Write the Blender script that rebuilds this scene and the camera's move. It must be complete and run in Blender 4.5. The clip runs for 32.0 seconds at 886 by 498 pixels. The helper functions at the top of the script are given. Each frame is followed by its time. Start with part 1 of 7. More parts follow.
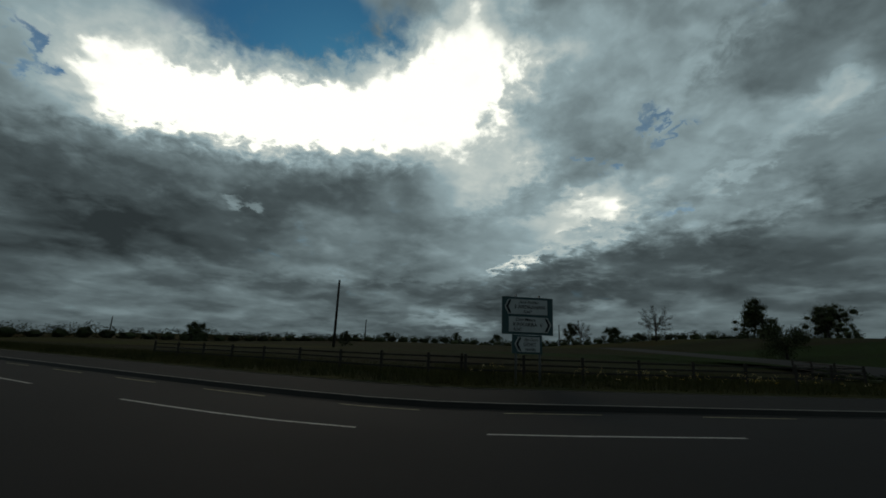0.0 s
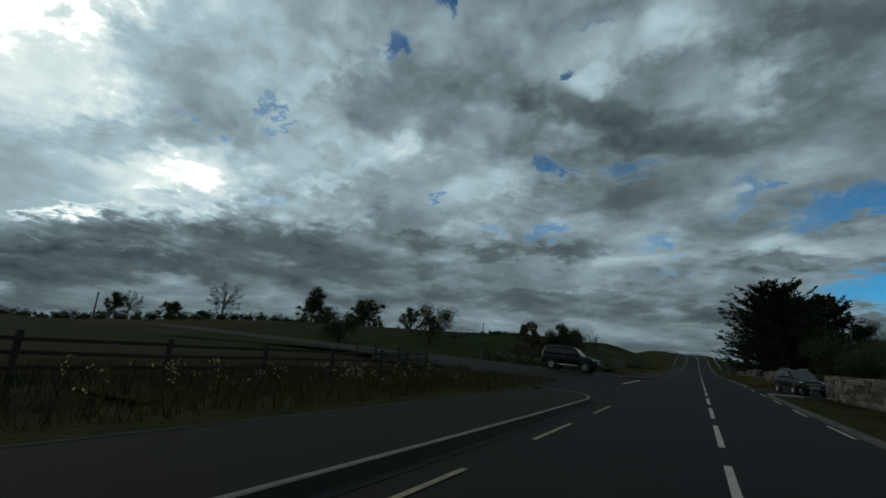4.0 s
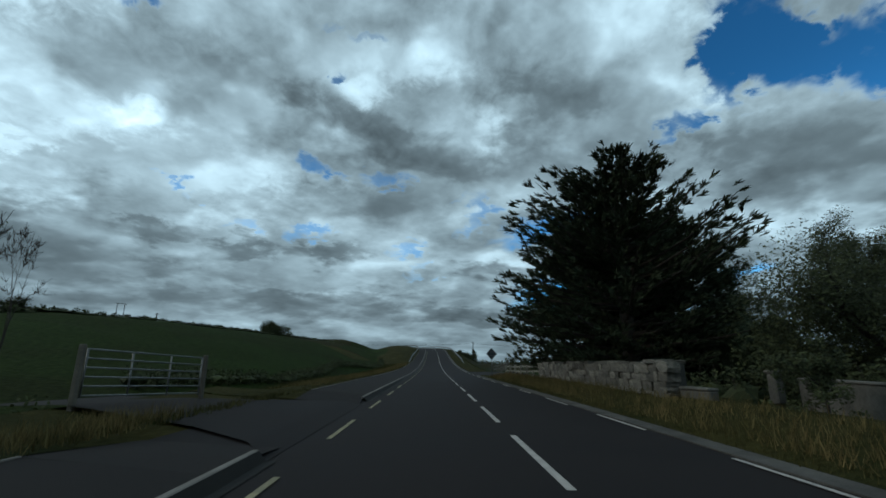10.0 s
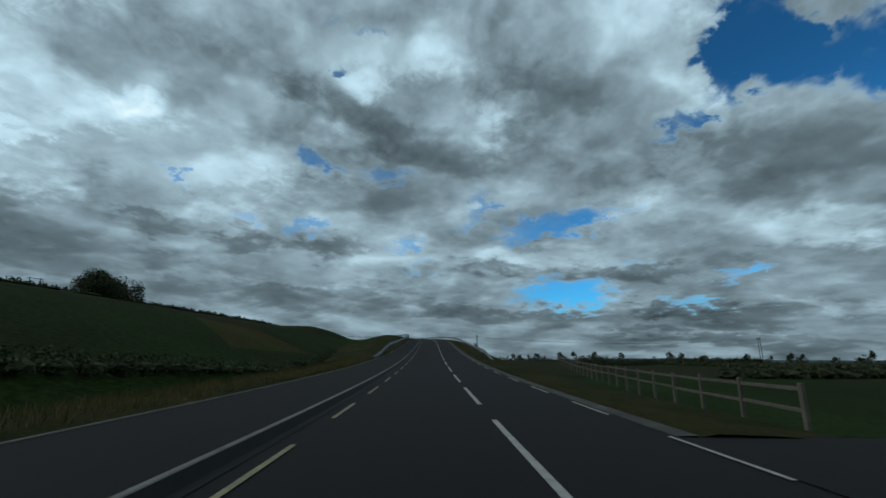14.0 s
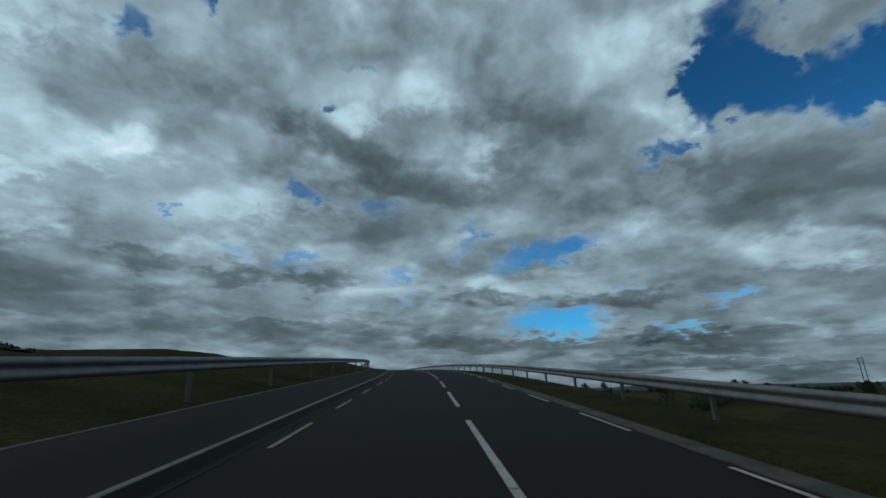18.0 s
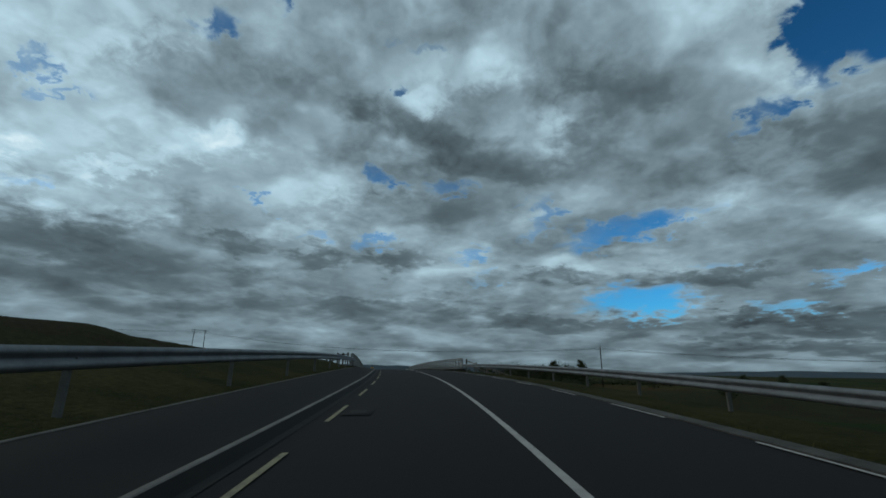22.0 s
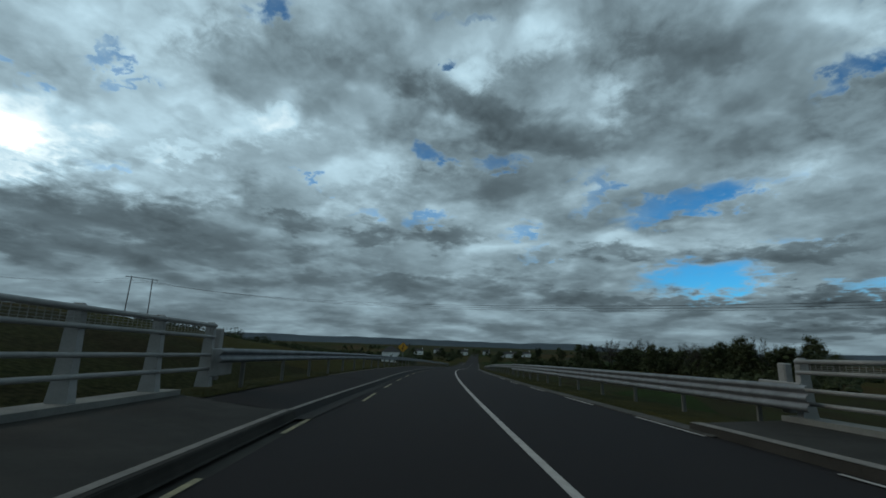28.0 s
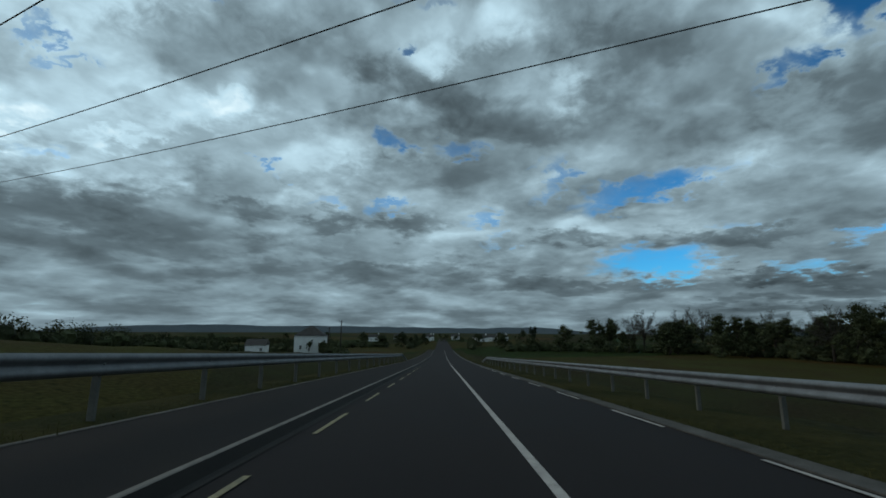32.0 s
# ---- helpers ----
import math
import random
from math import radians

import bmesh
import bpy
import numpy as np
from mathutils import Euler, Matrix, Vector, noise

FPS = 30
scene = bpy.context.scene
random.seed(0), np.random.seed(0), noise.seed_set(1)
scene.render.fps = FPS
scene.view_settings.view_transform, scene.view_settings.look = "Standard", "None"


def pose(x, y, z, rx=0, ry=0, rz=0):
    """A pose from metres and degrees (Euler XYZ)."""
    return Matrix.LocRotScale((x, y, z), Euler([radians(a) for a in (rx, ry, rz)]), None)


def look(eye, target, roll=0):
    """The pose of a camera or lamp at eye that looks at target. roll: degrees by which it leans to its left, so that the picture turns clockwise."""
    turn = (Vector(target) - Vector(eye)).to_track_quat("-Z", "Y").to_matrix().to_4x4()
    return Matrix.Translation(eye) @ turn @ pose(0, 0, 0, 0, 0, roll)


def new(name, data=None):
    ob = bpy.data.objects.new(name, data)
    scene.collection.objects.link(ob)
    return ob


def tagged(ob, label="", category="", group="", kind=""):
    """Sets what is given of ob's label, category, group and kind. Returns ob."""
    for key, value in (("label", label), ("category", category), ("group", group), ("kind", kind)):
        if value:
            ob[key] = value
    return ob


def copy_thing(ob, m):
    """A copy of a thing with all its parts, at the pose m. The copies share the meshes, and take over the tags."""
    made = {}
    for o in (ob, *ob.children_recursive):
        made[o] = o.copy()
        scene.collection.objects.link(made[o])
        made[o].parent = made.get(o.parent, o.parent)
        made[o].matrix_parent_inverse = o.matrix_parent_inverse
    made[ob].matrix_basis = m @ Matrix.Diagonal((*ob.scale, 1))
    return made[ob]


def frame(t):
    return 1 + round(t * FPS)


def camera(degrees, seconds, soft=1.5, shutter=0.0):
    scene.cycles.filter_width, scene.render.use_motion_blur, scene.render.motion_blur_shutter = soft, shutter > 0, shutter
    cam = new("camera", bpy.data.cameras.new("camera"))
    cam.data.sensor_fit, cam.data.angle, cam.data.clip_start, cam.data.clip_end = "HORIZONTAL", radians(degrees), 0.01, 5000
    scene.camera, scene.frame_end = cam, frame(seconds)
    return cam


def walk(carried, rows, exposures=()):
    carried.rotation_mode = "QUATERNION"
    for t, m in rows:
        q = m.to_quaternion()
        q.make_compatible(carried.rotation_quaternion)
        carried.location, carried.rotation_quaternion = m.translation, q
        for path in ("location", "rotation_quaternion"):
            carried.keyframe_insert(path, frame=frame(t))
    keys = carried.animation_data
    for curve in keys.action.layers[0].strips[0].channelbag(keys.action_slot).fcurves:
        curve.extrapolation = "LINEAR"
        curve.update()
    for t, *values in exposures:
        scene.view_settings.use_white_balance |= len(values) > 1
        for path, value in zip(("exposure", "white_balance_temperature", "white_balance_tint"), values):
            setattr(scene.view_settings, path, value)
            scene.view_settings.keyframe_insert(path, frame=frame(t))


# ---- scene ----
PATH = [
    (0.0, 8.500, -1.300, 1.500, 81.30, 13.00, 2.30),
    (0.5, 8.375, -1.275, 1.500, 78.74, 13.10, 2.24),
    (1.0, 8.250, -1.250, 1.500, 77.21, 13.29, 2.30),
    (1.5, 7.525, -0.925, 1.500, 76.39, 13.59, 2.45),
    (2.0, 6.800, -0.600, 1.500, 74.66, 13.97, 2.80),
    (2.5, 5.800, 0.500, 1.500, 70.51, 13.83, 3.80),
    (3.0, 4.500, 2.000, 1.500, 59.60, 14.10, 4.40),
    (3.5, 2.200, 3.400, 1.500, 43.90, 13.70, 4.60),
    (4.0, -0.330, 5.000, 1.500, 29.95, 13.40, 3.70),
    (4.5, -1.350, 8.000, 1.500, 17.30, 13.30, 2.30),
    (6.5, -2.220, 22.583, 1.560, -5.20, 13.58, -1.30),
    (7.0, -2.180, 27.000, 1.606, -5.20, 14.40, -1.10),
    (7.5, -2.110, 31.650, 1.663, -4.90, 14.67, -1.00),
    (8.0, -2.017, 36.533, 1.730, -4.21, 15.01, -0.55),
    (8.5, -1.872, 41.649, 1.808, -3.17, 15.11, -0.24),
    (9.0, -1.728, 46.995, 1.881, -2.28, 14.93, -0.29),
    (9.5, -1.684, 52.578, 1.943, -1.67, 14.70, -0.30),
    (10.0, -1.647, 58.453, 1.994, -1.27, 14.58, -0.04),
    (10.5, -1.526, 64.633, 2.036, -1.02, 14.21, -0.01),
    (11.0, -1.411, 71.120, 2.074, -0.89, 14.01, -0.14),
    (11.5, -1.412, 77.911, 2.108, -0.83, 13.87, 0.04),
    (12.0, -1.413, 85.008, 2.137, -0.80, 13.55, 0.20),
    (12.5, -1.455, 92.446, 2.161, -0.84, 13.45, 0.69),
    (13.0, -1.492, 100.258, 2.178, -0.97, 13.63, 1.03),
    (13.5, -1.484, 108.446, 2.214, -1.34, 13.78, 0.89),
    (15.5, -1.477, 144.946, 2.848, -0.92, 15.37, -0.13),
    (16.0, -1.472, 155.008, 3.195, -1.13, 15.83, -0.57),
    (16.5, -1.374, 165.352, 3.647, -1.29, 16.36, -0.49),
    (17.0, -1.242, 175.883, 4.207, -1.78, 16.87, -0.65),
    (17.5, -1.094, 186.602, 4.864, -2.42, 17.54, -0.58),
    (18.0, -1.033, 197.508, 5.608, -2.57, 17.90, -0.86),
    (18.5, -1.017, 208.513, 6.418, -2.27, 17.87, -1.22),
    (19.0, -1.030, 219.526, 7.223, -1.57, 17.73, -1.16),
    (19.5, -1.225, 230.532, 7.990, -0.55, 17.23, -1.11),
    (20.0, -1.675, 241.521, 8.725, 0.47, 16.82, -0.71),
    (20.5, -2.381, 252.502, 9.431, 1.74, 16.54, -0.24),
    (21.0, -3.385, 263.466, 10.092, 3.16, 16.05, -0.06),
    (21.5, -4.669, 274.407, 10.699, 5.03, 15.75, 0.27),
    (22.0, -6.293, 285.303, 11.238, 7.26, 15.30, 0.73),
    (22.5, -8.231, 296.153, 11.689, 9.19, 14.77, 1.23),
    (23.0, -10.437, 306.960, 12.044, 10.28, 14.20, 1.12),
    (23.5, -12.914, 317.716, 12.311, 11.16, 13.77, 1.00),
    (24.0, -15.621, 328.467, 12.501, 12.52, 13.62, 1.36),
    (24.5, -18.510, 339.179, 12.628, 13.84, 13.48, 1.94),
    (25.0, -21.442, 349.888, 12.707, 14.47, 13.38, 2.18),
    (25.5, -24.453, 360.586, 12.743, 14.82, 13.36, 1.47),
    (27.5, -36.854, 403.440, 12.421, 13.95, 12.30, 1.54),
    (28.0, -39.945, 414.180, 12.226, 13.81, 12.14, 1.90),
    (28.5, -42.908, 424.993, 11.984, 13.37, 11.82, 1.82),
    (29.0, -45.680, 435.868, 11.695, 12.55, 11.75, 1.06),
    (29.5, -48.211, 446.809, 11.356, 11.52, 11.72, 0.09),
    (30.0, -50.526, 457.804, 10.967, 10.61, 11.44, -0.48),
    (30.5, -52.678, 468.842, 10.540, 9.91, 11.20, -1.21),
    (31.0, -54.713, 479.897, 10.082, 9.64, 10.98, -0.59),
    (31.5, -56.656, 490.977, 9.595, 9.24, 10.85, -0.09),
    (32.0, -58.499, 502.085, 9.078, 8.86, 10.61, 0.32),
]


def aim(x, y, z, yaw, pitch, roll):
    """The camera's pose from its place and its yaw to the left, pitch up and roll."""
    a, p = radians(yaw), radians(pitch)
    way = Vector((-math.sin(a) * math.cos(p), math.cos(a) * math.cos(p), math.sin(p)))
    return look((x, y, z), Vector((x, y, z)) + way, roll)


# seconds, stops, kelvin, tint
EXPOSURES = ((0, -1.0, 7200, 10), (2.5, -0.95, 7200, 10), (3.5, -0.6, 7000, 10), (4.5, -0.3, 6800, 10), (6.5, 0.2, 6500, 10), (12, 0.3, 6500, 10), (13.5, 0.1, 6500, 10), (16, -0.1, 6500, 10), (19, -0.2, 6500, 10), (25, -0.15, 6500, 10), (28, -0.08, 6550, 10), (32, 0.0, 6550, 10))
cam = camera(90.0, 32.0, 1.7)
walk(cam, [(t, aim(*row)) for t, *row in PATH], EXPOSURES)

# ---- sky, sun and exposure ----
def make_sky():
    world = bpy.data.worlds.new("sky")
    scene.world = world
    world.use_nodes = True
    tree = world.node_tree
    tree.nodes.clear()
    N, L = tree.nodes.new, tree.links.new

    def put(socket, value):
        if isinstance(value, (int, float)):
            socket.default_value = value
        elif isinstance(value, (tuple, list)):
            socket.default_value = value
        else:
            L(value, socket)

    def m(op, a, b=0.0, c=0.0, clamp=False):
        n = N("ShaderNodeMath")
        n.operation, n.use_clamp = op, clamp
        for k, v in enumerate((a, b, c)):
            put(n.inputs[k], v)
        return n.outputs[0]

    def ramp(x, a, b, lo=0.0, hi=1.0):
        n = N("ShaderNodeMapRange")
        n.interpolation_type = "SMOOTHSTEP"
        for k, v in zip(("Value", "From Min", "From Max", "To Min", "To Max"), (x, a, b, lo, hi)):
            put(n.inputs[k], v)
        return n.outputs["Result"]

    def blend(f, a, b):
        n = N("ShaderNodeMix")
        n.data_type = "RGBA"
        put(n.inputs[0], f), put(n.inputs[6], a), put(n.inputs[7], b)
        return n.outputs[2]

    def fog(vector, scale, detail, rough, warp=0.0, kind="FBM"):
        n = N("ShaderNodeTexNoise")
        n.noise_type = kind
        put(n.inputs["Vector"], vector)
        for k, v in (("Scale", scale), ("Detail", detail), ("Roughness", rough), ("Distortion", warp)):
            n.inputs[k].default_value = v
        return n.outputs["Fac"]

    way = N("ShaderNodeTexCoord").outputs["Generated"]
    split = N("ShaderNodeSeparateXYZ")
    L(way, split.inputs[0])
    x, y, z = split.outputs
    # rounded forms overhead, flattened more and more towards the horizon
    flat = N("ShaderNodeCombineXYZ")
    L(x, flat.inputs[0]), L(y, flat.inputs[1])
    L(m("LOGARITHM", m("ADD", m("MAXIMUM", z, 0.0), 0.19), 2.71828), flat.inputs[2])
    flat = flat.outputs[0]
    big = m("SUBTRACT", fog(flat, 3.4, 2.0, 0.5, 0.3), 0.5)
    mid = m("SUBTRACT", fog(flat, 9.0, 4.0, 0.5, 0.35), 0.5)
    fine = m("SUBTRACT", fog(flat, 27.0, 5.0, 0.58, 0.3), 0.5)
    puff = N("ShaderNodeTexVoronoi")
    puff.feature, puff.inputs["Scale"].default_value, puff.inputs["Detail"].default_value = "SMOOTH_F1", 8.0, 1.5
    bent = N("ShaderNodeVectorMath")
    bent.operation = "ADD"
    warp = N("ShaderNodeTexNoise")
    L(flat, warp.inputs["Vector"])
    warp.inputs["Scale"].default_value, warp.inputs["Detail"].default_value = 11.0, 3.0
    little = N("ShaderNodeVectorMath")
    little.operation = "SCALE"
    L(warp.outputs["Color"], little.inputs[0])
    little.inputs["Scale"].default_value = 0.16
    L(flat, bent.inputs[0]), L(little.outputs[0], bent.inputs[1]), L(bent.outputs[0], puff.inputs["Vector"])
    puffs = m("SUBTRACT", 0.42, puff.outputs["Distance"])
    # ragged edges for the larger forms
    place = N("ShaderNodeCombineXYZ")
    azimuth = m("MULTIPLY", m("ARCTAN2", m("MULTIPLY", x, -1.0), y), 57.29578)
    height = m("MULTIPLY", m("ARCSINE", z), 57.29578)
    L(m("ADD", azimuth, m("ADD", m("MULTIPLY", mid, 10.0), m("MULTIPLY", fine, 8.0))), place.inputs[0])
    L(m("ADD", height, m("ADD", m("MULTIPLY", mid, -5.0), m("MULTIPLY", fine, 4.0))), place.inputs[1])

    def add_up(patches):
        """The sum of soft leaning ovals: azimuth, height, half width, half height, lean, amount."""
        total = 0.0
        for a, e, ra, re, lean, amount in patches:
            oval, fall = N("ShaderNodeMapping"), N("ShaderNodeTexGradient")
            oval.vector_type, fall.gradient_type = "TEXTURE", "SPHERICAL"
            L(place.outputs[0], oval.inputs["Vector"])
            oval.inputs["Location"].default_value = (a, e, 0)
            oval.inputs["Rotation"].default_value = (0, 0, radians(lean))
            oval.inputs["Scale"].default_value = (ra * 1.5, re * 1.5, 1)
            L(oval.outputs[0], fall.inputs[0])
            total = m("ADD", ramp(fall.outputs["Fac"], 0.0, 0.75, 0.0, amount), total)
        return total

    gap = m("ADD", m("ADD", m("MULTIPLY", big, 0.25), m("MULTIPLY", mid, 0.5)), add_up(GAPS_AHEAD + GAPS_RIGHT + GAPS_SUNWARD))
    gap = m("ADD", gap, m("MULTIPLY", fine, 0.55))
    clear = ramp(gap, 0.1, 0.95)
    # thin cloud beside a gap lets more light through
    shade = m("ADD", m("ADD", m("MULTIPLY", big, 0.16), m("MULTIPLY", mid, 0.24)), m("ADD", m("MULTIPLY", fine, 0.13), m("MULTIPLY", puffs, 0.22)))
    shade = m("ADD", m("ADD", shade, m("MULTIPLY", ramp(gap, 0.08, 0.5), 0.05)), 0.6)
    shade = m("ADD", shade, ramp(height, 2.0, 15.0, -0.08, 0.0))
    shade = m("ADD", shade, add_up(BRIGHT_AHEAD + GREY_AHEAD + GREY_LOW + CLOUDS_SUNWARD + CLOUDS_BETWEEN))
    tone = N("ShaderNodeValToRGB")
    L(shade, tone.inputs[0])
    stops = tone.color_ramp.elements
    stops[0].position, stops[0].color = 0.22, (0.046, 0.066, 0.077, 1)
    stops[1].position, stops[1].color = 1.0, (2.1, 2.25, 2.2, 1)
    for at, colour in ((0.40, (0.120, 0.172, 0.200, 1)), (0.50, (0.213, 0.305, 0.354, 1)), (0.60, (0.322, 0.460, 0.534, 1)), (0.74, (0.518, 0.740, 0.858, 1)), (0.9, (0.98, 1.16, 1.2, 1))):
        stops.new(at).color = colour
    sky = N("ShaderNodeTexSky")
    sky.sky_type, sky.sun_disc = "NISHITA", False
    sky.sun_elevation, sky.sun_rotation = radians(SUN_UP), radians(SUN_TURN)
    sky.air_density, sky.dust_density, sky.ozone_density = 1.0, 0.3, 2.5
    blue = N("ShaderNodeVectorMath")
    blue.operation = "MULTIPLY"
    L(sky.outputs[0], blue.inputs[0])
    blue.inputs[1].default_value = (0.02, 0.085, 0.125)
    deep = N("ShaderNodeVectorMath")
    deep.operation = "SCALE"
    L(blue.outputs[0], deep.inputs[0]), L(ramp(height, 6.0, 32.0, 1.2, 0.62), deep.inputs["Scale"])
    out = blend(clear, tone.outputs[0], deep.outputs[0])
    back = N("ShaderNodeBackground")
    L(out, back.inputs[0])
    back.inputs[1].default_value = 1.0
    L(back.outputs[0], N("ShaderNodeOutputWorld").inputs[0])


SUN_UP, SUN_TURN = 30.0, -96.0
# azimuth to the left of the road's first heading, height, half width, half height, lean, amount
GAPS_AHEAD = (
    (15.4, 24.6, 3.4, 1.2, 14, 0.75), (6.5, 23.3, 3.2, 1.1, 6, 0.6), (14.2, 34.5, 1.2, 1.1, -6, 0.7), (9.9, 39.4, 2.9, 0.8, -4, 0.5), (15.4, 39.8, 1.7, 0.6, -7, 0.4),
    (32.1, 42.2, 1.7, 1.5, -16, 0.7), (32.1, 19.9, 1, 0.7, 11, 0.6), (28.6, 18.8, 0.9, 0.6, 13, 0.4), (15.9, 16.3, 3.3, 0.7, 2, 0.55), (-5, 18.8, 1.8, 2.5, 3, 0.5),
    (-15.8, 16.8, 7.4, 1.7, -8, 0.7), (-16.7, 8.4, 5.6, 2.1, 4, 0.9), (-36.5, 9.6, 2.9, 0.7, -2, 0.6), (-31.3, 26.5, 2.3, 1.4, -6, 0.7), (4.1, 14.1, 2.2, 0.8, 0, 0.5))
GAPS_RIGHT = (
    (-41.9, 35.1, 5, 5.6, 25, 1), (-45, 29.2, 4.5, 3.1, 25, 1), (-52.8, 28.5, 4.3, 4.1, 31, 0.9), (-37.6, 30.9, 2.3, 4.5, 20, 0.8), (-50.5, 26, 1.9, 1.5, 27, 0.5),
    (-30.1, 6.6, 3.2, 0.7, 5, 0.5), (24.5, 15.5, 1.8, 0.7, -5, 0.4), (1.1, 12, 1.5, 0.7, 1, 0.4), (-25.6, 11.7, 2.7, 0.7, 7, 0.4), (-49.1, 33, 2.4, 1.1, -12, -0.3),
    (-56.7, 29.1, 3.8, 4.2, 35, 0.8))
GAPS_SUNWARD = (
    (103.5, 37.6, 16, 4.6, -9, 1), (129.5, 26.2, 0.9, 3.3, -26, 0.6), (54.6, 27.2, 1.7, 1.1, -37, 0.6), (62.3, 24.8, 0.9, 0.6, 5, 0.5),
    (39.5, 36.9, 2.6, 1.4, -7, 0.7), (51.8, 25.6, 2.1, 0.7, -22, 0.6), (59.3, 22.9, 1.6, 0.7, -16, 0.5), (53, 16.9, 2.1, 0.8, -11, 0.35))
BRIGHT_AHEAD = (
    (10.5, 33.5, 3.7, 1.5, -3, 0.13), (5.1, 37.4, 9.5, 2.5, 0, 0.14), (-29.8, 38.8, 6.7, 3.6, 18, 0.13), (-33.2, 31.1, 3.4, 3.8, 18, 0.1), (-4.8, 29.2, 4.7, 3.6, 30, 0.14),
    (45.9, 24.4, 6, 3.1, -8, 0.14), (46.1, 20.1, 3.8, 0.9, -17, 0.11), (37, 25.2, 4.5, 1.9, -14, 0.12), (31.7, 22.8, 9.6, 4.3, 5, 0.1), (25.6, 18.9, 7.4, 3, -6, 0.07),
    (-12.9, 13.3, 8.9, 1.4, 5, 0.12), (9.2, 11.4, 9.5, 2.7, 0, 0.08), (-42.5, 13.3, 6.3, 1.8, 6, 0.16))
GREY_AHEAD = (
    (-21.4, 19.5, 5.9, 2.6, 9, 0.06), (-42, 5.7, 4.6, 0.8, 7, 0.1), (6.6, 28.6, 17, 2.5, 16, -0.17), (13.3, 20.4, 9.5, 2.1, -2, -0.1), (-18.5, 30.6, 9.4, 5.8, 11, -0.1),
    (-40.9, 20.8, 9.3, 4.3, 15, -0.08), (23, 13.4, 4.2, 1.2, -4, -0.13), (12.9, 14, 4.7, 1.2, -2, -0.12), (-8.5, 12.1, 4.7, 0.9, 3, -0.13), (-24.7, 10.2, 5.9, 0.9, 3, -0.13),
    (-27.1, 5.7, 3.1, 0.7, 4, -0.15), (43, 11.1, 5.7, 1.7, -8, -0.09))
GREY_LOW = (
    (32.9, 14.3, 5.4, 1.1, -7, -0.1), (38.6, 8.6, 14.8, 1.9, -4, -0.09), (19.2, 7.3, 15.1, 1.6, 0, -0.1), (-8.8, 5.9, 14.6, 1, 3, -0.1), (-34.5, 4.6, 5.1, 1, 5, -0.13),
    (-33, 2.3, 12.7, 0.8, 3, -0.12), (40.9, 32.2, 8.8, 3.2, -18, -0.06), (30.1, 32, 5.5, 3.6, -13, -0.07), (-11.9, 43, 12.5, 4, 10, -0.06), (48.3, 33.8, 4.8, 2.8, -25, 0.06),
    (23.2, 32.2, 4.5, 2.5, -9, 0.04))
CLOUDS_SUNWARD = (
    (116.5, 27.1, 10.7, 4.2, -16, 0.42), (106.3, 26.5, 17, 3.8, -9, 0.5), (88.9, 30.3, 13.7, 5.4, -2, 0.4), (78.2, 36.6, 9, 6.9, 2, 0.3), (125.9, 29.6, 7.7, 3.8, -23, 0.22),
    (94.6, 24.6, 12.4, 2.7, -5, 0.16), (65.4, 16, 12.9, 3.9, -18, 0.16), (79.8, 3.7, 5, 1, -2, 0.2), (105.6, 16.7, 2.1, 0.7, -9, 0.2), (122.8, 14.6, 11.7, 4.7, 8, -0.2),
    (112.2, 12, 17.3, 3.5, -8, -0.13), (95.6, 19.9, 13.7, 3.1, -5, -0.08), (49.8, 12.7, 11.2, 1.8, -7, -0.12), (42.7, 28.5, 9.3, 7.3, 18, -0.04), (79.9, 7.3, 24, 1.6, -1, -0.08))
CLOUDS_BETWEEN = (
    (66, 31, 22, 13, 0, 0.14), (-45, 20, 20, 14, 0, -0.05), (-12, 20, 20, 16, 0, -0.03),
    (62.4, 17.3, 7.3, 3.7, -14, 0.2), (76.2, 22.8, 8.1, 5.8, -24, 0.2), (71.4, 11.6, 3.2, 0.7, -16, 0.25), (47.7, 18, 8.8, 3.4, -9, 0.1), (66.6, 11.2, 6.4, 1.3, -13, -0.14),
    (62.1, 15.5, 3.5, 0.7, -14, -0.1), (68.1, 6.6, 12.8, 2, -11, -0.12), (46.4, 9.7, 11.5, 1.8, -7, -0.06), (7.9, 25.8, 10.1, 3.2, 7, -0.06))
make_sky()
sun = new("sun", bpy.data.lights.new("sun", "SUN"))
sun.data.energy, sun.data.angle, sun.data.color = 0.4, radians(20), (1.0, 0.86, 0.66)
sun.matrix_world = look((0, 0, 50), Vector((0, 0, 50)) - Vector((-math.sin(radians(96)) * math.cos(radians(SUN_UP)), math.cos(radians(96)) * math.cos(radians(SUN_UP)), math.sin(radians(SUN_UP)))))


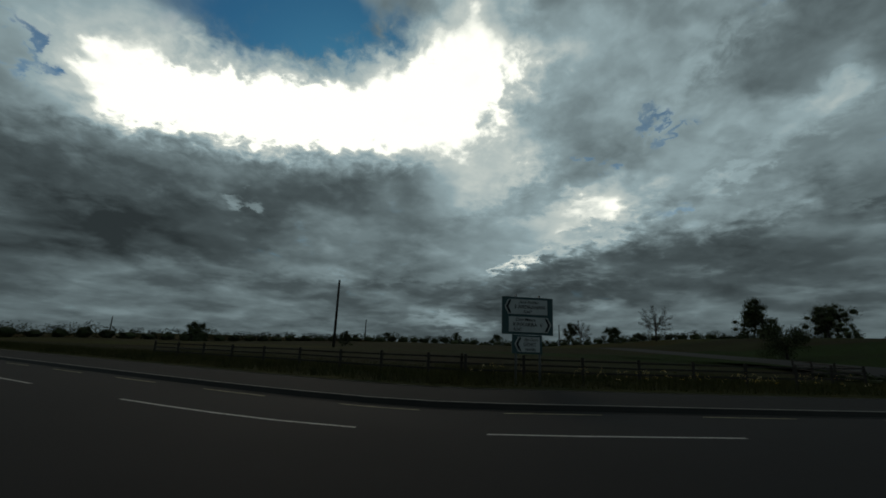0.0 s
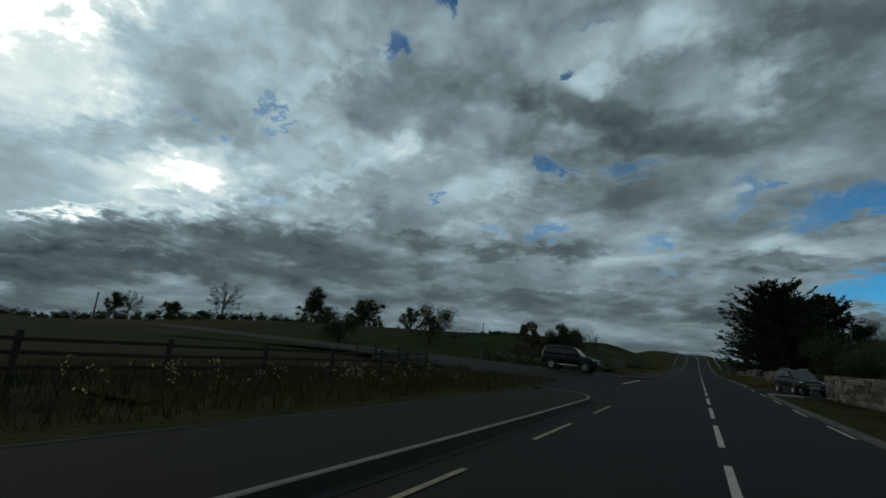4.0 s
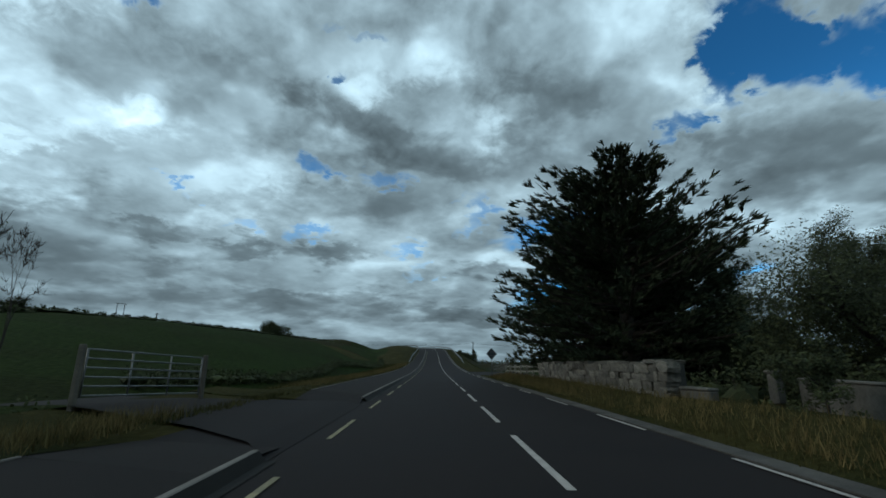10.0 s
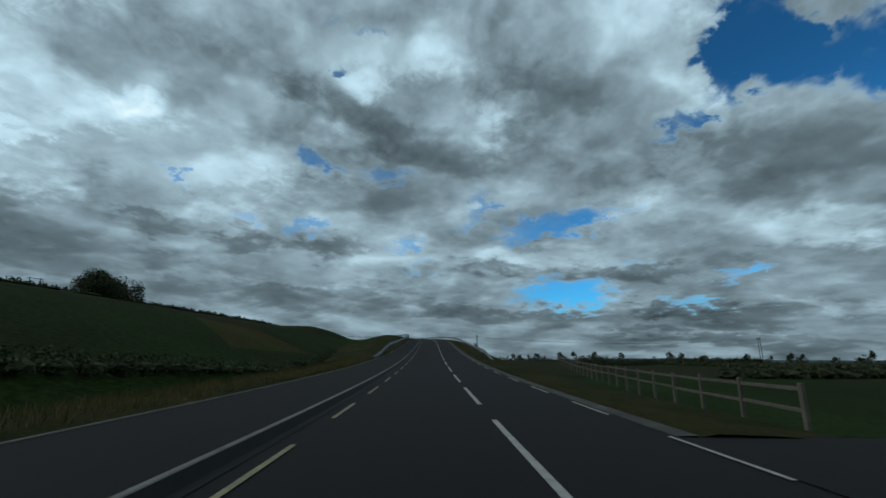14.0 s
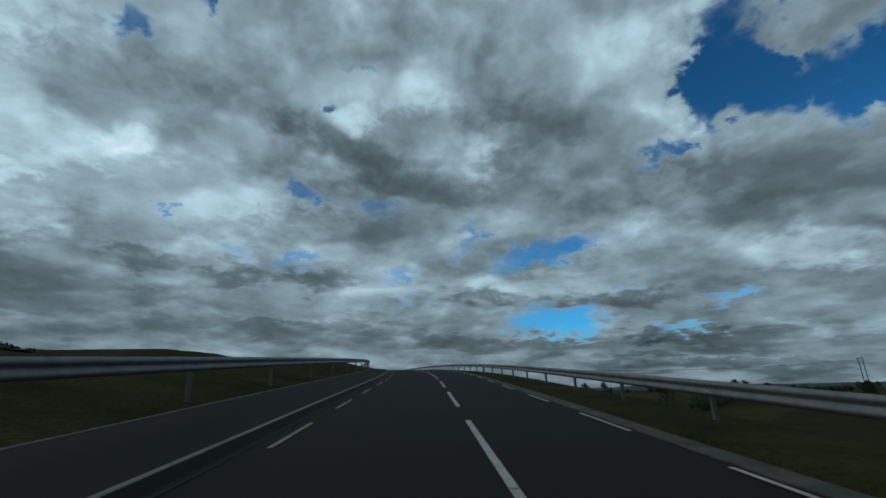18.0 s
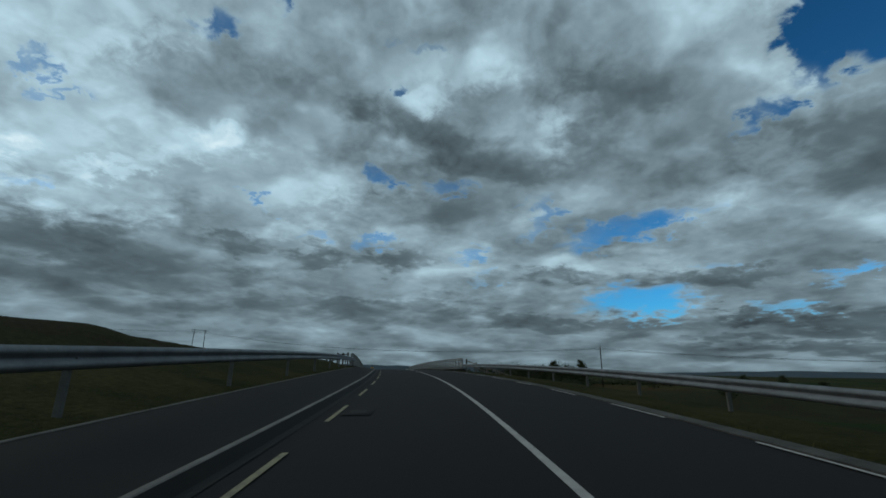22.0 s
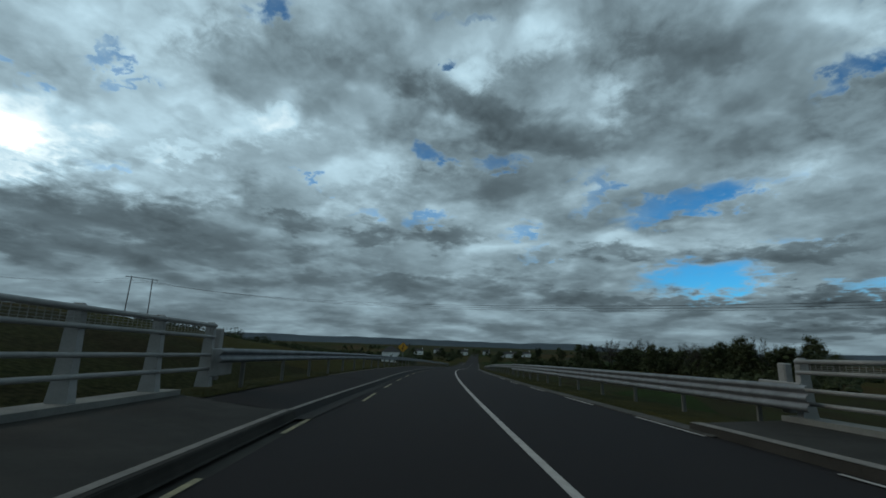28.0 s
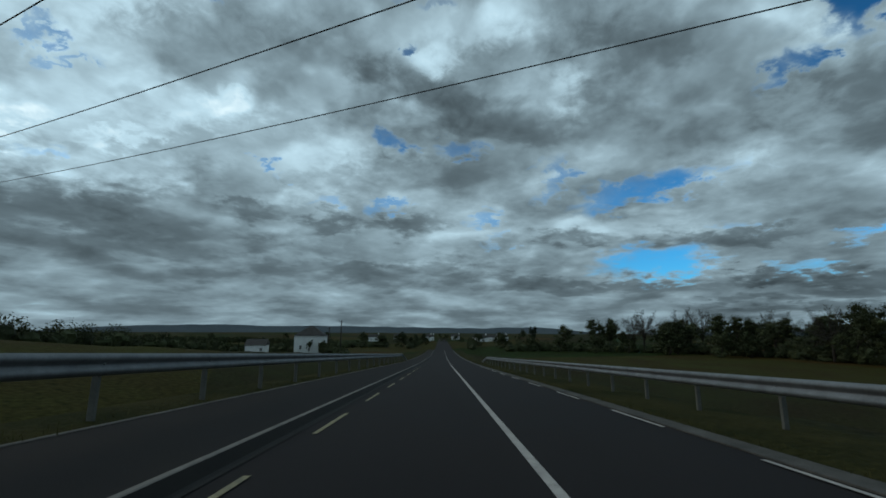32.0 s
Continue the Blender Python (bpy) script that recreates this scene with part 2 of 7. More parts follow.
# ---- materials ----
def material(name, colour, other=None, rough=0.85, scale=4.0, fine=60.0, bump=0.3, depth=0.01, metal=0.0, spec=0.3, vary=0.0, lo=0.35, hi=0.65, grain=0.25, cloudy=None, stretch=(1, 1, 1), fields=None):
    """A surface of two colours, mixed by broad stains and fine grain, with a fine relief."""
    mat = bpy.data.materials.new(name)
    mat.use_nodes = True
    tree = mat.node_tree
    N, L = tree.nodes.new, tree.links.new
    bsdf = tree.nodes["Principled BSDF"]
    other = other or tuple(c * 0.7 for c in colour)
    coords = N("ShaderNodeTexCoord").outputs["Object"]
    squeeze = N("ShaderNodeVectorMath")
    squeeze.operation = "MULTIPLY"
    L(coords, squeeze.inputs[0])
    squeeze.inputs[1].default_value = stretch
    a, b = N("ShaderNodeTexNoise"), N("ShaderNodeTexNoise")
    for n, sc, d in ((a, scale, 5.0), (b, fine, 4.0)):
        L(squeeze.outputs[0], n.inputs["Vector"])
        n.inputs["Scale"].default_value, n.inputs["Detail"].default_value, n.inputs["Roughness"].default_value = sc, d, 0.65
    span = N("ShaderNodeMapRange")
    L(a.outputs["Fac"], span.inputs["Value"])
    span.inputs["From Min"].default_value, span.inputs["From Max"].default_value = lo, hi
    mix = N("ShaderNodeMix")
    mix.data_type = "RGBA"
    L(span.outputs["Result"], mix.inputs[0])
    mix.inputs[6].default_value, mix.inputs[7].default_value = (*colour, 1), (*other, 1)
    value = N("ShaderNodeHueSaturation")
    colours = mix.outputs[2]
    if fields:
        cell = N("ShaderNodeTexVoronoi")
        cell.inputs["Scale"].default_value = fields
        L(squeeze.outputs[0], cell.inputs["Vector"])
        crop = N("ShaderNodeMix")
        crop.data_type, crop.blend_type = "RGBA", "MULTIPLY"
        tones = N("ShaderNodeValToRGB")
        tones.color_ramp.interpolation = "CONSTANT"
        tones.color_ramp.elements[0].color, tones.color_ramp.elements[1].color = (1.0, 1.0, 1.0, 1), (2.1, 1.35, 1.0, 1)
        tones.color_ramp.elements[1].position = 0.75
        for at, c in ((0.3, (0.6, 1.15, 0.6, 1)), (0.55, (1.6, 1.5, 1.0, 1))):
            tones.color_ramp.elements.new(at).color = c
        L(cell.outputs["Color"], tones.inputs[0])
        crop.inputs[0].default_value = 0.8
        L(colours, crop.inputs[6]), L(tones.outputs[0], crop.inputs[7])
        colours = crop.outputs[2]
    L(colours, value.inputs["Color"])
    speck = N("ShaderNodeMapRange")
    L(b.outputs["Fac"], speck.inputs["Value"])
    speck.inputs["From Min"].default_value, speck.inputs["From Max"].default_value = 0.25, 0.75
    speck.inputs["To Min"].default_value, speck.inputs["To Max"].default_value = 1.0 - grain, 1.0 + grain
    last = speck.outputs["Result"]
    if vary:
        info = N("ShaderNodeObjectInfo")
        each = N("ShaderNodeMapRange")
        L(info.outputs["Random"], each.inputs["Value"])
        each.inputs["To Min"].default_value, each.inputs["To Max"].default_value = 1.0 - vary, 1.0 + vary
        times = N("ShaderNodeMath")
        times.operation = "MULTIPLY"
        L(last, times.inputs[0]), L(each.outputs["Result"], times.inputs[1])
        last = times.outputs[0]
    if cloudy:
        isle = N("ShaderNodeNewGeometry")
        each = N("ShaderNodeMapRange")
        L(isle.outputs["Random Per Island"], each.inputs["Value"])
        each.inputs["To Min"].default_value, each.inputs["To Max"].default_value = 1.0 - cloudy, 1.0 + cloudy
        times = N("ShaderNodeMath")
        times.operation = "MULTIPLY"
        L(last, times.inputs[0]), L(each.outputs["Result"], times.inputs[1])
        last = times.outputs[0]
    L(last, value.inputs["Value"])
    L(value.outputs["Color"], bsdf.inputs["Base Color"])
    relief = N("ShaderNodeBump")
    relief.inputs["Strength"].default_value, relief.inputs["Distance"].default_value = bump, depth
    L(b.outputs["Fac"], relief.inputs["Height"])
    L(relief.outputs["Normal"], bsdf.inputs["Normal"])
    wear = N("ShaderNodeMapRange")
    L(a.outputs["Fac"], wear.inputs["Value"])
    wear.inputs["To Min"].default_value, wear.inputs["To Max"].default_value = max(rough - 0.12, 0.05), min(rough + 0.12, 1.0)
    L(wear.outputs["Result"], bsdf.inputs["Roughness"])
    bsdf.inputs["Metallic"].default_value = metal
    bsdf.inputs["Specular IOR Level"].default_value = spec
    return mat


ASPHALT = material("asphalt", (0.0123, 0.0103, 0.0108), (0.0172, 0.0145, 0.0145), rough=0.88, scale=0.35, fine=90, bump=0.5, depth=0.006, grain=0.3, spec=0.12)
PATHWAY = material("path_asphalt", (0.0162, 0.014, 0.0139), (0.0224, 0.0195, 0.0183), rough=0.9, scale=0.5, fine=80, bump=0.5, depth=0.006, grain=0.3, spec=0.1)
WORN_PAINT = material("worn_white_paint", (0.383, 0.352, 0.323), (0.275, 0.255, 0.238), rough=0.75, scale=3, fine=70, grain=0.3)
YELLOW_PAINT = material("worn_yellow_paint", (0.272, 0.232, 0.128), (0.16, 0.144, 0.096), rough=0.75, scale=3, fine=70, grain=0.35)
KERBSTONE = material("kerb_concrete", (0.19, 0.171, 0.152), (0.126, 0.114, 0.101), rough=0.9, scale=1.5, fine=50, grain=0.25)
CONCRETE = material("pale_concrete", (0.165, 0.165, 0.15), (0.112, 0.112, 0.105), rough=0.9, scale=0.8, fine=40, grain=0.2)
GRASS = material("grass", (0.042, 0.037, 0.013), (0.018, 0.021, 0.008), rough=0.95, scale=0.3, fine=7, bump=1.0, depth=0.1, grain=0.5, spec=0.02)
MEADOW = material("meadow", (0.026, 0.029, 0.0105), (0.024, 0.0185, 0.010), rough=0.95, scale=0.06, fine=2.5, bump=0.8, depth=0.15, grain=0.7, spec=0.02, fields=0.011, stretch=(1.6, 0.8, 0.01))
BLADES = material("grass_blades", (0.07, 0.06, 0.023), (0.022, 0.028, 0.01), rough=0.9, scale=0.4, fine=5, grain=0.3, cloudy=0.4, spec=0.04)
STEEL = material("galvanised_steel", (0.2, 0.208, 0.215), (0.14, 0.147, 0.152), rough=0.58, scale=2.0, fine=30, bump=0.1, grain=0.12, metal=0.75, spec=0.5)
WHITE_STEEL = material("painted_steel", (0.239, 0.235, 0.225), (0.185, 0.184, 0.176), rough=0.55, scale=2.0, fine=30, bump=0.1, grain=0.1, spec=0.4)
BARK = material("bark", (0.036, 0.03, 0.024), (0.021, 0.018, 0.015), rough=0.95, scale=3, fine=25, bump=0.8, depth=0.03, grain=0.3)
TWIG = material("twigs", (0.042, 0.036, 0.03), (0.024, 0.0204, 0.018), rough=0.95, scale=3, fine=20, grain=0.2)
CYPRESS = material("cypress_foliage", (0.042, 0.054, 0.03), (0.022, 0.031, 0.017), rough=0.9, scale=0.5, fine=8, grain=0.4, cloudy=0.4, spec=0.15)
LEAF = material("leaves", (0.042, 0.051, 0.02), (0.024, 0.031, 0.013), rough=0.85, scale=0.6, fine=8, grain=0.35, cloudy=0.4, spec=0.2)
RUST_LEAF = material("rusty_leaves", (0.091, 0.042, 0.021), (0.042, 0.0315, 0.014), rough=0.85, scale=0.8, fine=8, grain=0.35, cloudy=0.4, spec=0.2)
WOOD = material("weathered_timber", (0.114, 0.102, 0.084), (0.072, 0.066, 0.054), rough=0.9, scale=2, fine=30, bump=0.6, grain=0.25, vary=0.15)
POLEWOOD = material("creosoted_pole", (0.03, 0.0258, 0.0216), (0.018, 0.0156, 0.0132), rough=0.9, scale=2, fine=30, bump=0.5, grain=0.25)
STONE = material("limestone", (0.14, 0.13, 0.111), (0.0651, 0.063, 0.0535), rough=0.92, scale=2.2, fine=22, bump=0.9, depth=0.03, grain=0.45, vary=0.5)
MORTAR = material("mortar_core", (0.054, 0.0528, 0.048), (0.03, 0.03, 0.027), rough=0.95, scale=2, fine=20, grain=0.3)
RENDER = material("grey_house_render", (0.13, 0.127, 0.114), (0.078, 0.078, 0.0715), rough=0.92, scale=0.7, fine=18, grain=0.2)
QUOIN = material("pale_quoin_stone", (0.187, 0.176, 0.154), (0.125, 0.121, 0.106), rough=0.9, scale=2, fine=20, grain=0.2)
SLATE = material("roof_slate", (0.0405, 0.0382, 0.0374), (0.027, 0.0255, 0.024), rough=0.75, scale=1, fine=15, grain=0.5)
WHITEWASH = material("white_house_wall", (0.72, 0.73, 0.72), (0.6, 0.61, 0.6), rough=0.85, scale=1, fine=20, grain=0.06)
DARK = material("dark_void", (0.015, 0.015, 0.016), rough=0.9, scale=2, fine=20)
GLASS = material("window_glass", (0.02, 0.022, 0.024), rough=0.08, scale=1, fine=5, bump=0.02, grain=0.05, spec=0.35)
FIELD = material("mown_field", (0.021, 0.0385, 0.0098), (0.0154, 0.028, 0.0084), rough=0.95, scale=0.03, fine=2.0, bump=0.6, depth=0.1, grain=0.3, spec=0.1)
# near-black puts the kerb face's shade into its colour; drain covers share it
GUTTER = material("shaded_kerb_face", (0.00895, 0.0078, 0.0069), (0.0153, 0.0134, 0.0116), rough=0.95, scale=1.2, fine=40, grain=0.3)
CAR_PAINT = material("dark_car_paint", (0.006, 0.007, 0.01), (0.008, 0.009, 0.012), rough=0.35, scale=1, fine=20, bump=0.02, grain=0.05, spec=0.18)
CAR_GREY = material("dark_grey_car_paint", (0.007, 0.00805, 0.0098), (0.0091, 0.0105, 0.0126), rough=0.35, scale=1, fine=20, bump=0.02, grain=0.05, spec=0.18)
RUBBER = material("tyre_rubber", (0.018, 0.018, 0.018), rough=0.9, scale=4, fine=60)
ALLOY = material("alloy_rim", (0.42, 0.42, 0.42), (0.3, 0.3, 0.3), rough=0.4, scale=6, fine=40, metal=0.8, bump=0.05, grain=0.1)
CHROME = material("chrome", (0.6, 0.6, 0.6), (0.5, 0.5, 0.5), rough=0.2, scale=6, fine=40, metal=1.0, bump=0.02, grain=0.05)
PLASTIC = material("black_plastic", (0.02, 0.02, 0.02), rough=0.6, scale=5, fine=60)
LENS = material("lamp_lens", (0.5, 0.52, 0.54), (0.4, 0.42, 0.44), rough=0.15, scale=5, fine=30, bump=0.05, grain=0.1, spec=0.8)
PLATE = material("pale_plate", (0.5, 0.5, 0.48), (0.42, 0.42, 0.4), rough=0.5, scale=8, fine=60, grain=0.08)
SIGN_GREEN = material("sign_backing", (0.02, 0.05, 0.055), (0.026, 0.06, 0.062), rough=0.5, scale=2, fine=30, grain=0.1)
SIGN_WHITE = material("sign_white", (0.36, 0.38, 0.38), (0.3, 0.32, 0.32), rough=0.5, scale=2, fine=30, grain=0.08)
SIGN_BLACK = material("sign_black", (0.015, 0.015, 0.016), rough=0.5, scale=2, fine=30)
SIGN_YELLOW = material("sign_yellow", (0.55, 0.27, 0.02), (0.45, 0.22, 0.02), rough=0.5, scale=3, fine=30, grain=0.1)
SIGN_BACK = material("sign_rear_alloy", (0.07, 0.078, 0.085), (0.05, 0.056, 0.06), rough=0.6, scale=3, fine=30, grain=0.12)
# blue-grey base colour stands in for the haze over far land
HILL_FAR = material("hazed_hills", (0.0638, 0.079, 0.0919), (0.0765, 0.0955, 0.108), rough=1.0, scale=0.004, fine=0.03, grain=0.15, spec=0.0)
FLOWER = material("ragwort_flowers", (0.45, 0.28, 0.02), (0.5, 0.4, 0.25), rough=0.8, scale=3, fine=20, cloudy=0.3)
WIRE = material("cable", (0.012, 0.012, 0.013), rough=0.7, scale=5, fine=40)
DECK = material("worn_deck_asphalt", (0.0367, 0.034, 0.0294), (0.0245, 0.0226, 0.0196), rough=0.9, scale=0.6, fine=50, bump=0.4, grain=0.25, spec=0.15)
GRAVEL = material("gravelly_gutter", (0.095, 0.09, 0.082), (0.05, 0.048, 0.044), rough=0.95, scale=1.2, fine=60, bump=0.6, grain=0.4, spec=0.1)
POST_STEEL = material("dull_galvanised_post", (0.1, 0.098, 0.088), (0.07, 0.07, 0.062), rough=0.7, scale=3, fine=30, bump=0.2, grain=0.2, spec=0.3)


# ---- the line of the road: s metres along its centre line from the junction, lat metres to the right ----
S0, S1 = -400, 1500
S_LINE = np.arange(S0, S1 + 1, 1.0)
TURNS = ((-400, -46), (-12, -40), (-6, -36), (-3, -30), (0, -14), (3, 0), (225, 0), (275, 7), (319, 14), (363, 16.2), (419, 16), (475, 11), (515, 9), (1500, 9))
SLOPES = ((-400, 0), (10, 0), (25, 0.6), (40, 0.9), (60, 0.4), (100, 0.1), (126, 0.9), (145, 1.7), (155, 2.2), (176, 3.3), (198, 4.1), (208, 4.3), (230, 3.9),
          (252, 3.6), (275, 3.0), (286, 2.6), (308, 1.6), (330, 0.8), (352, 0.3), (363, 0.1), (390, -0.5), (419, -1.1), (442, -1.6), (464, -2.1), (509, -2.7),
          (560, -2.7), (640, -1.4), (720, 0), (1500, 0))
HEADING = np.radians(np.interp(S_LINE, *zip(*TURNS)))
X_LINE = np.cumsum(-np.sin(HEADING))
Y_LINE = np.cumsum(np.cos(HEADING))
Z_LINE = np.cumsum(np.tan(np.radians(np.interp(S_LINE, *zip(*SLOPES)))))
for line in (X_LINE, Y_LINE, Z_LINE):
    line -= line[-S0]
X_LINE -= X_LINE[10 - S0]


def road_z(s):
    return float(np.interp(s, S_LINE, Z_LINE))


def heading(s):
    return float(np.interp(s, S_LINE, HEADING))


# the far lane grows wider in the bend before the bridge, and with it all that stands on that side
WIDER = ((-400, 0), (225, 0), (242, 0.4), (264, 0.8), (297, 1.1), (330, 1.2), (425, 1.2), (447, 0.35), (700, 0.3), (1500, 0.3))


def widening(s):
    return np.interp(s, *zip(*WIDER))


def on_road(s, lat, dz=0.0):
    """The place lat metres to the right of the centre line and dz above it."""
    h = heading(s)
    if lat > 2.5:
        lat += float(widening(s))
    x, y = np.interp(s, S_LINE, X_LINE), np.interp(s, S_LINE, Y_LINE)
    return Vector((x + math.cos(h) * lat, y + math.sin(h) * lat, road_z(s) + dz))


# ---- building helpers ----
def mesh_from(name, verts, faces, mat, smooth=False):
    me = bpy.data.meshes.new(name)
    me.from_pydata([tuple(v) for v in verts], [], faces)
    me.materials.append(mat)
    if smooth:
        me.polygons.foreach_set("use_smooth", [True] * len(me.polygons))
    me.update()
    return me


def thing(name, label, category, group="", m=None, kind=""):
    ob = new(name)
    ob.empty_display_size = 0.2
    if m is not None:
        ob.matrix_basis = m
    return tagged(ob, label, category, group, kind)


def part(name, data, parent, label="", m=None):
    """Links a mesh as one part of a thing, or of a part."""
    ob = new(name, data)
    ob.parent = parent
    if m is not None:
        ob.matrix_basis = m
    if label:
        ob["label"] = label
    if name in ("twig_spray", "leaves", "shoots"):
        ob["kind"] = "stuff"
    return ob


def bm_mesh(name, bm, mat, smooth=False):
    me = bpy.data.meshes.new(name)
    bm.to_mesh(me)
    bm.free()
    me.materials.append(mat)
    if smooth:
        me.polygons.foreach_set("use_smooth", [True] * len(me.polygons))
    return me


def box(name, size, mat, bevel=0.0, at=(0, 0, 0), taper=1.0):
    """A box whose base is centred at the given place; its edges are rounded by bevel."""
    bm = bmesh.new()
    bmesh.ops.create_cube(bm, size=1.0)
    for v in bm.verts:
        k = taper if v.co.z > 0 else 1.0
        v.co = Vector((v.co.x * size[0] * k + at[0], v.co.y * size[1] * k + at[1], (v.co.z + 0.5) * size[2] + at[2]))
    if bevel:
        bmesh.ops.bevel(bm, geom=bm.edges[:], offset=bevel, segments=1, affect="EDGES")
    return bm_mesh(name, bm, mat)


def tube_into(verts, faces, points, radii, sides=6, cap=True):
    """Adds a tapered tube along the points to lists of vertices and faces."""
    start = len(verts)
    n = len(points)
    for i, (p, r) in enumerate(zip(points, radii)):
        way = (points[min(i + 1, n - 1)] - points[max(i - 1, 0)]).normalized()
        a = way.orthogonal().normalized()
        b = way.cross(a)
        for k in range(sides):
            t = 2 * math.pi * k / sides
            verts.append(p + (a * math.cos(t) + b * math.sin(t)) * r)
    for i in range(n - 1):
        for k in range(sides):
            q = start + i * sides
            faces.append((q + k, q + (k + 1) % sides, q + sides + (k + 1) % sides, q + sides + k))
    if cap:
        faces.append(tuple(start + (n - 1) * sides + k for k in range(sides)))
        faces.append(tuple(start + sides - 1 - k for k in range(sides)))


def tube(name, points, radii, mat, sides=8):
    verts, faces = [], []
    points = [Vector(p) for p in points]
    if isinstance(radii, (int, float)):
        radii = [radii] * len(points)
    tube_into(verts, faces, points, radii, sides)
    return mesh_from(name, verts, faces, mat, True)


def sweep(name, stations, profile, mat, closed=False, smooth=False):
    """A strip or bar that runs along the road: profile is (lat, dz) pairs, stations are values of s."""
    verts, faces, n = [], [], len(profile)
    for s in stations:
        for lat, dz in profile:
            verts.append(on_road(s, lat, dz))
    for i in range(len(stations) - 1):
        for k in range(n if closed else n - 1):
            a, b = i * n + k, i * n + (k + 1) % n
            faces.append((a, b, b + n, a + n))
    if closed:
        faces.append(tuple(range(n - 1, -1, -1)))
        faces.append(tuple((len(stations) - 1) * n + k for k in range(n)))
    return mesh_from(name, verts, faces, mat, smooth)


def steps(a, b, step):
    n = max(1, round((b - a) / step))
    return [a + (b - a) * k / n for k in range(n + 1)]


def at_road(s, lat, dz=0.0, turn=0.0):
    """The pose of a thing beside the road: its y runs along the road, its x to the right."""
    return Matrix.Translation(on_road(s, lat, dz)) @ Matrix.Rotation(heading(s) + radians(turn), 4, "Z")


# ---- ground and road ----
KERB, STRIP, PATH_EDGE = -4.25, 3.28, -6.7
BRIDGE = (347.0, 430.0)


def smooth(a, b, x):
    t = np.clip((x - a) / (b - a), 0, 1)
    return t * t * (3 - 2 * t)


def land(x, y):
    """The height of the ground away from the road, and of its banks beside it."""
    d2 = (x[..., None] - X_LINE[::4]) ** 2 + (y[..., None] - Y_LINE[::4]) ** 2
    k = np.argmin(d2, -1)
    s, h = S_LINE[::4][k], HEADING[::4][k]
    lat = (x - X_LINE[::4][k]) * np.cos(h) + (y - Y_LINE[::4][k]) * np.sin(h)
    lat = np.where(lat > 2.5, np.maximum(2.5, lat - widening(s)), lat)
    top = Z_LINE[::4][k]
    plain = np.interp(s, (-400, 110, 200, 300, 380, 480, 560, 640, 720, 1500), (0, 0.2, 0.2, 0.8, 1.6, 3.2, 2.6, 1.4, Z_LINE[-1] - 0.6, Z_LINE[-1] - 0.6))
    # a long green rise follows the road on its left, its brow some forty metres away
    brow = np.interp(s, (-400, 50, 62, 80, 104, 125, 165, 225, 258, 268, 282, 336, 360, 420, 470, 500, 530, 560, 600, 640, 720), (1.5, 1.5, 2.3, 4.6, 7.2, 8.0, 8.9, 10.1, 10.0, 10.7, 13.2, 16.0, 17, 16, 14.5, 12, 9.5, 7.5, 5, 3, 0))
    near = np.clip((-12 - lat) / 30, 0, 1)
    hill = np.maximum(brow - plain, 0) * (1 - (1 - near) ** 1.6) * np.interp(lat, (-520, -330, -190, -80), (0.3, 0.45, 0.8, 1.0))
    hill += 1.5 * np.sin(x * 0.013 + 1) * np.sin(y * 0.011) * smooth(40, 140, np.abs(lat))
    # the fields beyond the junction climb a little
    plain = plain + hill + 3.2 * smooth(-45, -140, lat) * smooth(150, 90, s)
    side = np.where(lat < 0, np.interp(s, (0, 100, 150), (8.6, 8.6, 8.8)), np.interp(s, (0, 120, 150, 420, 440), (9.0, 7.0, 6.8, 6.8, 9.0)))
    out = np.abs(lat) - side
    top = top + np.where(lat < 0, 0.24, -0.2)
    # the fill on the hill side is broad and falls gently
    fall = np.where(lat < 0, np.interp(s, (140, 200, 336, 346), (2.0, 14.0, 14.0, 2.0)), 2.0)
    bank = top - np.clip(out, 0, None) / fall
    rise = top + np.clip(out, 0, None) / 2.5
    z = np.where(plain < top, np.maximum(bank, plain), np.minimum(rise, plain))
    z = np.where(out < 0, top, z)
    under = (s > BRIDGE[0] + 4) & (s < BRIDGE[1] - 4)
    z = np.where(under & (np.abs(lat) < 70), np.minimum(z, top - 5.5 + 16 * smooth(14, 70, np.abs(lat))), z)
    return z - 0.6 * smooth(8.2, 6.8, -lat) * smooth(-1, -4, lat) - 0.35 * smooth(-4.5, -1, lat) * smooth(5.5, 3.5, lat)


def axis(near, step, far):
    a = list(np.arange(near[0], near[1] + step, step))
    out, k = [], step
    while a[-1] < far[1]:
        k *= 1.3
        a.append(a[-1] + k)
    k, lo = step, [a[0]]
    while lo[-1] > far[0]:
        k *= 1.3
        lo.append(lo[-1] - k)
    return np.array(lo[:0:-1] + a)


def make_ground():
    gx, gy = axis((-190, 60), 2.5, (-4200, 4200)), axis((-60, 760), 3.5, (-4200, 4600))
    X, Y = np.meshgrid(gx, gy)
    Z = np.vstack([land(X[i:i + 20], Y[i:i + 20]) for i in range(0, len(gy), 20)])
    verts = np.stack([X, Y, Z], -1).reshape(-1, 3)
    n, k = len(gx), len(gy)
    i = (np.arange(k - 1)[:, None] * n + np.arange(n - 1)).ravel()
    faces = np.stack([i, i + 1, i + n + 1, i + n], 1)
    me = bpy.data.meshes.new("ground")
    me.from_pydata(verts.tolist(), [], faces.tolist())
    me.materials.append(MEADOW)
    me.polygons.foreach_set("use_smooth", [True] * len(me.polygons))
    return tagged(new("ground", me), "rolling green and brown farmland under grass", "ground", kind="structure")


make_ground()

# ---- road surface, kerbs, pavements, verges ----
def strip(name, a, b, profile, mat, label, category="", step=3.0, closed=False, kind="structure"):
    return tagged(new(name, sweep(name, steps(a, b, step), profile, mat, closed)), label, category or name.replace("_", " "), kind=kind)


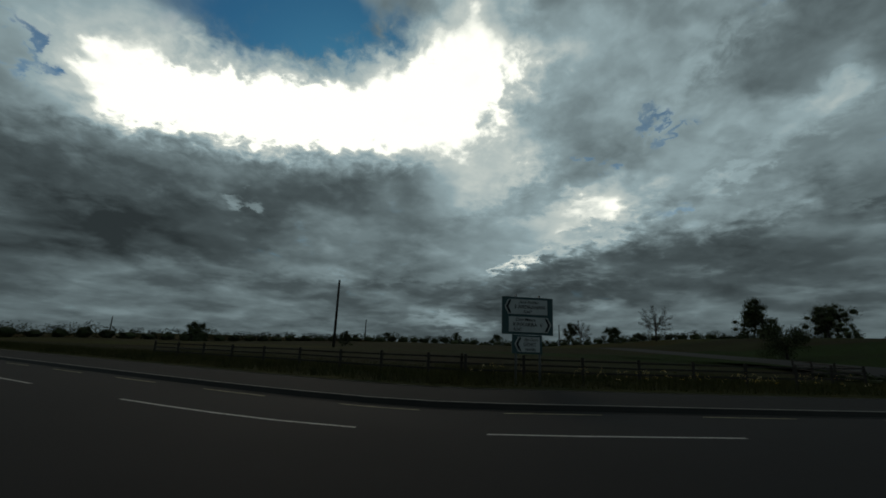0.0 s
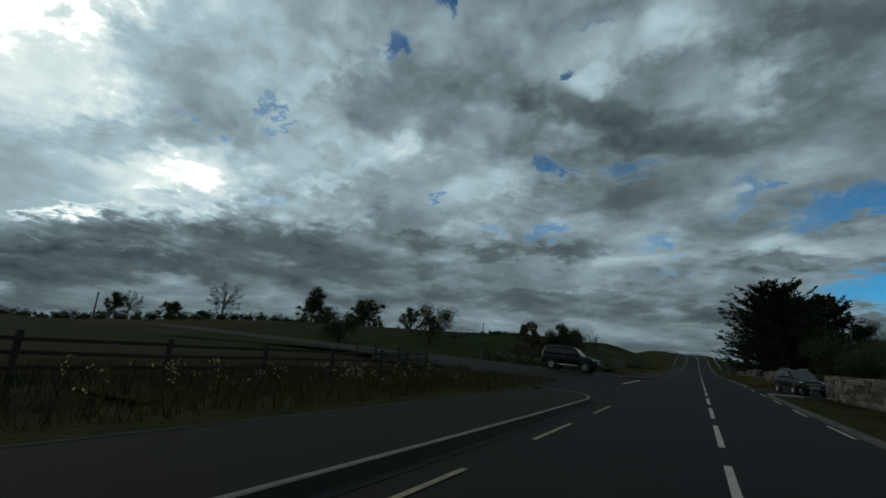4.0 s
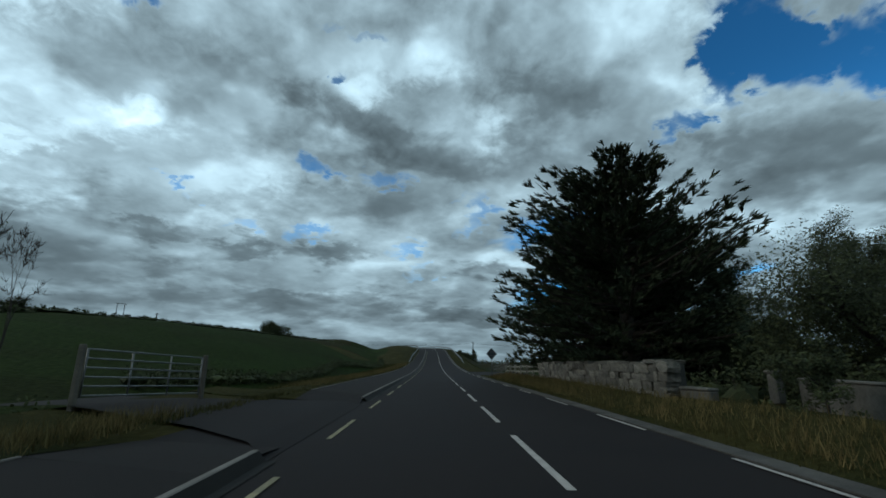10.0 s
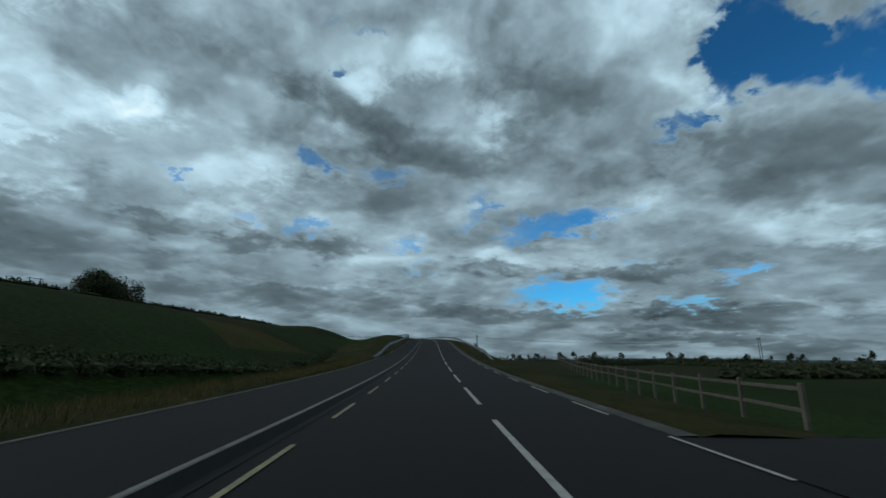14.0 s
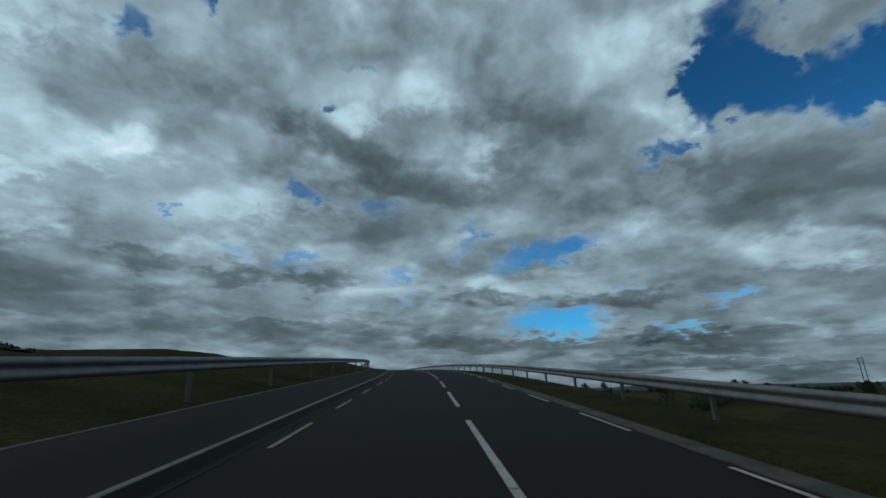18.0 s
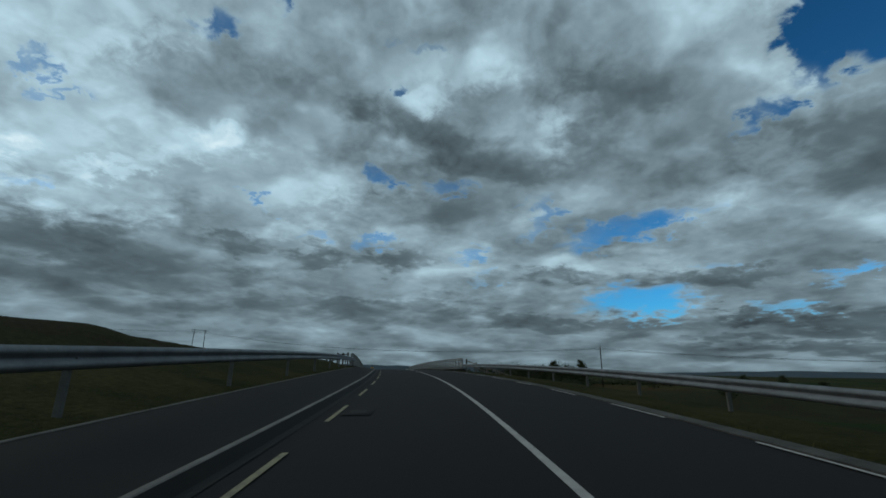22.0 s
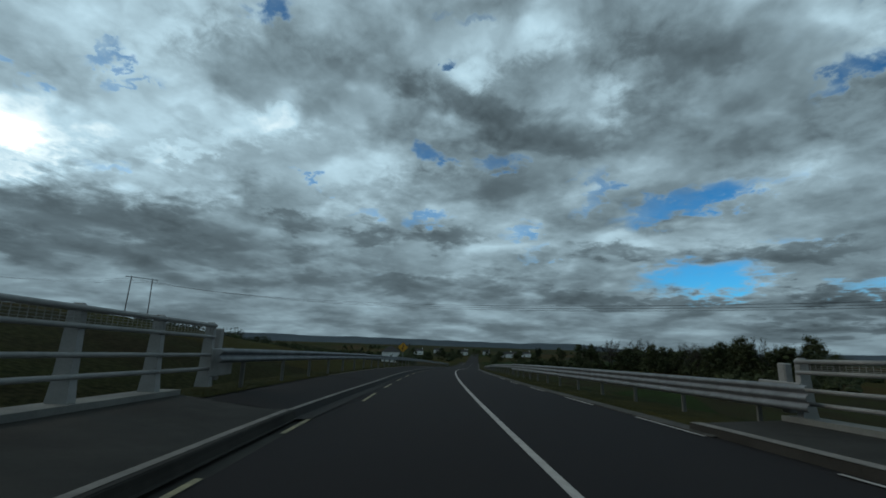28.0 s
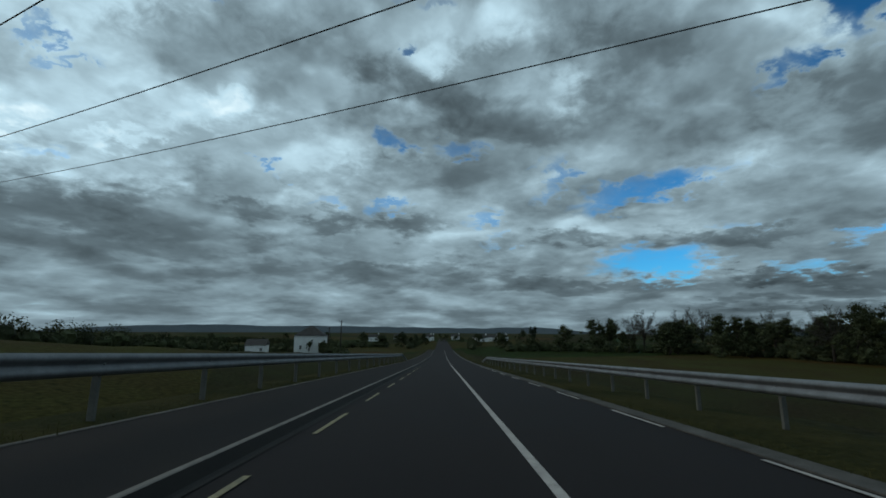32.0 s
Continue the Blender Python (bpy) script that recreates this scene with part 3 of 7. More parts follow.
CORNER = -3.9
road = strip("road", -250, 1000, [(KERB - 0.05, -0.05), (KERB, -0.02), (-2.0, 0.0), (0, 0.02), (1.8, 0.0), (STRIP + 0.1, -0.02)], ASPHALT, "dark grey asphalt road with worn painted lines", "road", 4.0)


def patch_sheet(name, corners, mat, label, category="road"):
    """A flat sheet through the given (s, lat, dz) corners."""
    return tagged(new(name, mesh_from(name, [on_road(*c) for c in corners], [tuple(range(len(corners)))], mat)), label, category, kind="structure")


patch_sheet("side_road", [(-9, 3.2, -0.012), (-5, 6, -0.012), (-4.2, 12, -0.012), (-4.2, 60, -0.012), (4.2, 60, -0.012), (4.2, 12, -0.012), (5, 6, -0.012), (9, 3.2, -0.012)], ASPHALT, "asphalt mouth of the side road at the junction")
# the road that climbs away on the other side, where the dark four-wheel drive waits
near_edge = ((23.5, CORNER, -0.012), (26.2, -4.8, 0.0), (27.1, -7.2, 0.16), (28.2, -9.5, 0.3), (29.5, -12, 0.5), (33.0, -20, 1.0), (34.8, -30, 1.5), (34.8, -60, 2.8))
crown = ((39, KERB, -0.012), (39.5, -5.0, 0.02), (40, -6.4, 0.48), (40, -9, 0.66), (40, -12, 0.8), (39, -20, 1.2), (39, -30, 1.6), (39, -60, 2.9))
far_edge = ((57.0, KERB, -0.012), (51.5, -4.7, 0.0), (49.0, -6.6, 0.12), (48.9, -9, 0.3), (48.5, -12, 0.5), (44.5, -20, 1.0), (43.0, -30, 1.5), (43.0, -60, 2.8))
n = len(crown)
side_mouth = mesh_from("side_mouth", [on_road(*p) for p in near_edge + crown + far_edge], [(c * n + k, c * n + k + 1, c * n + n + k + 1, c * n + n + k) for c in (0, 1) for k in range(n - 1)], ASPHALT, True)
tagged(new("side_road", side_mouth), "asphalt mouth of a minor road rising from the road", "road", kind="structure")
patch_sheet("lay_by", [(41.6, 3.2, -0.012), (41.6, 6.0, 0.0), (41.6, 10.5, 0.02), (53.2, 10.5, 0.02), (53.2, 6.0, 0.0), (53.2, 3.2, -0.012)], ASPHALT, "asphalt gateway apron beside the road", "driveway")
patch_sheet("lay_by", [(111.8, 3.2, -0.012), (111.8, 6.2, -0.02), (111.8, 11, -0.05), (126.2, 11, -0.05), (126.2, 6.2, -0.02), (126.2, 3.2, -0.012)], ASPHALT, "asphalt field entrance beside the road", "driveway")


def pavement(a, b, edge=PATH_EDGE, k=KERB):
    strip("pavement", a, b, [(k - 0.2, 0.155), ((k + edge) / 2, 0.25), (edge, 0.35)], PATHWAY, "grey asphalt footway raised above the road", "pavement")
    strip("path_edging", a, b, [(edge + 0.0, 0.28), (edge + 0.0, 0.37), (edge - 0.06, 0.37), (edge - 0.06, 0.28)], KERBSTONE, "thin pale concrete edging of the footway", "edging")


def kerb(a, b, high=0.16, k=KERB):
    strip("kerb", a, b, [(k - 0.2, 0.05), (k - 0.2, high), (k - 0.12, high), (k - 0.1, high - 0.012)], KERBSTONE, "pale concrete kerb top along the footway", "kerb", closed=True)
    # the shade below the kerb top is painted on face and gutter
    strip("kerb_face", a, b, [(k + 0.18, -0.006), (k + 0.02, 0.0), (k - 0.1, high - 0.012)], GUTTER, "kerb face and gutter with shade in their dark colour", "kerb")


def return_kerb(path, back, label):
    """A kerb that curves into the side road, with the footway's corner behind it: (s, lat) pairs of both edges."""
    n = len(path)
    rise = lambda lat: 0.012 * max(0.0, -4.5 - lat)
    verts = [on_road(s, lat, 0.15 + rise(lat)) for s, lat in path] + [on_road(s, lat, 0.3) for s, lat in back]
    tagged(new("pavement", mesh_from("pavement", verts, [(k, k + 1, n + k + 1, n + k) for k in range(n - 1)], PATHWAY)), "grey asphalt footway corner at the side road", "pavement", kind="structure")
    mid = Vector((sum(p[0] for p in back) / n, sum(p[1] for p in back) / n))
    verts = []
    for s, lat in path:
        out = (Vector((s, lat)) - mid).normalized()
        for d, dz in ((0.42, 0.004), (0.08, 0.008), (-0.04, 0.148), (-0.07, 0.16), (-0.2, 0.16)):
            verts.append(on_road(s + out.x * d, lat + out.y * d, dz + rise(lat)))
    # face and gutter take the painted shade, the top stays pale
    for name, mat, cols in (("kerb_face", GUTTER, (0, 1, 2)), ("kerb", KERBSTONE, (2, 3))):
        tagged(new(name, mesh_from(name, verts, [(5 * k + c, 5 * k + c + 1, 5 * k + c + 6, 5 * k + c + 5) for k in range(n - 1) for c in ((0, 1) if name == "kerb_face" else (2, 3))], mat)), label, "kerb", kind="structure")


pavement(-250, 23.5, -6.3, CORNER)
return_kerb([(23.5, CORNER - 0.1), (24.6, -4.2), (25.6, -4.6), (26.4, -5.3), (26.9, -6.2), (27.3, -7.4), (28.0, -9.2)], [(23.5, -6.3), (24.0, -6.35), (24.5, -6.5), (24.9, -6.75), (25.2, -7.2), (25.6, -8.1), (26.3, -9.6)], "pale concrete kerb curving into the side road")
return_kerb([(49.2, -10.4), (49.0, -8.6), (49.2, -6.8), (49.8, -5.6), (51.0, -4.7), (53.0, -4.45), (57.0, KERB - 0.1)], [(53.0, -10.4), (53.4, -9.2), (54.0, -8.4), (54.8, -7.7), (55.6, -7.2), (56.4, -6.9), (57.2, PATH_EDGE)], "concrete kerb with a shade-darkened face curving out of the side road")
pavement(56.8, 64.5)
pavement(78, 335)
pavement(442, 700)
kerb(-250, 23.5, k=CORNER)
for a, b in ((57, 66), (76.8, 335), (442, 700)):
    kerb(a, b)
def taper(name, a, b, first, last, mat, label, category):
    """A strip whose profile changes evenly from its first to its last station."""
    stations, verts, faces, n = steps(a, b, 1.0), [], [], len(first)
    for s in stations:
        t = (s - a) / (b - a)
        verts += [on_road(s, p[0] + (q[0] - p[0]) * t, p[1] + (q[1] - p[1]) * t) for p, q in zip(first, last)]
    for i in range(len(stations) - 1):
        faces += [(i * n + k, i * n + k + 1, i * n + n + k + 1, i * n + n + k) for k in range(n - 1)]
    tagged(new(name, mesh_from(name, verts, faces, mat)), label, category, kind="structure")


BK = KERB - 0.42
for a, b, p, q in ((335, 347.2, KERB, BK), (429.8, 442, BK, KERB)):
    one = lambda k: [(k - 0.2, 0.155), (-5.6, 0.25), (PATH_EDGE, 0.35), (PATH_EDGE - 1.4, 0.38)]
    taper("pavement", a, b, one(p), one(q), PATHWAY, "grey asphalt footway leading onto the bridge", "pavement")
    two = lambda k: [(k - 0.1, 0.148), (k - 0.12, 0.16), (k - 0.22, 0.16)]
    taper("kerb", a, b, two(p), two(q), KERBSTONE, "pale concrete kerb top leading onto the bridge", "kerb")
    # painted shade continues along the face towards the bridge
    three = lambda k: [(k + 0.42, 0.004), (k + 0.02, 0.0), (k - 0.1, 0.148)]
    taper("kerb_face", a, b, three(p), three(q), GUTTER, "kerb face and gutter with shade in their dark colour", "kerb")
    taper("road_edge", a, b, [(KERB + 0.3, -0.012), (p - 0.05, -0.02)], [(KERB + 0.3, -0.012), (q - 0.05, -0.02)], ASPHALT, "dark asphalt at the road's edge", "road")
for name, corners in (("verge", [(49.6, -15, 0.27), (60, -15, 0.27), (60, -6.6, 0.27), (56.5, -6.6, 0.27), (53, -8.4, 0.27), (50.6, -10.0, 0.27)]), ("verge", [(10, -13, 0.27), (29, -13, 0.3), (27.4, -9.3, 0.27), (25.4, -7.0, 0.27), (24.3, -6.3, 0.27), (22, -6.3, 0.27), (10, -6.3, 0.27)])):
    tagged(new(name, mesh_from(name, [on_road(*c) for c in corners], [tuple(range(len(corners)))], GRASS)), "rough grass at the side road's corner", "verge", kind="structure")
FOOT = [(KERB - 0.2, 0.155), ((KERB + PATH_EDGE) / 2, 0.25), (PATH_EDGE - 0.05, 0.36)]
DROP = [(KERB - 0.1, 0.02), ((KERB + PATH_EDGE) / 2, 0.08), (PATH_EDGE - 0.05, 0.15)]
SIDE = [(PATH_EDGE - 0.05, 0.375), (PATH_EDGE - 0.6, 0.4), (-8.3, 0.38), (-9.2, 0.4), (-10.6, 0.5), (-12.5, -1.7)]
LOW = [(PATH_EDGE - 0.05, 0.15), (PATH_EDGE - 0.6, 0.2), (-8.3, 0.26), (-9.2, 0.3), (-10.6, 0.46), (-12.5, -1.7)]
for a, b, p, q, u, v in ((64.5, 67.0, FOOT, DROP, SIDE, LOW), (75.8, 78.0, DROP, FOOT, LOW, SIDE)):
    taper("pavement", a, b, p, q, PATHWAY, "grey asphalt footway falling to the field entrance", "pavement")
    taper("verge", a, b + 0.01, u, v, GRASS, "rough grass falling to the field entrance", "verge")
inner = ((66.0, KERB + 0.02, -0.01), (67.2, -5.0, 0.085), (68.4, -6.6, 0.19), (69.2, -8.3, 0.3), (69.6, -10.3, 0.52), (69.4, -12.5, 0.5))
outer = ((76.8, KERB + 0.02, -0.01), (75.9, -5.0, 0.085), (75.0, -6.6, 0.19), (74.4, -8.0, 0.27), (74.0, -9.4, 0.33), (74.2, -12.0, 0.4))
n = len(inner)
apron = mesh_from("gate_apron", [on_road(*p) for p in inner + outer], [(k, k + 1, n + k + 1, n + k) for k in range(n - 1)], ASPHALT)
tagged(new("gate_apron", apron), "dark asphalt entrance before the field gate", "driveway", kind="structure")
taper("verge", 67.0, 75.8, [(p[0], p[1] - 0.03) for p in LOW], [(p[0], p[1] - 0.03) for p in LOW], GRASS, "rough grass round the field entrance", "verge")
taper("pavement", 67.0, 75.8, [(p[0], p[1] - 0.02) for p in DROP], [(p[0], p[1] - 0.02) for p in DROP], ASPHALT, "dark asphalt across the field entrance", "pavement")
for a, b in ((9, 41.5), (53, 112), (126, 347), (429, 700)):
    strip("edge_strip", a, b, [(STRIP, -0.015), (STRIP, 0.012), (STRIP + 0.42, 0.018), (STRIP + 0.42, -0.05)], GRAVEL, "pale concrete edge strip of the road", "kerb")
for a, b, edge in ((-250, 25.5, -6.25), (57.0, 64.5, PATH_EDGE), (78.0, 160, PATH_EDGE), (430, 700, -6.7)):
    strip("verge", a, b, [(edge - 0.05, 0.375), (edge - 0.6, 0.4), (-8.3, 0.38), (-9.2, 0.16), (-12.5, -1.7)], GRASS, "rough grass verge beside the footway", "verge")
LOW_BANK = [(PATH_EDGE - 0.05, 0.375), (PATH_EDGE - 0.6, 0.4), (-8.3, 0.38), (-9.2, 0.16), (-12.5, -0.5), (-17, -1.7)]
HIGH_BANK = [(PATH_EDGE - 0.05, 0.375), (PATH_EDGE - 0.6, 0.45), (-8.3, 0.65), (-10.5, 1.15), (-13.5, 1.2), (-20, -0.6)]
taper("verge", 160, 200, LOW_BANK, HIGH_BANK, GRASS, "rough grass verge rising into a bank", "verge")
strip("verge", 200, 340, HIGH_BANK, GRASS, "rough grass bank behind the crash barrier", "verge")
taper("verge", 340, 347, HIGH_BANK, LOW_BANK, GRASS, "rough grass bank falling to the bridge", "verge")
WALL_BANK = [(STRIP + 0.38, -0.02), (STRIP + 0.9, 0.1), (5.0, 0.3), (6.2, 0.42), (8.5, 0.2), (11, -0.6)]
taper("verge", 52.8, 55, [(p[0], min(p[1], 0.0)) for p in WALL_BANK], WALL_BANK, GRASS, "rough grass bank beginning at the gateway", "verge")
strip("verge", 55, 104, WALL_BANK, GRASS, "rough grass bank rising to the walls", "verge")
for a, b in ((9, 41.8), (104, 112), (126, 347), (429, 700)):
    strip("verge", a, b, [(STRIP + 0.38, -0.02), (STRIP + 0.8, 0.05), (5.2, 0.02), (7.0, -0.1), (9.5, -1.3)], GRASS, "rough grass verge beside the road", "verge")


# ---- lines on the road ----
def mark(a, b, lat, width, mat, label):
    part("lane_mark", sweep("lane_mark", steps(a, b, 2.0), [(lat - width / 2, 0.024 - abs(lat) * 0.006), (lat + width / 2, 0.024 - abs(lat) * 0.006)], mat), road, label)


for a, b in ((-52, -45.5), (-41, -35.5), (-30, -24.5), (-19.5, -14), (-8.5, -1.5), (1.0, 6.4)):
    mark(a, b, 0, 0.12, WORN_PAINT, "broken white centre mark")
for s in np.arange(7.0, 117.0, 6.0):
    mark(s + 3.2, s + 7.2, 0, 0.12, WORN_PAINT, "broken white centre mark")
for s in np.arange(121.8, 226.0, 9.0):
    mark(s, s + 6, 0, 0.13, WORN_PAINT, "broken white centre mark")
mark(231, 496, 0, 0.14, WORN_PAINT, "solid white centre line")
mark(500, 570, 0, 0.14, WORN_PAINT, "solid white centre line")
for s in np.arange(574.0, 700.0, 9.0):
    mark(s, s + 6, 0, 0.13, WORN_PAINT, "broken white centre mark")
for s in np.arange(-59.0, 560.0, 6.0):
    if not 20 < s < 53:
        mark(s + 1, s + 4, -3.2 if s < 30 else -4.3 if 344 < s < 430 else -3.72, 0.1, YELLOW_PAINT, "faded yellow edge mark")
    if 9 < s or s < -11:
        mark(s + 2, s + 5, 3.12, 0.09, WORN_PAINT, "worn pale edge mark")
for pts, w, label in ((((39.0, -4.95, 0.045), (43.7, -4.85, 0.035), (48.4, -4.75, 0.03)), 0.22, "thick white line across the side road's mouth"), (((39.0, -4.95, 0.05), (38.4, -6.3, 0.46), (39.0, -9, 0.69), (40.0, -12, 0.83)), 0.1, "thin white line of the side road")):
    verts = []
    for k, p in enumerate(pts):
        a, b = pts[max(k - 1, 0)], pts[min(k + 1, len(pts) - 1)]
        d = Vector((b[0] - a[0], b[1] - a[1])).normalized() * (w / 2)
        verts += [on_road(p[0] - d.y, p[1] + d.x, p[2]), on_road(p[0] + d.y, p[1] - d.x, p[2])]
    part("lane_mark", mesh_from("lane_mark", verts, [(2 * k, 2 * k + 1, 2 * k + 3, 2 * k + 2) for k in range(len(pts) - 1)], WORN_PAINT), road, label)
# patched drain covers beside the kerb
for s in (57.5, 109.5, 161.0, 190.0, 297.0):
    part("drain_patch", sweep("drain_patch", steps(s, s + 1.2, 0.6), [(-3.6, 0.009), (-2.9, 0.012)], PATHWAY), road, "pale patch round a drain")
    part("drain_cover", sweep("drain_cover", steps(s + 0.3, s + 0.9, 0.3), [(-3.45, 0.014), (-3.05, 0.017)], GUTTER), road, "iron drain cover")
for s in np.arange(9.0, 230.0, 12.0):
    part("road_stud", box("road_stud", (0.1, 0.1, 0.02), WORN_PAINT, 0.006), road, "small reflecting road stud", at_road(s + 2.2, 0, 0.02))


frame_slab = thing("drain_surround", "pale concrete surround of a roadside drain", "drain", m=at_road(40.3, 4.25, 0.03, 4))
for size, at in (((1.5, 0.22, 0.1), (0, -0.75, 0)), ((1.5, 0.22, 0.1), (0, 0.75, 0)), ((0.22, 1.28, 0.1), (-0.64, 0, 0)), ((0.22, 1.28, 0.1), (0.64, 0, 0))):
    part("edge", box("edge", size, KERBSTONE, 0.015, at), frame_slab)
part("grate", box("grate", (1.06, 1.28, 0.04), GUTTER, 0.0), frame_slab, "dark sunken drain cover")


# ---- crash barriers ----
W_BEAM = [(0.0, 0.0), (0.06, 0.03), (0.075, 0.07), (0.06, 0.11), (0.0, 0.145), (0.0, 0.175), (0.06, 0.21), (0.075, 0.25), (0.06, 0.29), (0.0, 0.32)]


def crash_barrier(a, b, lat, base, spacing, ramp=0.0, ramp_end=0.0, shift=0.0, climb=0.0, beam=None):
    """A W-beam rail on posts along the road; a ramp takes an end down into the ground."""
    beam = beam or W_BEAM
    side = 1 if lat < 0 else -1
    ob = thing("crash_barrier", "galvanised steel crash barrier along the road verge", "crash barrier", "crash barriers")

    def away(s):
        return lat + shift * (s - a) / (b - a)

    def lift(s):
        k = 1.0
        if ramp:
            k = min(k, max(0.0, (s - a) / ramp))
        if ramp_end:
            k = min(k, max(0.0, (b - s) / ramp_end))
        return base + climb * (s - a) / (b - a) + 0.56 * (k * k * (3 - 2 * k)) - 0.5 * (1 - k)

    n = max(1, round((b - a) / 4.0))
    for i in range(n):
        s0, s1 = a + (b - a) * i / n, a + (b - a) * (i + 1) / n + 0.15
        verts, faces, m = [], [], len(beam)
        stations = steps(s0, s1, 2.0)
        for s in stations:
            for off, (d, z) in enumerate(beam):
                verts.append(on_road(s, away(s) + side * (d + (0.004 if i % 2 else 0)), lift(s) + z * 1.15))
        for k in range(len(stations) - 1):
            for j in range(m - 1):
                p = k * m + j
                faces.append((p, p + 1, p + 1 + m, p + m))
        for j in range(m):
            verts.append(on_road(stations[-1], away(stations[-1]) - side * 0.01, lift(stations[-1]) + beam[j][1]))
        part("rail", mesh_from("rail", verts, faces, STEEL, True), ob)
    s, post = a + spacing * 0.5, None
    while s < b:
        top = lift(s) + 0.3
        if top - base > 0.15:
            if post is None:
                post = box("post", (0.11, 0.08, 1.3), POST_STEEL, 0.008)
            part("post", post, ob, m=at_road(s, away(s) - side * 0.09, top - 1.3))
            part("bolt", BOLT, ob, m=at_road(s, away(s) + side * 0.012, lift(s) + 0.17))
        s += spacing
    return ob


BOLT = box("bolt", (0.035, 0.035, 0.035), STEEL, 0.01)
crash_barrier(162, 349, -7.15, 0.7, 6.4, ramp=19, shift=0.05, climb=-0.2)
crash_barrier(166, 347, 5.8, -0.05, 5.0, ramp=14)
crash_barrier(431, 585, -7.0, 0.55, 3.5, ramp_end=10)
crash_barrier(466, 590, 5.5, 0.12, 3.2, ramp_end=10)
crash_barrier(429, 466.5, 5.45, -0.03, 3.2, beam=W_BEAM + [(0.0, 0.35), (0.06, 0.385), (0.075, 0.425), (0.06, 0.465), (0.0, 0.495)])


# ---- the bridge ----
B0, B1 = BRIDGE
strip("bridge_deck", B0, B1, [(-8.1, -0.9), (-8.1, 0.5), (BK - 0.2, 0.16), (BK, 0.15), (BK + 0.02, -0.06), (STRIP + 0.1, -0.06), (STRIP + 0.14, 0.14), (STRIP + 0.5, 0.15), (6.5, 0.3), (6.5, -0.9)], DECK, "pale concrete bridge deck with raised footways", "bridge", 3.0, True)
strip("kerb", B0, B1, [(BK - 0.22, 0.165), (BK - 0.02, 0.165), (BK + 0.03, 0.0), (BK + 0.12, 0.004)], DECK, "grey worn bridge kerb", "kerb")
strip("kerb_top", B0, B1, [(BK - 0.24, 0.172), (BK - 0.1, 0.172)], KERBSTONE, "pale concrete kerb top on the bridge", "kerb")
strip("kerb_top", B0, B1, [(STRIP + 0.12, 0.155), (STRIP + 0.4, 0.16)], KERBSTONE, "pale concrete kerb top on the bridge", "kerb")
for lat, dz in ((-7.6, 0.5), (5.9, 0.34)):
    strip("parapet_plinth", B0, B1, [(lat - 0.3, dz - 0.1), (lat - 0.3, dz + 0.03), (lat + 0.3, dz + 0.03), (lat + 0.3, dz - 0.1)], CONCRETE, "pale concrete plinth under the bridge railing", "plinth", closed=True)
NOTCH = box("kerb_notch", (0.06, 0.12, 0.1), DARK, 0.01)
bridge_kerb = thing("drainage_kerb", "dark slotted drainage kerb along the bridge", "kerb")
for s in np.arange(B0 + 14, B0 + 26, 0.3):
    part("slot", NOTCH, bridge_kerb, m=at_road(s, BK + 0.0, 0.02))
    part("slot", NOTCH, bridge_kerb, m=at_road(s, STRIP + 0.1, 0.02))


def tapered_post(height):
    bm = bmesh.new()
    rows = ((-0.14, 0.16, 0.3), (0.25, 0.13, 0.24), (height - 0.1, 0.11, 0.17), (height, 0.12, 0.18), (height + 0.06, 0.06, 0.1))
    rings = [[bm.verts.new((x * sx, y * sy, z)) for sx, sy in ((-1, -1), (1, -1), (1, 1), (-1, 1))] for z, y, x in [(z, w / 1.6, d / 1.6) for z, w, d in rows]]
    for p, q in zip(rings, rings[1:]):
        for k in range(4):
            bm.faces.new((p[k], p[(k + 1) % 4], q[(k + 1) % 4], q[k]))
    bm.faces.new(rings[-1])
    return bm_mesh("post", bm, WHITE_STEEL)


def bridge_railing(lat, dz, high, label, a0, a1):
    ob = thing("bridge_railing", label, "railing", "bridge railings")
    side = 1 if lat < 0 else -1
    post = tapered_post(high)
    stations = np.arange(a0 + 0.8, a1, 2.3)
    for s in stations:
        part("post", post, ob, m=at_road(s, lat, dz))
    for k, r in ((0.22, 0.05), (0.46, 0.05), (0.78, 0.05), (0.98, 0.055)):
        z, x = dz + high * k, lat + side * 0.13
        for a in np.arange(a0 + 0.8, a1 - 1.5, 11.5):
            b = min(a + 11.5, stations[-1])
            part("rail", sweep("rail", steps(a, b, 2.3), [(x + r * math.cos(t), z + r * math.sin(t)) for t in np.arange(0, 6.2, math.pi / 3)], WHITE_STEEL, True, True), ob)
    # welded mesh between the two upper rails
    for i, s in enumerate(stations[:-1]):
        verts, faces = [], []
        for y in np.arange(0.1, 2.25, 0.14):
            p0, p1 = on_road(s + y, lat + side * 0.13, dz + high * 0.78), on_road(s + y, lat + side * 0.13, dz + high * 0.98)
            tube_into(verts, faces, [p0, p1], [0.007, 0.007], 3, False)
        for z in np.arange(0.80, 0.97, 0.035):
            tube_into(verts, faces, [on_road(s, lat + side * 0.13, dz + high * z), on_road(s + 2.3, lat + side * 0.13, dz + high * z)], [0.006, 0.006], 3, False)
        part("mesh_panel", mesh_from("mesh_panel", verts, faces, WHITE_STEEL), ob)
    for s in (stations[0] - 0.5, stations[-1] + 0.5):
        part("end_plate", box("end_plate", (0.07, 1.3, high * 0.5), WHITE_STEEL, 0.02), ob, m=at_road(s, lat + side * 0.17, dz + 0.12))
        part("end_post", box("end_post", (0.2, 0.24, high * 0.95), WHITE_STEEL, 0.03), ob, m=at_road(s, lat, dz))
    return ob


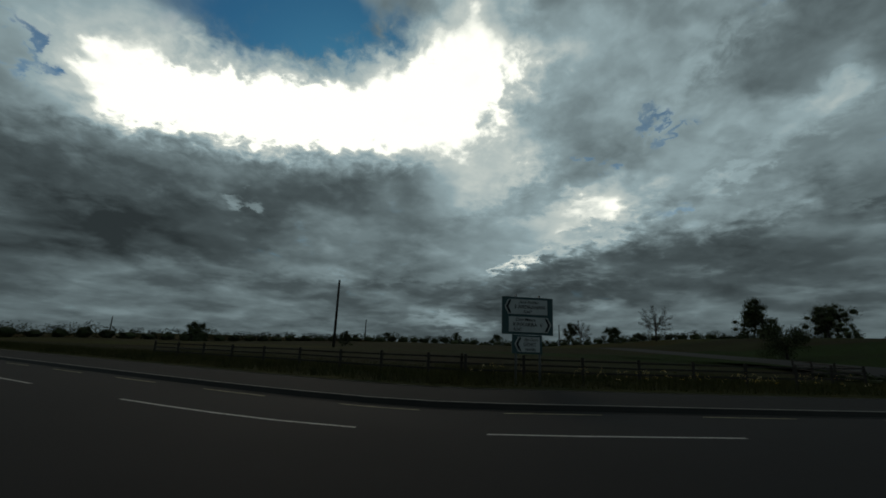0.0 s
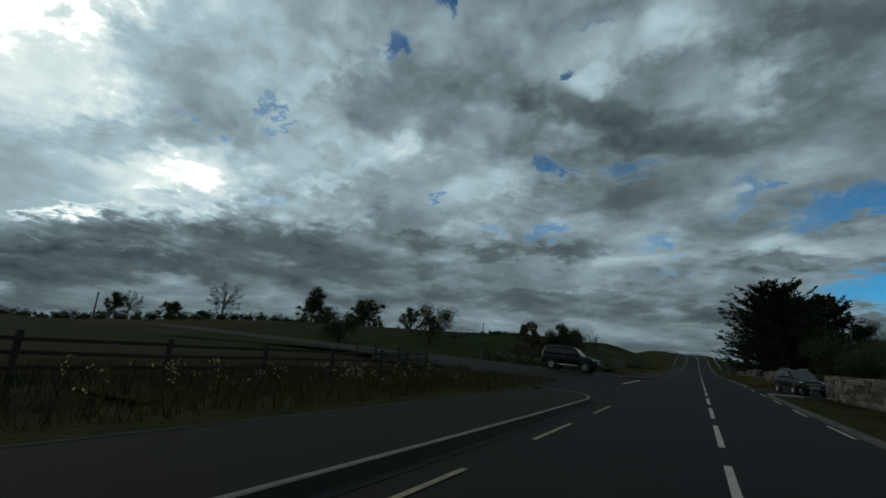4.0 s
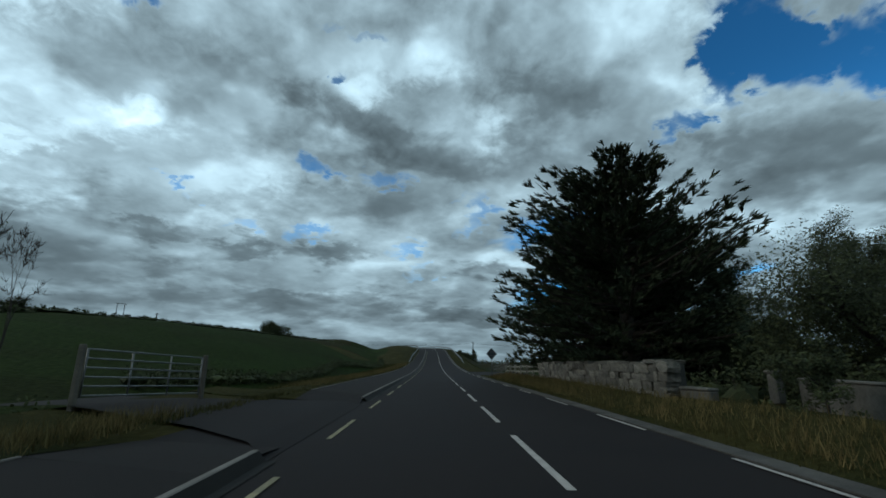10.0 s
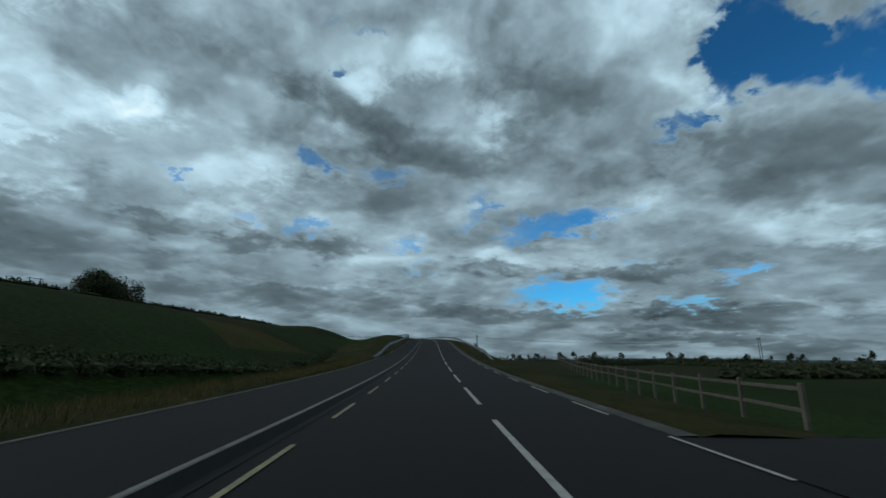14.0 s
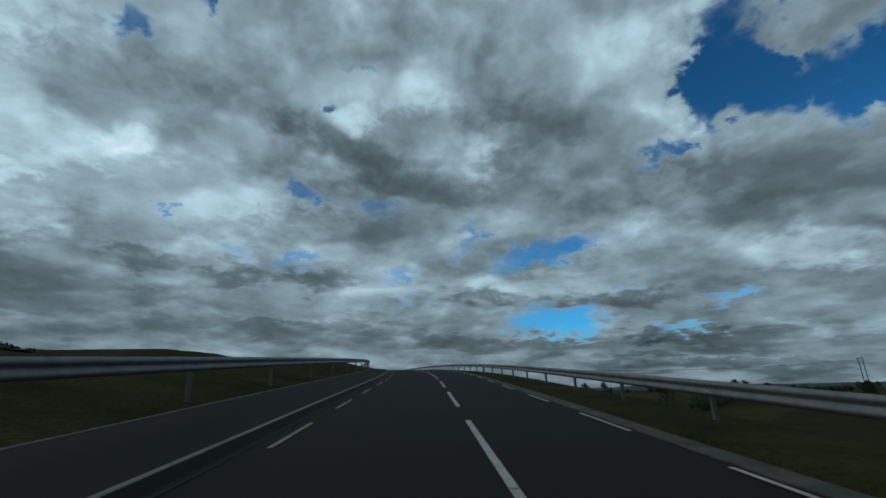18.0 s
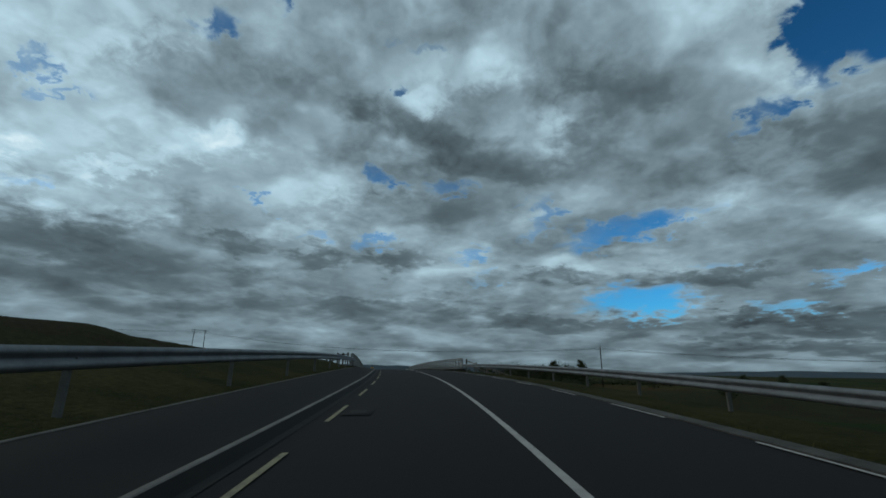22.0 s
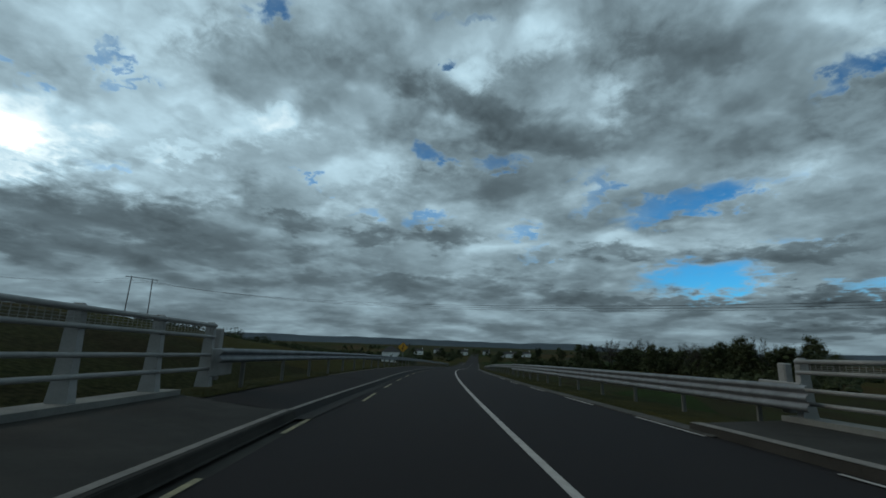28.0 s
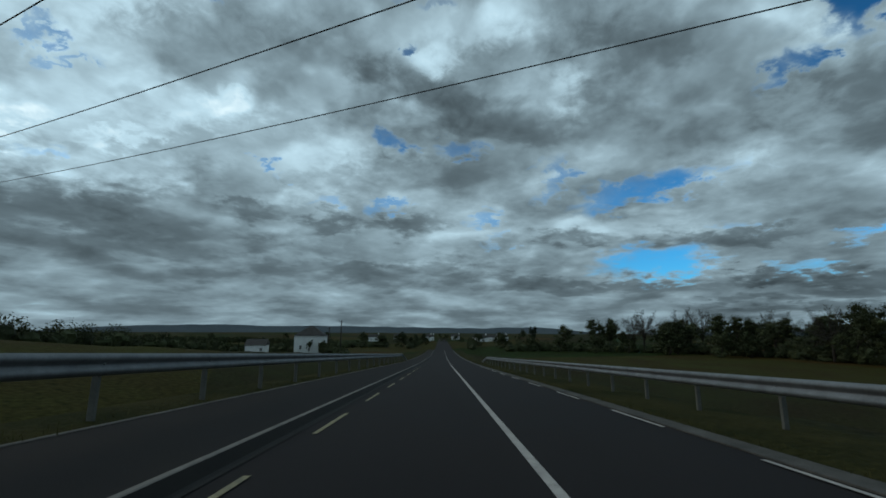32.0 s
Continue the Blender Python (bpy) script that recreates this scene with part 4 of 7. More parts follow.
bridge_railing(-7.6, 0.62, 1.47, "pale grey steel bridge railing with mesh infill", 348, 432)
bridge_railing(5.9, 0.42, 1.2, "pale grey steel bridge railing with mesh infill", 346, 431.5)


# ---- timber fences ----
def rail_fence(points, mat, heights, rail, post, label, gap, over=0.15):
    """Posts along a line of (s, lat, dz), with a rail from post to post at each height."""
    ob = thing("timber_fence", label, "fence", "timber fences")
    spots = []
    for (s0, l0, z0), (s1, l1, z1) in zip(points, points[1:]):
        n = max(1, round(math.hypot(s1 - s0, l1 - l0) / gap))
        spots += [(s0 + (s1 - s0) * k / n, l0 + (l1 - l0) * k / n, z0 + (z1 - z0) * k / n) for k in range(n)]
    spots.append(points[-1])
    rng = random.Random(len(spots))
    body = box("post", (post, post, heights[-1] + over + 0.4), mat, 0.012)
    for spot in spots:
        part("post", body, ob, m=at_road(spot[0], spot[1], spot[2] - 0.4 + rng.uniform(-0.02, 0.03), rng.uniform(-4, 4)))
    for p, q in zip(spots, spots[1:]):
        for h in heights:
            a, b = on_road(p[0], p[1], p[2] + h + rng.uniform(-0.02, 0.02)), on_road(q[0], q[1], q[2] + h + rng.uniform(-0.02, 0.02))
            way = (b - a)
            m = Matrix.Translation((a + b) / 2) @ way.to_track_quat("Y", "Z").to_matrix().to_4x4()
            part("rail", box("rail", (rail * 0.35, way.length + 0.06, rail), mat, 0.008, (0, 0, -rail / 2)), ob, m=m)
    return ob


rail_fence([(-30, -11.5, 0.4), (-12, -11.5, 0.4), (0, -11.5, 0.4), (20, -11.5, 0.45), (26, -13, 0.5), (31, -22, 0.8)], POLEWOOD, (0.35, 0.62, 0.88), 0.08, 0.11, "dark weathered post-and-rail fence behind the verge", 3.0)
PALE_WOOD = material("pale_fence_rail", (0.2, 0.195, 0.17), (0.13, 0.125, 0.105), rough=0.9, scale=2, fine=30, bump=0.4, grain=0.2, vary=0.12)
rail_fence([(86, 8.0, 0.05), (92, 6.9, 0.1), (107, 6.1, -0.05)], PALE_WOOD, (0.28, 0.68, 1.08), 0.13, 0.16, "pale post-and-rail fence beside the road", 2.3)
rail_fence([(128, 7.5, -0.2), (150, 12, -0.6), (200, 22, -2.0)], WOOD, (0.45, 0.95), 0.1, 0.12, "weathered post-and-rail field fence", 3.0)
rail_fence([(337, -9.6, 0.3), (342, -8.9, 0.7), (347, -8.0, 0.9)], WOOD, (0.55, 1.05), 0.12, 0.2, "dark weathered timber fence climbing the bridge bank", 2.6, 0.2)
rail_fence([(347, 6.6, 0.3), (341, 8.0, -0.6), (334, 10.5, -1.9), (322, 14, -3.4)], WOOD, (0.55, 1.05), 0.12, 0.18, "dark weathered timber fence falling down the bank", 2.6, 0.2)


# ---- stone walls ----
def make_stones(count, seed):
    rng = random.Random(seed)
    out = []
    for _ in range(count):
        bm = bmesh.new()
        bmesh.ops.create_cube(bm, size=1.0)
        bmesh.ops.subdivide_edges(bm, edges=bm.edges[:], cuts=1, use_grid_fill=True)
        for v in bm.verts:
            n = v.co.length
            v.co *= 1.0 - 0.16 * max(0.0, n - 0.62)
            v.co += Vector((rng.uniform(-0.07, 0.07), rng.uniform(-0.07, 0.07), rng.uniform(-0.07, 0.07)))
        out.append(bm_mesh("stone", bm, STONE))
    return out


STONES = make_stones(12, 3)


def stone_wall(points, height, label, seed, thick=0.45, coarse=1.0, spare=0.0):
    """A rubble wall along (s, lat, dz) points: a mortar core with stones proud of the face towards the road."""
    rng = random.Random(seed)
    ob = thing("stone_wall", label, "stone wall", "stone walls")
    for (s0, l0, z0), (s1, l1, z1) in zip(points, points[1:]):
        a, b = on_road(s0, l0, z0), on_road(s1, l1, z1)
        way = b - a
        long = way.length
        turn = math.atan2(-way.x, way.y)
        base = Matrix.Translation(a) @ Matrix.Rotation(turn, 4, "Z")
        slope = way.z / long
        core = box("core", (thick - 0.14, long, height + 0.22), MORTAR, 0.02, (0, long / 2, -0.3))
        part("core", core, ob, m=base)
        z = -0.1
        while z < height - 0.05:
            tall = rng.uniform(0.2, 0.38) * coarse
            if z + tall > height - 0.08:
                tall = height - z
            y = rng.uniform(-0.25, 0)
            while y < long - 0.08:
                wide = min(rng.uniform(0.28, 0.75) * coarse, long - y + 0.06)
                split = tall > 0.3 * coarse and rng.random() < 0.35
                for k in ((0, 0.5), (0.5, 1)) if split else ((0, 1),):
                    h = tall * (k[1] - k[0])
                    m = base @ Matrix.Translation((-thick * 0.22 + rng.uniform(-0.05, 0.02), y + wide / 2, z + tall * k[0] + h / 2 + slope * y))
                    m = m @ Matrix.Rotation(rng.uniform(-0.09, 0.09), 4, "X") @ Matrix.Diagonal((thick * 0.62, wide * 0.97, h * 0.98, 1))
                    part("stone", rng.choice(STONES), ob, m=m)
                y += wide
            z += tall
        y = 0.0
        while y < long:
            wide = rng.uniform(0.4, 0.9)
            m = base @ Matrix.Translation((0, y + wide / 2, height + 0.03 + slope * y + rng.uniform(-0.03, 0.03))) @ Matrix.Diagonal((thick * 1.02, wide * 0.98, rng.uniform(0.1, 0.2), 1))
            if rng.random() > spare:
                part("coping_stone", rng.choice(STONES), ob, m=m)
            y += wide
    return ob


# ---- buildings ----
def window(parent, m, w, h, frame_mat, glass_mat, surround=None, bars=(2, 2)):
    win = part("window", box("window", (w, 0.06, h), glass_mat, 0.0, (0, 0.05, 0)), parent, "dark sash window", m)
    for x in (-w / 2, w / 2):
        part("frame", box("frame", (0.08, 0.12, h + 0.1), frame_mat, 0.01, (x, 0, -0.05)), win)
    for z in (0, h):
        part("frame", box("frame", (w + 0.1, 0.12, 0.08), frame_mat, 0.01, (0, 0, z - 0.04)), win)
    part("glazing_bar", box("glazing_bar", (w, 0.05, 0.05), frame_mat, 0.005, (0, 0, h / 2)), win)
    part("glazing_bar", box("glazing_bar", (0.04, 0.05, h), frame_mat, 0.005, (0, 0, 0)), win)
    part("sill", box("sill", (w + 0.3, 0.22, 0.1), surround or frame_mat, 0.01, (0, -0.05, -0.12)), win)
    if surround:
        for x in (-w / 2 - 0.14, w / 2 + 0.14):
            part("surround", box("surround", (0.2, 0.06, h + 0.15), surround, 0.01, (x, 0.01, -0.05)), win)
    return win


def hip_roof(w, d, z, rise, over, mat):
    bm = bmesh.new()
    W, D = w / 2 + over, d / 2 + over
    r = max(0.05, W - D)
    low = [bm.verts.new(p) for p in ((-W, -D, z), (W, -D, z), (W, D, z), (-W, D, z))]
    top = [bm.verts.new((-r, 0, z + rise)), bm.verts.new((r, 0, z + rise))]
    bm.faces.new((low[0], low[1], top[1], top[0]))
    bm.faces.new((low[1], low[2], top[1]))
    bm.faces.new((low[2], low[3], top[0], top[1]))
    bm.faces.new((low[3], low[0], top[0]))
    bm.faces.new(low[::-1])
    return bm_mesh("roof", bm, mat)


def old_house():
    a, b = Vector((26.1, 71.0, 0.0)), Vector((22.0, 78.6, 0.0))
    way = (b - a).normalized()
    m = Matrix.Translation(a + way * 4.4) @ Matrix.Rotation(math.atan2(way.y, way.x) + math.pi, 4, "Z")
    w, d, h = 8.8, 7.2, 5.5
    ob = thing("old_farmhouse", "derelict grey two-storey farmhouse with a slate hip roof", "house", m=m)
    part("wall", box("wall", (w, d, h + 0.6), RENDER, 0.0, (0, d / 2, -0.6)), ob)
    part("roof", hip_roof(w, d, 0, 2.3, 0.25, SLATE), ob, "worn dark slate roof", Matrix.Translation((0, d / 2, h)))
    for x in (-w / 2, w / 2):
        for k in range(12):
            s = 0.34 if k % 2 else 0.22
            part("quoin", box("quoin", (s, 0.05, 0.42), QUOIN, 0.01, (x - math.copysign(s / 2 - 0.02, x), -0.015, 0.1 + k * 0.45)), ob)
    for x in (-2.9, 0.0, 2.9):
        for z in (0.9, 3.4):
            if (x, z) != (0.0, 0.9):
                window(ob, Matrix.Translation((x, -0.03, z)), 0.9, 1.5, QUOIN, GLASS, QUOIN)
    door = part("door", box("door", (1.0, 0.08, 2.1), DARK, 0.01), ob, "dark weathered front door", Matrix.Translation((0, -0.03, 0)))
    part("frame", box("frame", (1.3, 0.06, 2.3), QUOIN, 0.01, (0, 0.03, 0)), door)
    part("gutter", tube("gutter", [(-w / 2, -0.28, h - 0.04), (w / 2, -0.28, h - 0.04)], 0.06, SLATE), ob)
    part("downpipe", tube("downpipe", [(-w / 2 + 0.5, -0.1, h), (-w / 2 + 0.5, -0.1, 0)], 0.045, SLATE), ob)
    for x, y in ((0.9, d / 2), (-1.2, d / 2)):
        chimney = part("chimney", box("chimney", (1.0, 0.6, 1.7), RENDER, 0.03, (x, y, h + 1.5)), ob, "rendered chimney stack")
        part("chimney_cap", box("chimney_cap", (1.2, 0.8, 0.16), RENDER, 0.03, (x, y, h + 3.1)), chimney)
        for k in (-0.25, 0.25):
            part("chimney_pot", tube("chimney_pot", [(x + k, y, h + 3.2), (x + k, y, h + 3.55)], [0.13, 0.11], SLATE), chimney)
    return ob, m


HOUSE = old_house()[0]


def plain_house(m, w, d, h, rise, wall, label, name="cottage", windows=(), chimneys=(), gable=False):
    ob = thing(name, label, "house", "far houses", m)
    part("wall", box("wall", (w, d, h + 1.0), wall, 0.0, (0, d / 2, -1.0)), ob)
    if gable:
        W, D = w / 2 + 0.2, d / 2 + 0.3
        part("roof", mesh_from("roof", [(-W, -D, 0), (W, -D, 0), (W, D, 0), (-W, D, 0), (-W, 0, rise), (W, 0, rise)], [(0, 1, 5, 4), (2, 3, 4, 5), (1, 2, 5), (3, 0, 4), (3, 2, 1, 0)], SLATE), ob, "dark slate roof", Matrix.Translation((0, d / 2, h)))
    else:
        part("roof", hip_roof(w, d, 0, rise, 0.3, SLATE), ob, "dark slate roof", Matrix.Translation((0, d / 2, h)))
    for x, z, ww, hh in windows:
        window(ob, Matrix.Translation((x, -0.03, z)), ww, hh, WHITEWASH, GLASS)
    for x in chimneys:
        chimney = part("chimney", box("chimney", (0.9, 0.6, 1.4), wall, 0.02, (x, d / 2, h + rise - 0.4)), ob)
        part("chimney_pot", tube("chimney_pot", [(x, d / 2, h + rise + 1.0), (x, d / 2, h + rise + 1.4)], 0.12, SLATE), chimney)
    return ob


def ground_at(x, y):
    return float(land(np.array([[float(x)]]), np.array([[float(y)]]))[0, 0])


def standing(x, y, turn=0.0, scale=1.0, sink=0.0):
    return Matrix.Translation((x, y, ground_at(x, y) - sink)) @ Matrix.Rotation(radians(turn), 4, "Z") @ Matrix.Diagonal((scale, scale, scale, 1))


def far_house(s, lat, turn, **more):
    p = on_road(s, lat)
    return plain_house(Matrix.Translation((p.x, p.y, ground_at(p.x, p.y))) @ Matrix.Rotation(heading(s) + radians(turn), 4, "Z"), **more)


far_house(640, -39.5, 8, w=8.4, d=7.4, h=4.8, rise=2.9, wall=WHITEWASH, label="white cottage with a steep dark roof", windows=((-2.4, 1.0, 0.7, 1.1), (0, 0.6, 0.6, 0.8), (3.0, 1.0, 0.7, 1.2)))
far_house(640, -55, 8, w=5.6, d=4.5, h=2.1, rise=1.7, wall=WHITEWASH, label="low white outbuilding with a dark roof", name="outbuilding", gable=True, windows=((1.6, 0.5, 0.8, 0.8),))


# ---- trees and hedges ----
def grow(verts, faces, tips, rng, start, way, length, radius, depth, spread, up, sides=5, bend=0.22):
    """A limb that forks depth times; the ends of its last twigs are gathered in tips."""
    points, radii, p, d = [start], [radius], start, way.normalized()
    n = 3
    for k in range(n):
        d = (d + Vector((rng.uniform(-bend, bend), rng.uniform(-bend, bend), rng.uniform(-bend, bend) + up))).normalized()
        p = p + d * (length / n)
        points.append(p)
        radii.append(radius * (1 - 0.42 * (k + 1) / n))
    tube_into(verts, faces, points, radii, max(3, sides), depth == 0)
    tips.append((p, d, depth))
    if depth == 0:
        return
    for k in range(rng.choice((2, 3, 3)) if depth > 1 else 3):
        side = d.orthogonal().normalized()
        side.rotate(Matrix.Rotation(rng.uniform(0, 6.28), 3, d))
        fork = (d + side * rng.uniform(spread * 0.5, spread)).normalized()
        base = points[-1] if k < 2 else points[rng.choice((1, 2))]
        grow(verts, faces, tips, rng, base, fork, length * rng.uniform(0.62, 0.82), radii[-1] * 0.72, depth - 1, spread, up, sides - 1, bend)


def leaves_into(verts, faces, rng, centre, radius, count, size, flat=0.8):
    """Small leaves scattered through a clump."""
    for _ in range(count):
        d = Vector((rng.gauss(0, 1), rng.gauss(0, 1), rng.gauss(0, 1) * flat)).normalized() * (radius * rng.random() ** 0.4)
        p = centre + d
        a = Vector((rng.uniform(-1, 1), rng.uniform(-1, 1), rng.uniform(-1, 1))).normalized()
        b = a.orthogonal().normalized() * size * rng.uniform(0.35, 0.6)
        a = a * size * rng.uniform(0.7, 1.3)
        k = len(verts)
        verts += [p - a * 0.5, p + b * 0.5, p + a * 0.5, p - b * 0.5]
        faces.append((k, k + 1, k + 2, k + 3))


ico = bmesh.new()
bmesh.ops.create_icosphere(ico, subdivisions=2, radius=1.0)
BALL = [v.co.copy() for v in ico.verts]
BALL_FACES = [tuple(v.index for v in f.verts) for f in ico.faces]
ico.free()


def core_into(verts, faces, rng, centre, rx, rz):
    """The dense, lumpy inside of a clump of leaves."""
    start, shift = len(verts), Vector((rng.uniform(0, 90), rng.uniform(0, 90), rng.uniform(0, 90)))
    for v in BALL:
        k = 1.0 + 0.55 * noise.noise(v * 1.7 + shift)
        verts.append(centre + Vector((v.x * rx * k, v.y * rx * k, v.z * rz * k)))
    for f in BALL_FACES:
        faces.append(tuple(start + n for n in f))


def fit_height(verts, height, width=None):
    """Scales a set of points to a tree's true height, and its width where one is given."""
    top = max(v.z for v in verts)
    reach = max(max(abs(v.x), abs(v.y)) for v in verts)
    kz = height / top
    kx = (width / 2) / reach if width else kz
    return kx, kz


def bare_tree(height, width, seed, label, leafy=0.0, depth=5, name="bare_tree", fork=0.3, leaf=None, ivy=False, spread=0.85):
    rng = random.Random(seed)
    verts, faces, tips = [], [], []
    grow(verts, faces, tips, rng, Vector((0, 0, -0.5)), Vector((rng.uniform(-0.1, 0.1), rng.uniform(-0.1, 0.1), 1)), height * fork, height * 0.026, depth, spread, 0.06, 7)
    kx, kz = fit_height(verts, height, width)
    for v in verts:
        v.x, v.y, v.z = v.x * kx, v.y * kx, v.z * kz
    ob = thing(name, label, "tree", "trees beside the road")
    part("trunk", mesh_from("trunk", verts, faces, BARK, True), ob, "bare brown trunk and branches")
    tv, tf = [], []
    for p, d, k in tips:
        if k > 1:
            continue
        p, d = Vector((p.x * kx, p.y * kx, p.z * kz)), Vector((d.x * kx, d.y * kx, d.z * kz)).normalized()
        for _ in range(4):
            q = (d + Vector((rng.uniform(-0.8, 0.8), rng.uniform(-0.8, 0.8), rng.uniform(-0.5, 0.8)))).normalized()
            r = height * rng.uniform(0.03, 0.075)
            tube_into(tv, tf, [p, p + q * r * 0.5 + Vector((0, 0, 0.01)), p + q * r + Vector((0, 0, r * 0.12))], [0.012, 0.009, 0.004], 3, False)
    part("twig_spray", mesh_from("twig_spray", tv, tf, TWIG), ob, "fine bare twigs")
    lv, lf = [], []
    for p, d, k in tips:
        if k <= 1 and rng.random() < leafy:
            leaves_into(lv, lf, rng, Vector((p.x * kx, p.y * kx, p.z * kz)), height * 0.04, 7, height * 0.012)
    if ivy:
        for z in np.arange(0.3, height * 0.62, 0.22):
            r = 0.7 + 0.35 * math.sin(z * 2.1) + (0.5 if z < height * 0.35 else 0)
            leaves_into(lv, lf, rng, Vector((rng.uniform(-0.25, 0.25), rng.uniform(-0.25, 0.25), z)), r, 60, 0.2)
    if lv:
        part("crown", mesh_from("crown", lv, lf, leaf or LEAF), ob, "last scattered leaves")
    return ob


def dome_tree(height, width, seed, label, leafy=0.4, name="bare_tree", ivy=False, limbs=22, clear=0.22, leaf=None, twigs=13):
    """A bare tree with a rounded crown: limbs fan out to a dome, each with branches and fine twigs."""
    rng = random.Random(seed)
    verts, faces, tv, tf, lv, lf = [], [], [], [], [], []
    top = Vector((rng.uniform(-0.3, 0.3), rng.uniform(-0.3, 0.3), height * 0.55))
    foot = Vector((0, 0, -0.5))
    tube_into(verts, faces, [foot, Vector((0, 0, height * clear)), top, top + Vector((0, 0, height * 0.3))], [height * 0.032, height * 0.024, height * 0.014, 0.03], 8)
    centre = Vector((0, 0, height * 0.5))
    for i in range(limbs):
        up = 1 - 1.35 * (i + 0.5) / limbs
        a = i * 2.39996 + rng.uniform(-0.3, 0.3)
        flat = math.sqrt(max(0.0, 1 - up * up))
        k = rng.uniform(0.86, 1.04)
        end = centre + Vector((math.cos(a) * flat * width / 2, math.sin(a) * flat * width / 2, up * height * 0.48)) * k
        start = Vector((0, 0, height * rng.uniform(clear, 0.5)))
        bow = Vector((0, 0, height * 0.05))
        pts = [start, start.lerp(end, 0.35) + bow, start.lerp(end, 0.7) + bow * 0.8, end]
        r = height * 0.007
        tube_into(verts, faces, pts, [r, r * 0.7, r * 0.42, r * 0.16], 5)
        for j in range(22):
            t = 0.25 + 0.75 * (j + rng.random()) / 22
            q = start.lerp(end, t) + bow * 0.7
            out = (q - centre).normalized() + Vector((rng.uniform(-0.9, 0.9), rng.uniform(-0.9, 0.9), rng.uniform(-0.5, 0.8)))
            long = height * rng.uniform(0.07, 0.15)
            tip = q + out.normalized() * long
            tube_into(verts, faces, [q, q.lerp(tip, 0.5) + Vector((0, 0, 0.06)), tip], [r * 0.3, r * 0.2, r * 0.1], 3)
            for _ in range(twigs):
                b = q.lerp(tip, rng.uniform(0.25, 1.0))
                d = (out + Vector((rng.uniform(-1, 1), rng.uniform(-1, 1), rng.uniform(-0.7, 0.9)))).normalized() * height * rng.uniform(0.03, 0.07)
                tube_into(tv, tf, [b, b + d * 0.55 + Vector((0, 0, 0.02)), b + d], [0.013, 0.01, 0.004], 3, False)
                if rng.random() < leafy * 0.35:
                    leaves_into(lv, lf, rng, b + d, height * 0.02, 4, height * 0.011)
    if ivy:
        for z in np.arange(0.3, height * 0.6, 0.2):
            r = 0.75 + 0.3 * math.sin(z * 2.1) + (0.5 if z < height * 0.35 else 0)
            leaves_into(lv, lf, rng, Vector((rng.uniform(-0.25, 0.25), rng.uniform(-0.25, 0.25), z)), r, 70, 0.17)
    ob = thing(name, label, "tree", "trees beside the road")
    part("trunk", mesh_from("trunk", verts, faces, BARK, True), ob, "bare brown trunk and branches")
    part("twig_spray", mesh_from("twig_spray", tv, tf, TWIG), ob, "fine bare twigs")
    if lv:
        part("crown", mesh_from("crown", lv, lf, leaf or LEAF), ob, "last scattered leaves")
    return ob


def leafy_tree(height, width, seed, label, mat=None, dense=1.0, base=0.12, size=0.16, name="tree"):
    """A trunk with forking limbs and clumps of small leaves, uneven in outline, with gaps."""
    rng = random.Random(seed)
    verts, faces, tips = [], [], []
    grow(verts, faces, tips, rng, Vector((0, 0, -0.4)), Vector((0, 0, 1)), height * 0.32, height * 0.03, 3, 0.9, 0.05, 6)
    kx, kz = fit_height(verts, height * 0.93, width * 0.86)
    for v in verts:
        v.x, v.y, v.z = v.x * kx, v.y * kx, v.z * kz
    ob = thing(name, label, "tree", "trees beside the road")
    part("trunk", mesh_from("trunk", verts, faces, BARK, True), ob)
    lv, lf = [], []
    for p, d, k in tips:
        if k <= 2:
            q = Vector((p.x * kx, p.y * kx, max(p.z * kz, height * base)))
            r = width * rng.uniform(0.09, 0.16)
            if size > 0.25:
                core_into(lv, lf, rng, q, r * 0.38, r * 0.32)
            leaves_into(lv, lf, rng, q, r, int(150 * dense), size)
    for _ in range(int(26 * dense)):
        a, r = rng.uniform(0, 6.28), (width / 2) * rng.random() ** 0.5 * 0.85
        z = height * rng.uniform(base, 0.88) * (1 - 0.35 * (r / (width / 2)) ** 2)
        q, r = Vector((math.cos(a) * r, math.sin(a) * r, z)), width * rng.uniform(0.08, 0.15)
        if size > 0.25:
            core_into(lv, lf, rng, q, r * 0.4, r * 0.34)
        leaves_into(lv, lf, rng, q, r, int(120 * dense), size)
    part("crown", mesh_from("crown", lv, lf, mat or LEAF), ob)
    return ob


